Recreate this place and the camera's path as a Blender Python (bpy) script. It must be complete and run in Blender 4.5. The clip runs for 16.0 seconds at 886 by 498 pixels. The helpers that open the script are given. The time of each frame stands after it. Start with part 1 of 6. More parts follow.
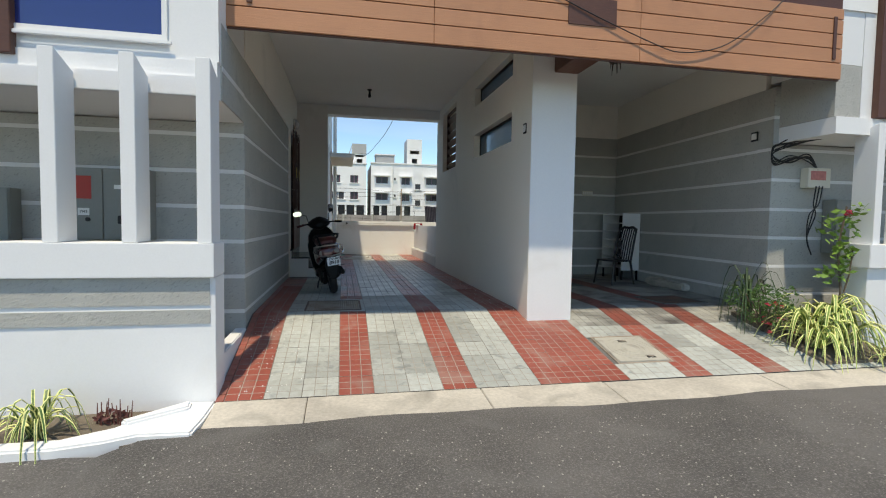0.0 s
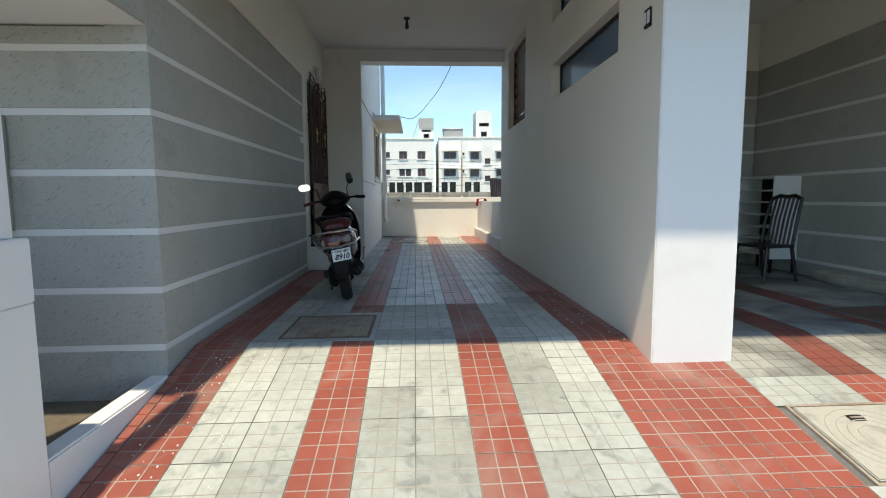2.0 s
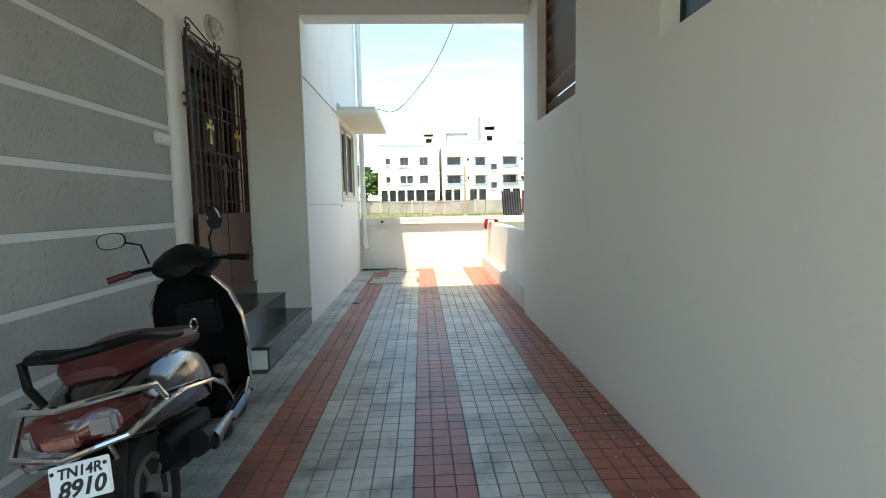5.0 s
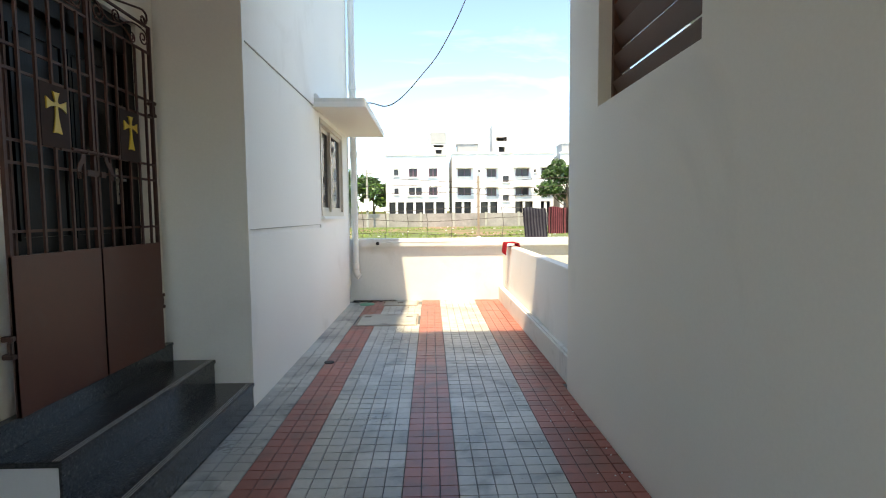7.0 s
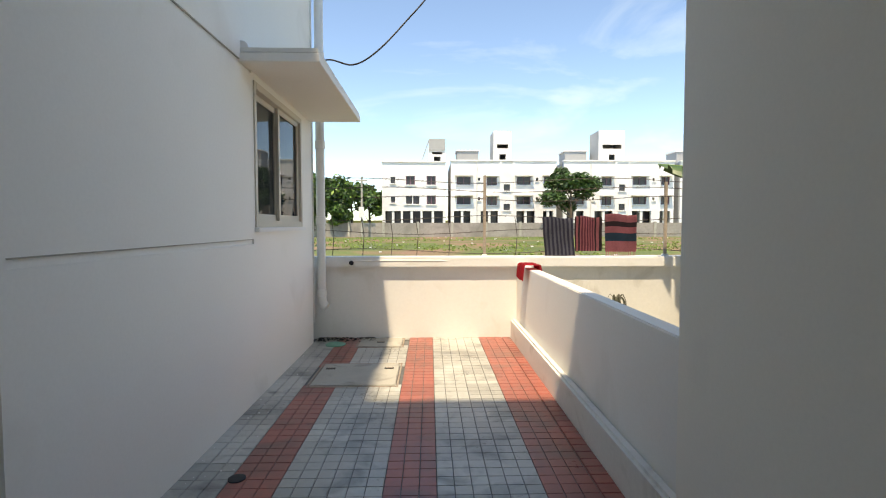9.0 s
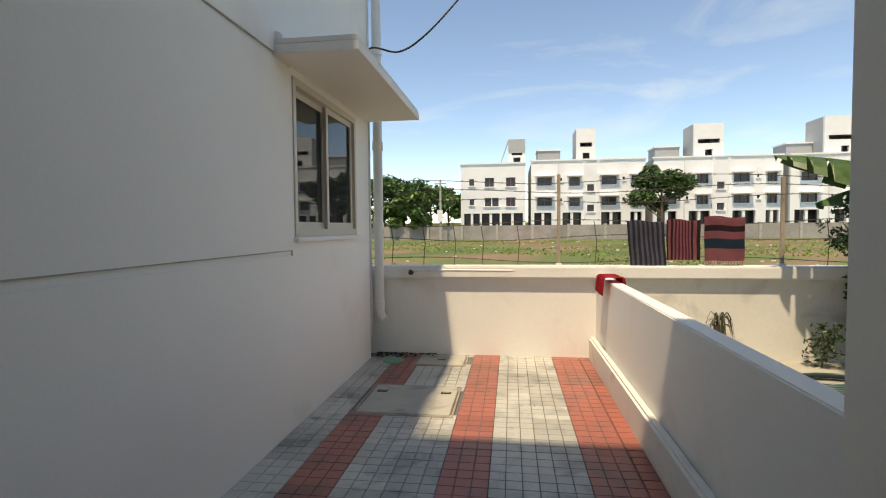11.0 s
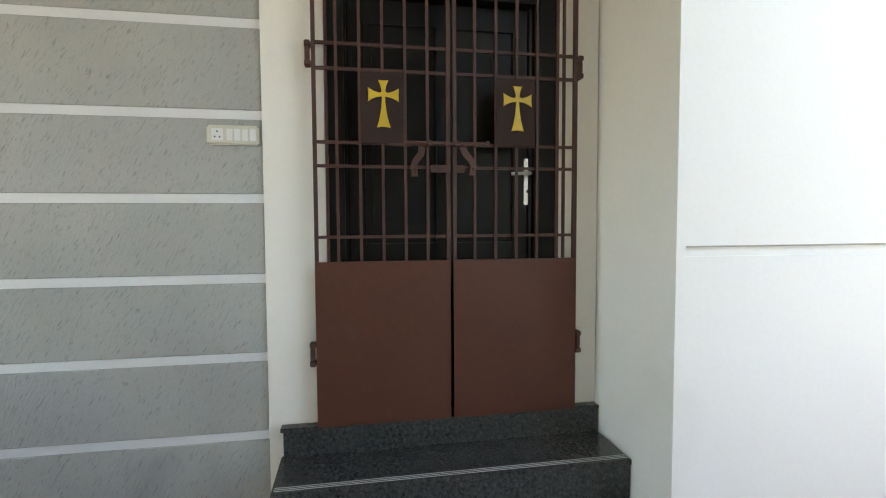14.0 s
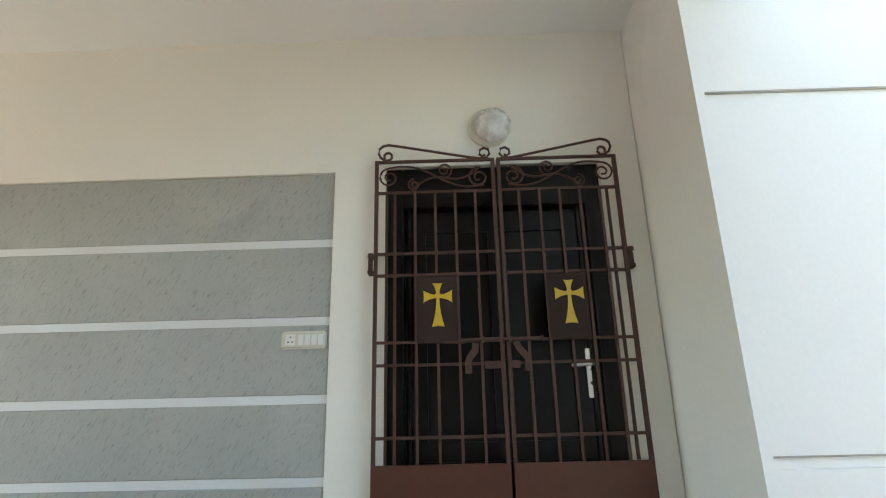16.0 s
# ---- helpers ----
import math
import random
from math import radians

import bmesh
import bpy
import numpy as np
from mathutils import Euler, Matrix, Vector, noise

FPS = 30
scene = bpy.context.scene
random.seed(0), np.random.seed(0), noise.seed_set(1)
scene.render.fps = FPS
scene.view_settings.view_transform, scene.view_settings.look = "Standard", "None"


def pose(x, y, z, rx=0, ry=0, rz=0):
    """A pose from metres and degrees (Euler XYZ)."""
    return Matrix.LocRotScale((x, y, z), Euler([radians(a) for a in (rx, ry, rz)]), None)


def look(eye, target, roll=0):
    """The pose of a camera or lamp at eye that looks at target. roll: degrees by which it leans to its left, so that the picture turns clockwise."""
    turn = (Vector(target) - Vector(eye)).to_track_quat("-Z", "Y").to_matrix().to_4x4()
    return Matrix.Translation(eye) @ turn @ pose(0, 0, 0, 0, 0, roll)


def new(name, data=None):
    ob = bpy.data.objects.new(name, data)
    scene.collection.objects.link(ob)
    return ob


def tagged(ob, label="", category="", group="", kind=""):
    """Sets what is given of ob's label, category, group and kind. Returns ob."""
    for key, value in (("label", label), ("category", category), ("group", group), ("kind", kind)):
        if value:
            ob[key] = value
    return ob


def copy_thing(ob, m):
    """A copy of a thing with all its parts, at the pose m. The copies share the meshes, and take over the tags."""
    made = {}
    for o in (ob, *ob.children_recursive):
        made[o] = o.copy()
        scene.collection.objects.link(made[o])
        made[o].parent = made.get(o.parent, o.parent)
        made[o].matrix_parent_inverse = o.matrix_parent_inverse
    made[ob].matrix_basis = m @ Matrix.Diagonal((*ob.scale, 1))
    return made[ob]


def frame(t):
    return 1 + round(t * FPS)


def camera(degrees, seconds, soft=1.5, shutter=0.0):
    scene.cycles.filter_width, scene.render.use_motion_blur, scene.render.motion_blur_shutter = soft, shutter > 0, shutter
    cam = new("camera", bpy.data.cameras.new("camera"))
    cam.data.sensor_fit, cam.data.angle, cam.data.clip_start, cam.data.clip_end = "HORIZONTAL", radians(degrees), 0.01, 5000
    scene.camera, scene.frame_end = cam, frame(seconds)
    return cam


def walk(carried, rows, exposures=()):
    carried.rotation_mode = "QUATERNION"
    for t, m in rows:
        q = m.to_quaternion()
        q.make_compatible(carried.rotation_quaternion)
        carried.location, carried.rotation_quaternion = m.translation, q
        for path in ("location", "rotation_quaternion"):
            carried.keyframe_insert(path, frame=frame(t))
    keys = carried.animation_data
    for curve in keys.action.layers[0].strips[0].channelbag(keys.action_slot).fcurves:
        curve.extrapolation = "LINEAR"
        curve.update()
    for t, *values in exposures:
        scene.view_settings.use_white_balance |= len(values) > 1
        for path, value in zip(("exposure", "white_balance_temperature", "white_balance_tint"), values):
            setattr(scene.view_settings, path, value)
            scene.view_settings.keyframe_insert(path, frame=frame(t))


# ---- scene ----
cam = camera(83.5, 16.0, soft=1.1)
PATH = [
    (0, (0.044, 0.106, 1.089), (0.442, 2.063, 0.98), 0.9),
    (0.5, (0.226, 0.682, 1.09), (0.524, 2.656, 0.97), 0.8),
    (1, (0.447, 1.301, 1.061), (0.65, 3.286, 0.914), 0.1),
    (1.5, (0.549, 1.925, 1.045), (0.684, 3.912, 0.868), -0.5),
    (2, (0.642, 2.514, 1.039), (0.75, 4.501, 0.837), -0.4),
    (2.5, (0.734, 3.149, 1.023), (0.832, 5.134, 0.799), -0.3),
    (3, (0.81, 3.757, 1.022), (0.908, 5.741, 0.787), -0.1),
    (3.5, (0.875, 4.387, 1.019), (0.978, 6.371, 0.788), -0.4),
    (4, (0.867, 4.926, 1.143), (0.975, 6.911, 0.926), -0.6),
    (4.5, (0.944, 5.407, 1.246), (1.039, 7.395, 1.051), -0.9),
    (4.7, (0.969, 5.56, 1.286), (1.06, 7.549, 1.097), -1.0),
    (6.8, (1.088, 7.463, 1.471), (1.129, 9.458, 1.338), -0.6),
    (7, (1.098, 7.664, 1.462), (1.145, 9.659, 1.329), -0.5),
    (7.5, (1.115, 8.165, 1.46), (1.169, 10.16, 1.323), -0.0),
    (8, (1.12, 8.662, 1.484), (1.179, 10.656, 1.348), 0.0),
    (8.2, (1.148, 8.866, 1.483), (1.206, 10.86, 1.349), 0.0),
    (10.3, (1.222, 10.556, 1.543), (1.234, 12.556, 1.511), -0.6),
    (10.5, (1.239, 10.56, 1.557), (1.217, 12.559, 1.518), -0.6),
    (11, (1.371, 10.335, 1.531), (1.099, 12.315, 1.446), -0.5),
    (11.5, (1.461, 10.025, 1.536), (0.739, 11.883, 1.371), -1.5),
    (12, (1.448, 9.717, 1.498), (0.161, 11.235, 1.297), -1.8),
    (12.5, (1.491, 9.648, 1.49), (-0.206, 10.689, 1.293), -1.4),
    (13, (1.571, 9.849, 1.477), (-0.322, 10.468, 1.29), 0.2),
    (13.5, (1.558, 10.051, 1.457), (-0.382, 10.503, 1.284), 0.1),
    (14, (1.472, 10.192, 1.472), (-0.493, 10.55, 1.364), -0.3),
    (14.5, (1.48, 10.314, 1.509), (-0.503, 10.576, 1.532), -0.6),
    (15, (1.512, 10.374, 1.544), (-0.467, 10.561, 1.76), -1.1),
    (15.5, (1.534, 10.379, 1.563), (-0.417, 10.51, 1.982), -1.3),
    (16, (1.557, 10.406, 1.621), (-0.368, 10.379, 2.162), -1.4),
]
EXPOSURES = [(0.0, 0.76, 8500, 8), (1.0, 0.82, 8500, 7), (2.0, 1.15, 8700, 6), (3.0, 1.2, 9100, 7), (3.5, 1.68, 9700, 6), (4.5, 2.25, 10000, 3), (7.0, 2.12, 9900, 10), (8.0, 1.88, 9800, 11), (10.5, 1.03, 10500, 13), (11.0, 1.03, 10600, 13), (11.5, 1.25, 9900, 13), (12.0, 2.25, 10500, 13), (12.5, 3.15, 10800, 10), (13.0, 3.5, 10900, 10), (14.0, 3.5, 10900, 10), (15.0, 3.42, 10400, 9), (16.0, 3.3, 9900, 7)]
walk(cam, [(t, look(eye, target, roll)) for t, eye, target, roll in PATH], EXPOSURES)

# ---- light ----
SUN_EL, SUN_AZ = radians(67.5), radians(17.0)
world = bpy.data.worlds.new("world")
scene.world = world
world.use_nodes = True
wn, wl = world.node_tree.nodes, world.node_tree.links
wn.clear()
w_out = wn.new("ShaderNodeOutputWorld")
w_bg = wn.new("ShaderNodeBackground")
w_sky = wn.new("ShaderNodeTexSky")
w_sky.sky_type, w_sky.sun_disc = "NISHITA", False
w_sky.sun_elevation, w_sky.sun_rotation = SUN_EL, radians(180.0) + SUN_AZ
w_sky.air_density, w_sky.dust_density, w_sky.ozone_density = 0.75, 0.0, 3.5
w_co = wn.new("ShaderNodeTexCoord")
w_map = wn.new("ShaderNodeMapping")
w_map.inputs["Scale"].default_value = (1.0, 1.6, 4.2)
w_noise = wn.new("ShaderNodeTexNoise")
w_noise.inputs["Scale"].default_value = 1.7
w_noise.inputs["Detail"].default_value = 7.0
w_noise.inputs["Roughness"].default_value = 0.55
w_noise.inputs["Distortion"].default_value = 0.5
w_ramp = wn.new("ShaderNodeValToRGB")
w_ramp.color_ramp.elements[0].position, w_ramp.color_ramp.elements[1].position = 0.52, 0.90
w_mix = wn.new("ShaderNodeMix")
w_mix.data_type = "RGBA"
w_mix.inputs["B"].default_value = (3.9, 4.2, 4.6, 1)
wl.new(w_co.outputs["Generated"], w_map.inputs["Vector"])
wl.new(w_map.outputs["Vector"], w_noise.inputs["Vector"])
wl.new(w_noise.outputs["Fac"], w_ramp.inputs["Fac"])
wl.new(w_ramp.outputs["Color"], w_mix.inputs["Factor"])
wl.new(w_sky.outputs["Color"], w_mix.inputs["A"])
w_tone = wn.new("ShaderNodeMix")
w_tone.data_type, w_tone.blend_type = "RGBA", "MULTIPLY"
w_tone.inputs["Factor"].default_value = 1.0
w_tone.inputs["B"].default_value = (0.76, 0.90, 1.0, 1)
wl.new(w_mix.outputs["Result"], w_tone.inputs["A"])
wl.new(w_tone.outputs["Result"], w_bg.inputs["Color"])
w_bg.inputs["Strength"].default_value = 0.14
wl.new(w_bg.outputs["Background"], w_out.inputs["Surface"])
sun = new("sun", bpy.data.lights.new("sun", "SUN"))
sun.data.energy, sun.data.angle, sun.data.color = 2.1, radians(1.2), (1.0, 0.975, 0.93)
sun.matrix_world = look((0, 0, 30), (30 / math.tan(SUN_EL) * math.sin(SUN_AZ), 30 / math.tan(SUN_EL) * math.cos(SUN_AZ), 0))


# ---- materials ----
def shader(name):
    m = bpy.data.materials.new(name)
    m.use_nodes = True
    nt = m.node_tree
    return m, nt.nodes, nt.links, nt.nodes["Principled BSDF"]


def tint(c, k):
    return tuple(min(1.0, max(0.0, v * k)) for v in c[:3]) + (1,)


def surf(name, col, rough=0.6, metal=0.0, var=0.12, big=1.2, fine=40.0, bump=0.15, dist=0.01, stretch=(1, 1, 1), turn=(0, 0, 0), stain=None, stain_at=(0.6, 0.75), stain_scale=2.0, piece=0.0, spec=0.5, coat=0.0, relief=None, tone=None, fleck=None, slant=False):
    """A painted, stony or metal surface: grain, blotches, wear, stains and fine relief."""
    m, n, l, b = shader(name)
    b.inputs["Roughness"].default_value, b.inputs["Metallic"].default_value = rough, metal
    b.inputs["Specular IOR Level"].default_value = spec
    b.inputs["Coat Weight"].default_value = coat
    geo = n.new("ShaderNodeNewGeometry")
    mp = n.new("ShaderNodeMapping")
    mp.inputs["Scale"].default_value, mp.inputs["Rotation"].default_value = stretch, turn
    if slant:
        mp.vector_type = "TEXTURE"
    l.new(geo.outputs["Position"], mp.inputs["Vector"])
    a = n.new("ShaderNodeTexNoise")
    a.inputs["Scale"].default_value, a.inputs["Detail"].default_value = big, 5.0
    l.new(geo.outputs["Position"], a.inputs["Vector"])
    f = n.new("ShaderNodeTexNoise")
    f.inputs["Scale"].default_value, f.inputs["Detail"].default_value, f.inputs["Roughness"].default_value = fine, 6.0, 0.65
    l.new(mp.outputs["Vector"], f.inputs["Vector"])
    mix = n.new("ShaderNodeMix")
    mix.data_type = "RGBA"
    mix.inputs["A"].default_value, mix.inputs["B"].default_value = tint(col, 1 - var), tint(tone or col, 1 + var)
    mean = n.new("ShaderNodeMath")
    mean.operation = "ADD"
    h = n.new("ShaderNodeMath")
    h.operation = "MULTIPLY"
    h.inputs[1].default_value = 0.5
    l.new(a.outputs["Fac"], mean.inputs[0])
    l.new(f.outputs["Fac"], mean.inputs[1])
    l.new(mean.outputs[0], h.inputs[0])
    con = n.new("ShaderNodeMapRange")
    con.inputs["From Min"].default_value, con.inputs["From Max"].default_value = 0.33, 0.67
    l.new(h.outputs[0], con.inputs["Value"])
    l.new(con.outputs["Result"], mix.inputs["Factor"])
    colour = mix.outputs["Result"]
    if fleck:
        fr = n.new("ShaderNodeMapRange")
        fr.inputs["From Min"].default_value, fr.inputs["From Max"].default_value = 0.53, 0.74
        l.new(f.outputs["Fac"], fr.inputs["Value"])
        fm = n.new("ShaderNodeMix")
        fm.data_type = "RGBA"
        fm.inputs["B"].default_value = tint(fleck, 1)
        l.new(fr.outputs["Result"], fm.inputs["Factor"])
        l.new(colour, fm.inputs["A"])
        colour = fm.outputs["Result"]
    if stain:
        s = n.new("ShaderNodeTexNoise")
        s.inputs["Scale"].default_value, s.inputs["Detail"].default_value, s.inputs["Distortion"].default_value = stain_scale, 8.0, 0.6
        l.new(geo.outputs["Position"], s.inputs["Vector"])
        r = n.new("ShaderNodeMapRange")
        r.inputs["From Min"].default_value, r.inputs["From Max"].default_value = stain_at
        l.new(s.outputs["Fac"], r.inputs["Value"])
        sm = n.new("ShaderNodeMix")
        sm.data_type = "RGBA"
        sm.inputs["B"].default_value = tint(stain, 1)
        l.new(r.outputs["Result"], sm.inputs["Factor"])
        l.new(colour, sm.inputs["A"])
        colour = sm.outputs["Result"]
    if piece:
        oi = n.new("ShaderNodeObjectInfo")
        pr = n.new("ShaderNodeMapRange")
        pr.inputs["To Min"].default_value, pr.inputs["To Max"].default_value = 1 - piece, 1 + piece
        l.new(oi.outputs["Random"], pr.inputs["Value"])
        hs = n.new("ShaderNodeHueSaturation")
        l.new(pr.outputs["Result"], hs.inputs["Value"])
        l.new(colour, hs.inputs["Color"])
        colour = hs.outputs["Color"]
    l.new(colour, b.inputs["Base Color"])
    rr = n.new("ShaderNodeMapRange")
    rr.inputs["To Min"].default_value, rr.inputs["To Max"].default_value = max(0.02, rough - 0.1), min(1.0, rough + 0.1)
    l.new(con.outputs["Result"], rr.inputs["Value"])
    l.new(rr.outputs["Result"], b.inputs["Roughness"])
    if bump:
        bp = n.new("ShaderNodeBump")
        bp.inputs["Strength"].default_value, bp.inputs["Distance"].default_value = bump, dist
        l.new(f.outputs["Fac"], bp.inputs["Height"])
        l.new(bp.outputs["Normal"], b.inputs["Normal"])
    return m


def glassy(name, col, rough=0.02, opacity=0.5):
    """Tinted window glass over a dark room: part mirror, part clear."""
    m, n, l, b = shader(name)
    b.inputs["Base Color"].default_value, b.inputs["Roughness"].default_value = tint(col, 1), rough
    b.inputs["Specular IOR Level"].default_value = 1.0
    b.inputs["IOR"].default_value = 1.6
    out = n["Material Output"]
    t = n.new("ShaderNodeBsdfTransparent")
    t.inputs["Color"].default_value = tint([0.5 + 0.5 * v for v in col], 1)
    mx = n.new("ShaderNodeMixShader")
    mx.inputs["Fac"].default_value = opacity
    l.new(t.outputs["BSDF"], mx.inputs[1])
    l.new(b.outputs["BSDF"], mx.inputs[2])
    l.new(mx.outputs["Shader"], out.inputs["Surface"])
    return m


M_WHITE = surf("white_wall_paint", (0.78, 0.79, 0.79), 0.7, var=0.03, big=0.7, fine=60, bump=0.12, dist=0.004, stain=(0.62, 0.61, 0.57), stain_at=(0.62, 0.95), stain_scale=0.9)
M_WARM = surf("warm_white_wall_paint", (0.83, 0.815, 0.775), 0.7, var=0.035, big=0.7, fine=50, bump=0.15, dist=0.004, stain=(0.64, 0.61, 0.55), stain_at=(0.58, 0.95), stain_scale=1.1)
M_CREAM = surf("cream_wall_paint", (0.86, 0.825, 0.75), 0.65, var=0.03, big=0.8, fine=60, bump=0.1, dist=0.004, stain=(0.62, 0.60, 0.55), stain_at=(0.62, 0.95), stain_scale=0.8)
M_DIRTY = surf("weathered_white_wall", (0.74, 0.73, 0.68), 0.75, var=0.06, big=1.5, fine=30, bump=0.2, dist=0.006, stain=(0.36, 0.34, 0.28), stain_at=(0.56, 0.86), stain_scale=2.4)
M_GREY = surf("grey_rough_render", (0.44, 0.44, 0.41), 0.85, var=0.12, big=2.0, fine=1.0, bump=1.0, dist=0.007, stretch=(0.04, 0.010, 0.045), turn=(-0.62, -0.62, 0.0), fleck=(0.23, 0.235, 0.22), slant=True, stain=(0.27, 0.275, 0.26), stain_at=(0.6, 0.9), stain_scale=2.0)
M_BAND = surf("white_band_paint", (0.74, 0.74, 0.73), 0.7, var=0.04, fine=50, bump=0.15, dist=0.004)
M_CEIL = surf("white_ceiling_paint", (0.84, 0.84, 0.82), 0.8, var=0.02, fine=30, bump=0.05)
M_REAR = surf("rear_wall_paint", (0.80, 0.795, 0.76), 0.75, var=0.04, big=1.2, fine=30, bump=0.15, dist=0.005, stain=(0.60, 0.58, 0.50), stain_at=(0.56, 0.9), stain_scale=1.6)
M_ASPHALT = surf("asphalt", (0.128, 0.121, 0.113), 0.9, fleck=(0.30, 0.285, 0.265), var=0.6, big=0.8, fine=85, bump=0.9, dist=0.02, stain=(0.19, 0.185, 0.175), stain_at=(0.55, 0.8), stain_scale=1.1)
M_CONC = surf("pale_concrete", (0.51, 0.475, 0.41), 0.85, var=0.26, big=1.5, fine=32, bump=0.5, dist=0.008, stain=(0.27, 0.255, 0.22), stain_at=(0.52, 0.82), stain_scale=2.6)
M_SLAB = surf("grey_concrete_cover", (0.42, 0.405, 0.35), 0.8, var=0.12, big=3.0, fine=50, bump=0.2, dist=0.004, stain=(0.22, 0.21, 0.19), stain_at=(0.55, 0.8), stain_scale=5.0)
M_GROUT = surf("dark_grout", (0.15, 0.15, 0.145), 0.9, var=0.3, fine=30, bump=0.3)
M_TGREY = surf("grey_cement_tile", (0.445, 0.445, 0.405), 0.34, var=0.13, big=2.2, fine=26, bump=0.2, dist=0.004, stain=(0.11, 0.115, 0.105), stain_at=(0.50, 0.80), stain_scale=3.4, piece=0.18)
M_TRED = surf("red_cement_tile", (0.37, 0.115, 0.085), 0.36, var=0.16, big=2.0, fine=26, bump=0.2, dist=0.004, stain=(0.17, 0.095, 0.08), stain_at=(0.48, 0.78), stain_scale=3.0, piece=0.12)
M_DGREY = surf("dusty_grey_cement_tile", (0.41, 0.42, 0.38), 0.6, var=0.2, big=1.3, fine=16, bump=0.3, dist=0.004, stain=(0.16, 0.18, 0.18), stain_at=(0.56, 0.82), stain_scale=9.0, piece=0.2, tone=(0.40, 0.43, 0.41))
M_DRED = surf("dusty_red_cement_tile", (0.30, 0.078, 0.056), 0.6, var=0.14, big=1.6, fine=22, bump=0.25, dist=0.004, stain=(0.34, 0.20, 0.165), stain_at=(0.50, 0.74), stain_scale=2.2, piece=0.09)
# Port tiles: oil grime, with the port's shade also put into the colour.
M_PGREY = surf("grimy_shaded_grey_tile", (0.34, 0.34, 0.31), 0.6, var=0.2, big=1.3, fine=16, bump=0.3, dist=0.004, stain=(0.09, 0.085, 0.08), stain_at=(0.42, 0.66), stain_scale=1.5, piece=0.16)
M_PRED = surf("grimy_shaded_red_tile", (0.27, 0.075, 0.055), 0.6, var=0.16, big=1.6, fine=18, bump=0.3, dist=0.004, stain=(0.10, 0.05, 0.042), stain_at=(0.44, 0.68), stain_scale=1.6, piece=0.1)
M_GROUT_PALE = surf("pale_grout", (0.34, 0.31, 0.27), 0.9, var=0.2, fine=30, bump=0.2)
M_GRANITE = surf("black_granite", (0.012, 0.013, 0.013), 0.20, var=0.8, big=60, fine=140, bump=0.02, spec=0.5, tone=(0.048, 0.051, 0.051))
M_GRANLINE = surf("granite_groove_line", (0.42, 0.42, 0.40), 0.5, var=0.1, bump=0)
M_GATE = surf("brown_gate_paint", (0.098, 0.031, 0.019), 0.40, var=0.16, big=2.5, fine=22, bump=0.05, dist=0.002, stain=(0.10, 0.050, 0.036), stain_at=(0.6, 0.85), stain_scale=4.0, spec=0.35)
M_PLAQUE = surf("brown_plaque_paint", (0.045, 0.026, 0.022), 0.7, var=0.2, big=6, fine=60, bump=0.1, dist=0.002, spec=0.15)
M_IRON = surf("brown_iron_bar", (0.085, 0.040, 0.032), 0.55, spec=0.3, var=0.25, big=6, fine=60, bump=0.15, dist=0.002, stain=(0.10, 0.045, 0.03), stain_at=(0.55, 0.8), stain_scale=12)
M_GOLD = surf("gold_paint", (0.62, 0.40, 0.045), 0.4, var=0.08, fine=60, bump=0.05)
M_DOOR = surf("black_brown_door_wood", (0.0065, 0.005, 0.0045), 0.40, var=0.4, big=3, fine=18, bump=0.15, dist=0.003, stretch=(1, 6, 0.4), spec=0.22)
M_STEEL = surf("brushed_steel", (0.55, 0.54, 0.52), 0.3, metal=0.9, var=0.08, fine=80, bump=0.05)
M_CHROME = surf("chrome", (0.72, 0.72, 0.72), 0.12, metal=1.0, var=0.04, bump=0)
M_PLASTIC = surf("ivory_plastic", (0.66, 0.63, 0.53), 0.4, var=0.05, bump=0)
M_PVC = surf("white_pvc", (0.74, 0.74, 0.71), 0.4, var=0.04, bump=0.05)
M_WOOD = surf("orange_brown_cladding", (0.50, 0.235, 0.125), 0.6, var=0.10, big=1.2, fine=14, bump=0.35, dist=0.006, stretch=(0.35, 1, 7), stain=(0.36, 0.165, 0.09), stain_at=(0.56, 0.85), stain_scale=1.6, piece=0.05)
M_DKWOOD = surf("dark_brown_wood", (0.105, 0.042, 0.026), 0.5, var=0.25, fine=14, bump=0.25, stretch=(1, 1, 6))
M_ALU = surf("beige_aluminium_frame", (0.60, 0.55, 0.48), 0.45, metal=0.15, var=0.04, bump=0)
M_BLUEGLASS = glassy("blue_window_film", (0.012, 0.025, 0.16), 0.05, 0.96)
M_GLASS = glassy("window_glass", (0.05, 0.055, 0.06), 0.01, 0.55)
# The blue of this glass stands for sky seen through the slots.
M_SKYGLASS = glassy("sky_tint_slot_glass", (0.10, 0.22, 0.36), 0.05, 0.8)
M_DARK = surf("dark_interior", (0.03, 0.03, 0.03), 0.9, var=0.2, bump=0)
M_SOIL = surf("dry_soil", (0.17, 0.14, 0.105), 0.95, var=0.35, big=3, fine=50, bump=0.7, dist=0.02)
M_METERBOX = surf("grey_metal_box", (0.24, 0.25, 0.23), 0.5, var=0.06, fine=30, bump=0.05, stain=(0.22, 0.20, 0.17), stain_at=(0.6, 0.85), stain_scale=5)
M_REDPLASTIC = surf("red_plastic", (0.45, 0.035, 0.025), 0.4, var=0.06, bump=0)
M_BLACK = surf("black_rubber", (0.015, 0.015, 0.015), 0.6, var=0.3, fine=50, bump=0.1)
M_WHITEPLAIN = surf("white_enamel", (0.8, 0.8, 0.78), 0.35, var=0.02, bump=0)


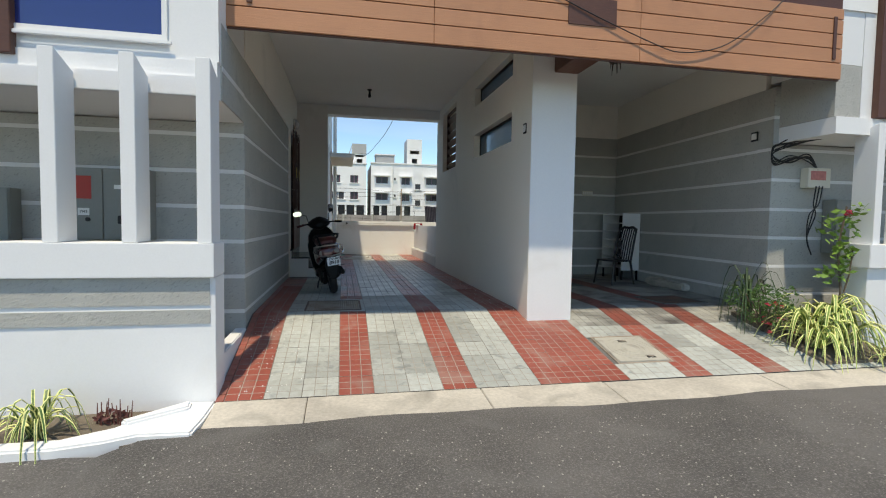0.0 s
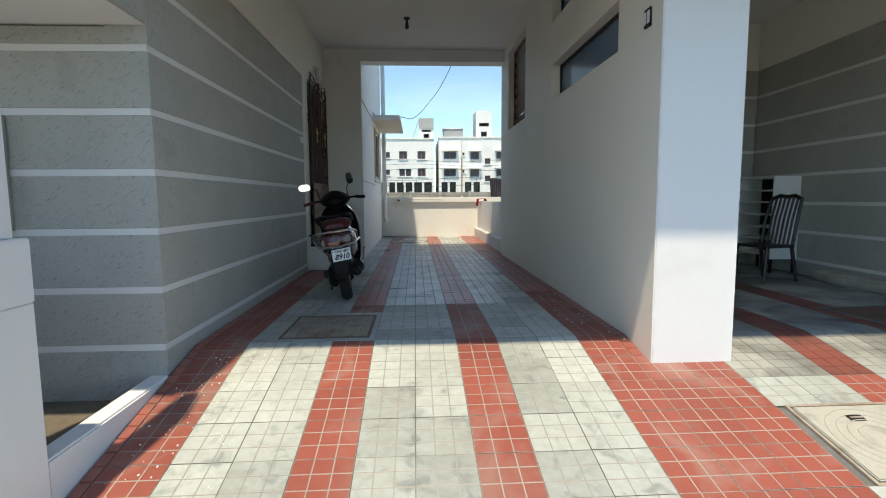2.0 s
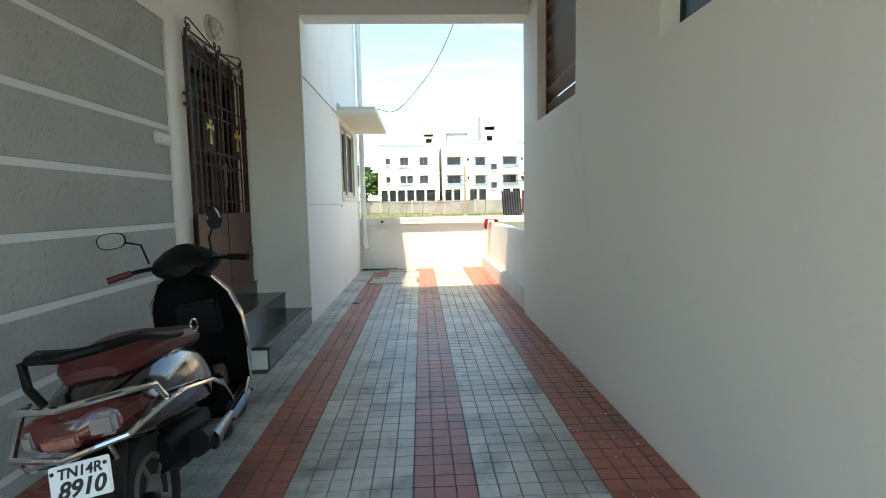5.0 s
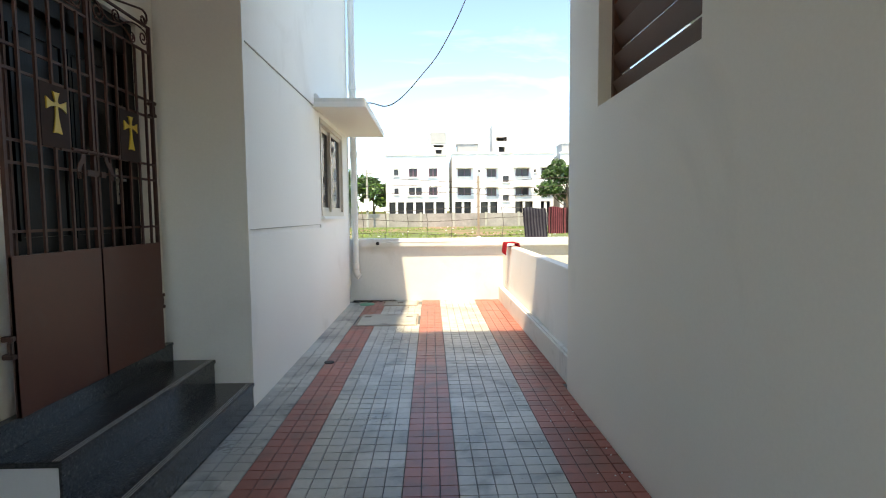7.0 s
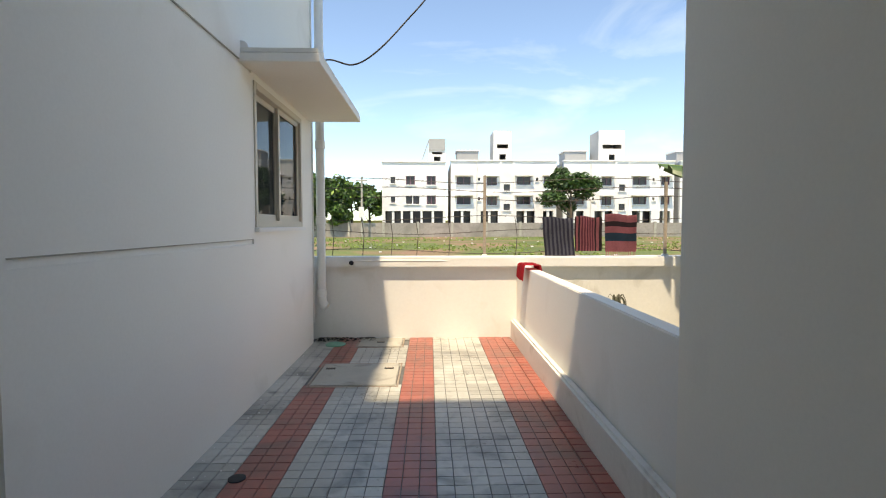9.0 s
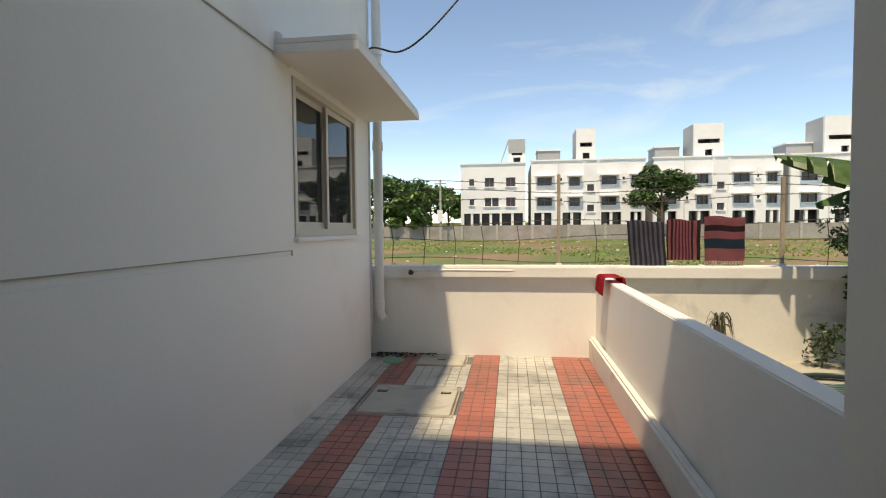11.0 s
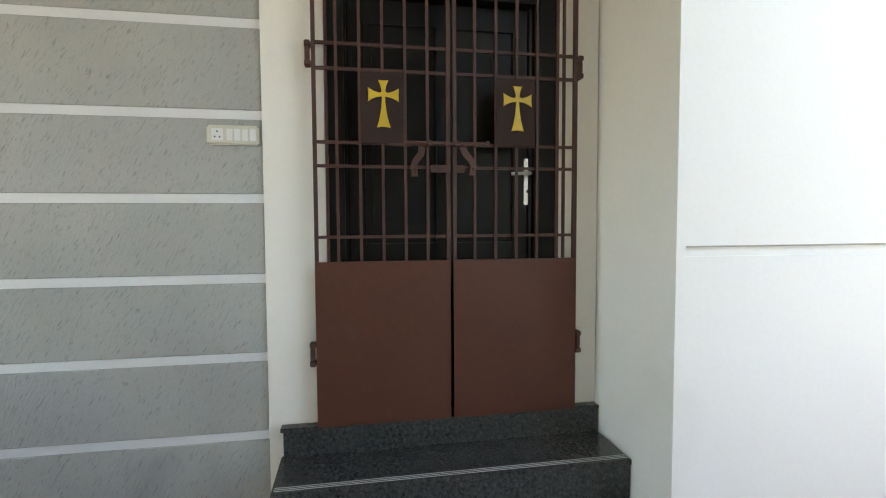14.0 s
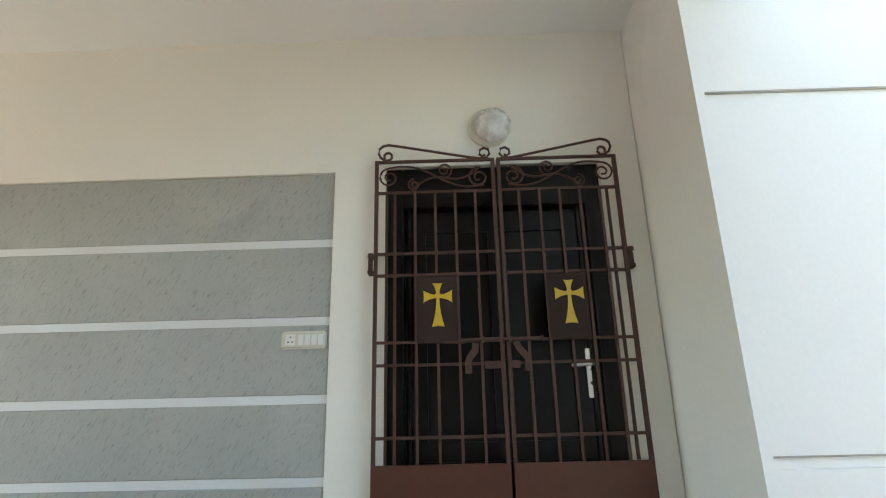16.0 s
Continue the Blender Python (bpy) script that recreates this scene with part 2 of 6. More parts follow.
# ---- builders ----
def box(bm, x0, x1, y0, y1, z0, z1):
    v = [bm.verts.new((x, y, z)) for x in (x0, x1) for y in (y0, y1) for z in (z0, z1)]
    for q in ((0, 1, 3, 2), (4, 6, 7, 5), (0, 4, 5, 1), (2, 3, 7, 6), (0, 2, 6, 4), (1, 5, 7, 3)):
        bm.faces.new([v[i] for i in q])
    return v


def boxes(*dims):
    bm = bmesh.new()
    for d in dims:
        box(bm, *d)
    return bm


def prism(bm, pts, z0, z1):
    """An upright prism over plan points in anticlockwise order."""
    a = [bm.verts.new((x, y, z0)) for x, y in pts]
    b = [bm.verts.new((x, y, z1)) for x, y in pts]
    bm.faces.new(a[::-1])
    bm.faces.new(b)
    for i in range(len(pts)):
        j = (i + 1) % len(pts)
        bm.faces.new((a[i], a[j], b[j], b[i]))


def side_prism(bm, pts, x0, x1):
    """A prism along x over points (y, z)."""
    a = [bm.verts.new((x0, y, z)) for y, z in pts]
    b = [bm.verts.new((x1, y, z)) for y, z in pts]
    bm.faces.new(a)
    bm.faces.new(b[::-1])
    for i in range(len(pts)):
        j = (i + 1) % len(pts)
        bm.faces.new((a[j], a[i], b[i], b[j]))


def soften(bm, w=0.004, seg=2):
    bmesh.ops.recalc_face_normals(bm, faces=bm.faces)
    es = [e for e in bm.edges if len(e.link_faces) == 2 and e.calc_face_angle(0) > 0.6]
    bmesh.ops.bevel(bm, geom=es, offset=w, segments=seg, affect="EDGES", clamp_overlap=True)
    return bm


def tube(bm, pts, r, sides=8, caps=True, r_end=None):
    """A round tube through points, tapering to r_end."""
    pts = [Vector(p) for p in pts]
    rings = []
    for i, p in enumerate(pts):
        d = (pts[min(i + 1, len(pts) - 1)] - pts[max(i - 1, 0)]).normalized()
        u = d.cross(Vector((0.13, 0.21, 0.97)))
        if u.length < 1e-3:
            u = d.cross(Vector((1, 0, 0)))
        u.normalize()
        w = d.cross(u)
        k = r if r_end is None else r + (r_end - r) * i / max(1, len(pts) - 1)
        rings.append([bm.verts.new(p + k * (math.cos(2 * math.pi * s / sides) * u + math.sin(2 * math.pi * s / sides) * w)) for s in range(sides)])
    for a, b in zip(rings, rings[1:]):
        for s in range(sides):
            bm.faces.new((a[s], a[(s + 1) % sides], b[(s + 1) % sides], b[s]))
    if caps:
        bm.faces.new(rings[0][::-1])
        bm.faces.new(rings[-1])
    return bm


def lathe(bm, profile, centre=(0, 0, 0), axis="z", sides=24):
    """A turned body: profile of (radius, along), about an axis."""
    c = Vector(centre)
    rings = []
    for r, h in profile:
        ring = []
        for s in range(sides):
            a = 2 * math.pi * s / sides
            p = {"z": (r * math.cos(a), r * math.sin(a), h), "x": (h, r * math.cos(a), r * math.sin(a)), "y": (r * math.sin(a), h, r * math.cos(a))}[axis]
            ring.append(bm.verts.new(c + Vector(p)))
        rings.append(ring)
    for a, b in zip(rings, rings[1:]):
        for s in range(sides):
            bm.faces.new((a[s], a[(s + 1) % sides], b[(s + 1) % sides], b[s]))
    bm.faces.new(rings[0][::-1])
    bm.faces.new(rings[-1])
    return bm


def loft(bm, rings, caps=True):
    """A skin over rings of points, all with the same count."""
    vs = [[bm.verts.new(p) for p in ring] for ring in rings]
    k = len(vs[0])
    for a, b in zip(vs, vs[1:]):
        for s in range(k):
            bm.faces.new((a[s], a[(s + 1) % k], b[(s + 1) % k], b[s]))
    if caps:
        bm.faces.new(vs[0][::-1])
        bm.faces.new(vs[-1])
    return bm


def mesh_of(name, bm, material, smooth=False):
    bmesh.ops.recalc_face_normals(bm, faces=bm.faces)
    me = bpy.data.meshes.new(name)
    bm.to_mesh(me)
    bm.free()
    me.materials.append(material)
    if smooth:
        me.polygons.foreach_set("use_smooth", [True] * len(me.polygons))
        me.set_sharp_from_angle(angle=radians(38))
    return me


def part(name, bm, material, parent=None, label="", smooth=False):
    ob = new(name, mesh_of(name, bm, material, smooth))
    if parent:
        ob.parent = parent
    if label:
        tagged(ob, label)
    return ob


def thing(name, at, label, category, group="", kind=""):
    ob = new(name)
    ob.matrix_world = at if isinstance(at, Matrix) else pose(*at)
    ob.empty_display_size = 0.1
    return tagged(ob, label, category, group, kind)


def whole(name, bm, material, label, category, group="", kind="", smooth=False):
    return tagged(part(name, bm, material, smooth=smooth), label, category, group, kind)


def setting(name, bm, material, label, category="wall"):
    return tagged(part(name, bm, material), label, category, kind="structure")

# ---- setting ----
XL, XR, XB, YF, YB = -0.96, 2.233, -0.28, 5.74, 16.25
CEIL = 3.62
STRIPES_RIGHT = [0.19, 0.565, 0.945, 1.325, 1.715, 2.12, 2.535]
STRIPES = [0.095, 0.47, 0.845, 1.215, 1.585, 1.965, 2.375]


def ramp_z(y):
    """Height of the paving: a drive that rises to the level passage."""
    return 0.0 if y >= 6.128 else -0.385 * (6.128 - y) / 1.818


setting("ground", boxes((-900, 900, -900, 17.2, -0.95, -0.75)), M_SOIL, "bare dry earth under and around the houses", "ground")


def lane_edge(x):
    """Where the asphalt ends and how high it lies there: it laps over the apron's foot."""
    t = min(1.0, max(0.0, (x + 1.5) / 0.35))
    k = t * t * (3 - 2 * t)
    return 3.61 + 0.25 * k + 0.03 * math.sin(1.9 * x) + 0.018 * math.sin(5.3 * x), -0.452 + 0.038 * k


bm = bmesh.new()
for i in range(240):
    xs = (-30 + 0.25 * i, -29.75 + 0.25 * i)
    (e0, z0), (e1, z1) = lane_edge(xs[0]), lane_edge(xs[1])
    vs = [bm.verts.new(p) for p in ((xs[0], -14, -0.46), (xs[1], -14, -0.46), (xs[1], e1, z1), (xs[0], e0, z0), (xs[1], e1, -0.6), (xs[0], e0, -0.6))]
    bm.faces.new(vs[:4])
    bm.faces.new((vs[3], vs[2], vs[4], vs[5]))
bmesh.ops.remove_doubles(bm, verts=bm.verts, dist=0.0005)
setting("road", bm, M_ASPHALT, "worn grey asphalt lane with loose grit", "road")
# concrete apron between the lane and the tiled drives
for a, b in ((-0.95, -0.236), (-0.23, 1.256), (1.262, 2.444)):
    bm = bmesh.new()
    side_prism(bm, [(3.5, -0.475), (3.56, -0.445), (4.31, -0.388), (4.31, -0.6), (3.5, -0.6)], a, b)
    setting("apron", soften(bm, 0.006), M_CONC, "pale stained concrete apron sloping to the lane", "pavement")
for a, b in ((2.452, 4.146), (4.152, 9.0)):
    bm = bmesh.new()
    side_prism(bm, [(3.5, -0.475), (3.56, -0.449), (4.309, -0.392), (4.309, -0.6), (3.5, -0.6)], a, b)
    setting("apron", soften(bm, 0.006), M_CONC, "pale stained concrete apron with dark damp rim", "pavement")
# bed under the tiles
bm = bmesh.new()
side_prism(bm, [(4.31, ramp_z(4.31) - 0.012), (6.128, -0.012), (16.25, -0.012), (16.25, -0.5), (4.31, -0.6)], -1.0, XR + 0.3)
setting("floor_bed", bm, M_GROUT, "dark cement bed and joints under the paving tiles", "floor")
bm = bmesh.new()
side_prism(bm, [(4.25, ramp_z(4.25) - 0.012), (6.128, -0.012), (10.0, -0.012), (10.0, -0.5), (4.25, -0.6)], XR + 0.3, 5.9)
setting("floor_bed", bm, M_GROUT, "dark cement bed of the shaded car port", "floor")


def striped(name, x0, y0, x1, y1, thick, top, z0, label, stripes=STRIPES):
    """A rendered wall from plan point to plan point, grey courses proud of recessed white bands; its face is on the right-hand side of the way."""
    d = Vector((x1 - x0, y1 - y0))
    n = Vector((d.y, -d.x)).normalized()
    ob = thing(name, (0, 0, 0), label, "wall", kind="structure")

    def slab(za, zb, out):
        a, b = Vector((x0, y0)) + n * out, Vector((x1, y1)) + n * out
        c, e = Vector((x1, y1)) - n * thick, Vector((x0, y0)) - n * thick
        m = bmesh.new()
        prism(m, [tuple(e), tuple(a), tuple(b), tuple(c)], za, zb)
        return m

    edges = [z0] + [z for z in stripes if z0 + 0.02 < z < top - 0.05] + [top]
    for k, (za, zb) in enumerate(zip(edges, edges[1:])):
        g0 = za + (0.021 if k else 0)
        g1 = zb - (0.021 if k < len(edges) - 2 else 0)
        part("course", soften(slab(g0, g1, 0.0), 0.004, 1), M_GREY, ob)
        if k < len(edges) - 2:
            part("band", slab(g1, g1 + 0.042, -0.007), M_BAND, ob)
    return ob


# house on the left: passage side, with striped courses below white paint
striped("wall_passage", -0.978, YF, -0.942, 9.79, 0.25, 2.77, -0.45, "grey rough-rendered house wall with white horizontal bands")
setting("wall_passage_upper", loft(bmesh.new(), [[(-1.25, YF, z), (-0.968, YF, z), (-0.925, 9.794, z), (-1.25, 9.794, z)] for z in (2.77, CEIL)]), M_CREAM, "plain off-white wall above the grey banded part")
setting("wall_gate_left", boxes((-1.25, -0.925, 9.794, 10.07, 0.0, CEIL)), M_CREAM, "plain off-white strip of wall beside the gate")
setting("wall_gate_right", boxes((-1.25, -0.925, 11.225, 11.44, 0.0, CEIL)), M_CREAM, "plain off-white wall between gate and corner")
setting("wall_gate_top", boxes((-1.25, -0.925, 10.07, 11.225, 2.79, CEIL)), M_CREAM, "plain off-white wall above the doorway")
setting("wall_back_left", boxes((-4.5, XB, 11.444, 11.485, -0.4, 7.2), (-4.5, XB, 13.93, 13.97, -0.4, 7.2), *[(-4.5, XB - d, 11.485, 13.93, a, b) for a, b, d in ((-0.4, 1.330, 0), (1.330, 1.373, 0.014), (1.373, 2.742, 0), (2.742, 2.786, 0.014), (2.786, 7.2, 0))], (-4.5, XB, 15.50, 16.0, -0.4, 7.2), (-4.5, XB, 13.97, 15.50, -0.4, 1.47), (-4.5, XB, 13.97, 15.50, 2.70, 7.2)), M_WARM, "tall plain white house wall with two drip grooves")
# Roof slab above the view, added to keep sun off the yard's left side.
setting("roof_eave", boxes((-6.0, XB + 0.06, 9.05, 16.1, 7.2, 7.38)), M_WHITE, "unseen white roof slab added to shade the left of the yard", "roof")
# Dark line in each groove: dirt, with the lip's shade painted in.
for z in (1.373, 2.786):
    whole("groove_dirt", boxes((XB - 0.0138, XB - 0.002, 11.487, 13.92, z - 0.007, z - 0.0006)), M_SLAB, "thin dark line of dirt and painted shade in the plaster groove", "trim", kind="structure")
# front bay of the house on the left
striped("wall_porch", -6.0, YF + 0.002, -0.985, YF + 0.002, 0.25, 2.09, -0.45, "grey banded porch wall behind white posts")
setting("block_upper", boxes((-6.0, -0.982, 4.66, 9.0, 2.40, 7.2)), M_WHITE, "white upper storey of the house over the porch")
setting("porch_soffit", boxes((-6.0, -0.99, 4.64, 9.0, 2.10, 2.398)), M_WHITE, "white porch ceiling slab", "ceiling")
bm = bmesh.new()
prism(bm, [(-1.2, 4.75), (-0.976, 4.75), (-0.976, YF - 0.004), (-1.2, YF - 0.004)], 2.104, 2.76)
setting("wall_side_upper", soften(bm), M_GREY, "grey rendered side of the upper storey with a white band")
setting("band", boxes((-1.2, -0.972, 4.752, YF - 0.006, 2.354, 2.396)), M_BAND, "white band across the grey side wall", "trim")
setting("block_side_white", boxes((-1.2, -0.978, 4.75, YF, 2.764, 7.2)), M_WHITE, "plain white side of the upper storey")
# carport slab and back beam
setting("ceiling", boxes((-1.2, 6.2, 4.96, 11.46, CEIL, 3.85)), M_CEIL, "flat white painted car port ceiling", "ceiling")
setting("beam_back", boxes((-0.925, XR, 11.46, 11.745, 3.42, 3.85)), M_CEIL, "white painted beam across the end of the passage", "beam")
setting("beam_back_left", boxes((-1.2, -0.93, 11.46, 11.8, 3.42, 3.85)), M_CEIL, "white beam end", "beam")
# Out of view: parapet and rails added to cast the yard's shadow and streaks.
setting("roof_parapet", boxes((-0.9, 3.0, 11.5, 11.73, 3.852, 4.75)), M_WHITE, "unseen plain white parapet added to shade the yard")
for z in (5.05, 5.40):
    setting("parapet_rail", boxes((-0.9, 3.0, 11.6, 11.69, z, z + 0.12)), M_WHITE, "unseen plain white rail added to streak the yard with shade", "rail")
# wall between the two car ports, with its openings
Z = [-0.45, 2.17, 2.56, 3.03, 3.34, CEIL]
setting("wall_middle", boxes(
    (XR, 2.45, 5.73, 6.44, -0.45, CEIL),
    (XR, 2.45, 6.44, 8.36, -0.45, 2.17), (XR, 2.45, 6.44, 8.36, 2.56, 3.03), (XR, 2.45, 6.44, 8.36, 3.34, CEIL),
    (XR, 2.45, 8.36, 9.76, -0.45, CEIL),
    (XR, 2.45, 9.76, 11.05, -0.45, 2.19), (XR, 2.45, 9.76, 11.05, 3.46, CEIL),
    (XR, 2.45, 11.05, 11.745, -0.45, 3.85)), M_CREAM, "smooth off-white wall beside the passage with window slots")
setting("pillar", soften(boxes((XR + 0.002, 2.80, 5.722, 6.10, -0.45, CEIL)), 0.006), M_WHITE, "square white pillar at the front of the wall", "pillar")
setting("wall_middle_far", boxes((2.62, 2.80, 6.10, 10.0, -0.45, CEIL), (2.70, 2.85, 10.0, 10.75, -0.3, CEIL)), M_CREAM, "plain wall on the far side of the slots")
# car port on the right
striped("wall_right", 5.86, 10.0, 5.62, 5.74, 0.25, 2.93, -0.45, "grey banded wall of the neighbouring house", STRIPES_RIGHT)
UPPER_RIGHT = bmesh.new()
prism(UPPER_RIGHT, [(5.642, 5.92), (6.2, 5.92), (6.2, 10.2), (5.876, 10.2)], 2.93, CEIL)
setting("wall_right_upper", UPPER_RIGHT, M_CREAM, "off-white wall above the grey bands")
striped("wall_car_port_back", 4.72, 10.0, 5.86, 10.0, 0.2, 2.93, -0.45, "grey banded back wall of the car port", STRIPES_RIGHT)
setting("wall_car_port_back_upper", boxes((4.72, 6.2, 10.01, 10.2, 2.93, CEIL), (2.8, 4.72, 10.01, 10.2, 2.77, CEIL), (2.8, 3.6, 10.01, 10.2, -0.3, 2.77), (4.66, 4.722, 10.0, 10.2, -0.3, 2.77)), M_CREAM, "off-white back wall of the car port round the doorway")
striped("wall_right_bay", 5.62, 5.742, 9.0, 5.742, 0.25, 2.19, -0.45, "grey banded porch wall of the neighbouring house", STRIPES_RIGHT)
setting("block_right_upper", boxes((6.06, 9.5, 4.98, 10, 2.40, 7.2), (6.2, 9.5, 5.9, 10.4, 0, 2.4)), M_WHITE, "white upper storey of the neighbouring house")
setting("porch_soffit", boxes((5.70, 9.5, 4.96, 5.738, 2.20, 2.398)), M_WHITE, "white porch ceiling slab of the neighbour", "ceiling")
setting("wall_side_right", boxes((5.70, 6.055, 4.985, 5.738, 2.402, 3.0)), M_GREY, "grey rendered side of the neighbour's upper storey")
setting("wall_side_right_white", boxes((5.70, 6.055, 4.985, 5.9, 3.004, 7.2)), M_WHITE, "white side of the neighbour's upper storey")
# rear yard walls
setting("wall_rear", boxes((-4.5, 2.40, YB, YB + 0.16, -0.4, 0.93)), M_REAR, "off-white rear compound wall")
setting("wall_rear_neighbour", boxes((2.402, 9.5, YB, YB + 0.16, -0.4, 0.93)), M_DIRTY, "weathered stained rear compound wall of the neighbour")
bm = boxes((-4.5, 9.5, YB - 0.075, YB + 0.21, 0.934, 1.075))
setting("wall_rear_cap", soften(bm, 0.015), M_REAR, "rounded weathered coping on the rear wall", "coping")
bm = boxes((2.345, 2.465, 11.75, YB - 0.002, -0.4, 0.97))
setting("wall_yard", soften(bm, 0.008), M_WARM, "low white wall dividing two rear yards")
bm = bmesh.new()
prism_pts = [(11.81, 0.0), (YB - 0.004, 0.0), (YB - 0.004, 0.25), (11.81, 0.25)]
side_prism(bm, [(p[0], p[1] - 0.1 if p[1] == 0 else p[1]) for p in prism_pts], 2.265, 2.343)
setting("wall_yard_base", soften(bm, 0.02, 2), M_DIRTY, "chipped plaster plinth along the low wall", "plinth")
setting("yard_floor", boxes((2.468, 9.0, 11.9, YB - 0.002, -0.4, 0.02)), M_SLAB, "stained concrete floor of the neighbouring yard", "floor")
# Block out of view, added to shadow the right part of the rear wall.
setting("wall_neighbour_rear", boxes((3.95, 9.5, 10.4, 13.3, 0.0, 8.2)), M_WHITE, "unseen white block added to shade the neighbouring yard")
# low front walls
bm = boxes((-8.0, -0.95, 4.34, 4.64, -0.6, 0.62))
setting("wall_front_left", soften(bm), M_WHITE, "low white boundary wall before the porch")
setting("wall_front_left_top", soften(boxes((-8.0, -0.947, 4.28, 4.645, 0.622, 0.89)), 0.006), M_WHITE, "white projecting top of the low boundary wall", "coping")
setting("wall_front_band", boxes((-8.0, -0.99, 4.328, 4.345, 0.40, 0.618), (-8.0, -0.99, 4.328, 4.345, 0.25, 0.36)), M_GREY, "grey rough-rendered bands on the low wall", "trim")
bm = boxes((6.16, 9.0, 4.86, 5.16, -0.6, 0.62))
setting("wall_front_right", soften(bm), M_WHITE, "low white boundary wall of the neighbour")
setting("wall_front_right_top", soften(boxes((6.11, 9.0, 4.80, 5.165, 0.622, 0.90)), 0.006), M_WHITE, "white projecting top of the neighbour's low wall", "coping")
setting("porch_floor", boxes((-6.0, -1.1, 4.65, YF, -0.6, -0.25)), M_SOIL, "soil bed behind the low wall", "ground")
setting("kerb", soften(boxes((-1.085, -0.965, 4.65, YF - 0.01, -0.6, -0.085)), 0.01), M_WHITE, "low white kerb beside the drive", "kerb")
# field behind
bm = boxes((-1500, 1500, YB + 0.3, 3000, -0.2, 0.45))
FIELD = surf("dry_grass_field", (0.105, 0.145, 0.038), 0.95, var=0.35, big=0.25, fine=6.0, bump=0.5, dist=0.05, stain=(0.25, 0.155, 0.095), stain_at=(0.48, 0.60), stain_scale=0.16)
setting("field", bm, FIELD, "open grass field with bare reddish earth patches", "ground")
setting("backdrop", boxes((-1500, 1500, 2900, 2905, -100, 30)), FIELD, "far low green skyline", "backdrop")

# ---- front of the house ----
BLUEWIN = thing("window_upper", (-1.85, 4.66, 2.55), "dark blue filmed window in a white frame", "window", kind="structure")
part("pane", boxes((-0.62, 0.44, -0.012, -0.004, 0.03, 1.2)), M_BLUEGLASS, BLUEWIN)
part("window_frame", boxes((-0.66, 0.48, -0.03, -0.002, -0.02, 0.03), (0.44, 0.48, -0.03, -0.002, 0.03, 1.2), (-0.66, -0.62, -0.03, -0.002, 0.03, 1.2)), M_WHITEPLAIN, BLUEWIN)
part("sill", soften(boxes((-0.70, 0.52, -0.06, -0.032, -0.05, -0.021))), M_WHITE, BLUEWIN)
frame_side = thing("window_surround", (-2.75, 4.58, 2.5), "projecting reddish brown box frame on the white facade", "window frame")
part("upright", soften(boxes((0.17, 0.29, 0, 0.08, -0.16, 1.3))), M_DKWOOD, frame_side)
part("rail", soften(boxes((-0.9, 0.166, 0, 0.08, -0.16, -0.02))), M_DKWOOD, frame_side)
part("pane", boxes((-0.9, 0.166, 0.06, 0.078, -0.016, 1.3)), M_BLUEGLASS, frame_side)
frame_right = thing("window_surround", (6.28, 4.9, 2.5), "projecting reddish brown box frame on the neighbour's facade", "window frame")
part("upright", soften(boxes((-0.06, 0.06, 0, 0.078, -0.1, 1.6))), M_DKWOOD, frame_right)
part("rail", soften(boxes((0.064, 0.9, 0, 0.078, -0.1, 0.04))), M_DKWOOD, frame_right)
setting("slab_edge", soften(boxes((-6.0, -1.09, 4.6, 4.658, 2.10, 2.26)), 0.006), M_WHITE, "white slab edge behind the posts", "trim")


def post_bm():
    bm = bmesh.new()
    side_prism(bm, [(4.30, 0.892), (4.30, 2.33), (4.585, 2.22), (4.585, 0.892)], -0.053, 0.053)
    return soften(bm, 0.005, 1)


post = whole("post", post_bm(), M_WHITE, "slender white concrete post on the low wall", "post", "posts on the low wall")
post.location.x = -1.018
for k in (1, 2, 3, 4, 5):
    copy_thing(post, Matrix.Translation((-1.018 - 0.535 * k, 0, 0)))
for k in range(5):
    copy_thing(post, Matrix.Translation((6.25 + 0.535 * k, 0.55, 0)))

# timber-look fascia: four boards in frames
fascia = thing("fascia", (0, 0, 0), "orange-brown timber-look boards across the car port front", "fascia", kind="structure")
FX0, FX1, FY = -1.0, 5.68, 4.94
tops = [2.80, 2.985, 3.145, 3.31, 3.475, 3.60]
for k in range(5):
    for a, b in ((FX0, 0.9), (0.904, 3.1), (3.104, FX1)):
        part("board", soften(boxes((a, b, FY - 0.022, FY, tops[k] + 0.005, tops[k + 1] - 0.004)), 0.004, 1), M_WOOD, fascia)
part("backing", boxes((FX0, FX1, FY + 0.002, FY + 0.022, 2.79, 3.86)), M_DKWOOD, fascia)
for x in (-0.78, 5.56):
    part("batten", soften(boxes((x - 0.025, x + 0.025, FY - 0.034, FY - 0.0225, 3.02, 3.5))), M_DKWOOD, fascia)
# Thin dark panel that paints a shadow patch on the boards.
part("hood", soften(boxes((2.28, 2.82, FY - 0.03, FY - 0.0225, 3.12, 3.40))), M_DKWOOD, fascia)
bracket = whole("bracket_beam", soften(boxes((2.50, 2.80, FY + 0.026, 5.72, 2.88, 3.10))), M_DKWOOD, "dark brown beam end between pillar and fascia", "beam")

lamp_r = thing("pendant_light", (3.08, 5.35, 2.93), "small glass ceiling lamp with hanging crystal drops", "lamp")
part("stem", tube(bmesh.new(), [(0, 0, 0.69), (0, 0, 0.12)], 0.008), M_STEEL, lamp_r)
part("shade", lathe(bmesh.new(), [(0.02, 0.12), (0.07, 0.10), (0.09, 0.04), (0.07, 0.0), (0.01, -0.01)]), M_GLASS, lamp_r, smooth=True)
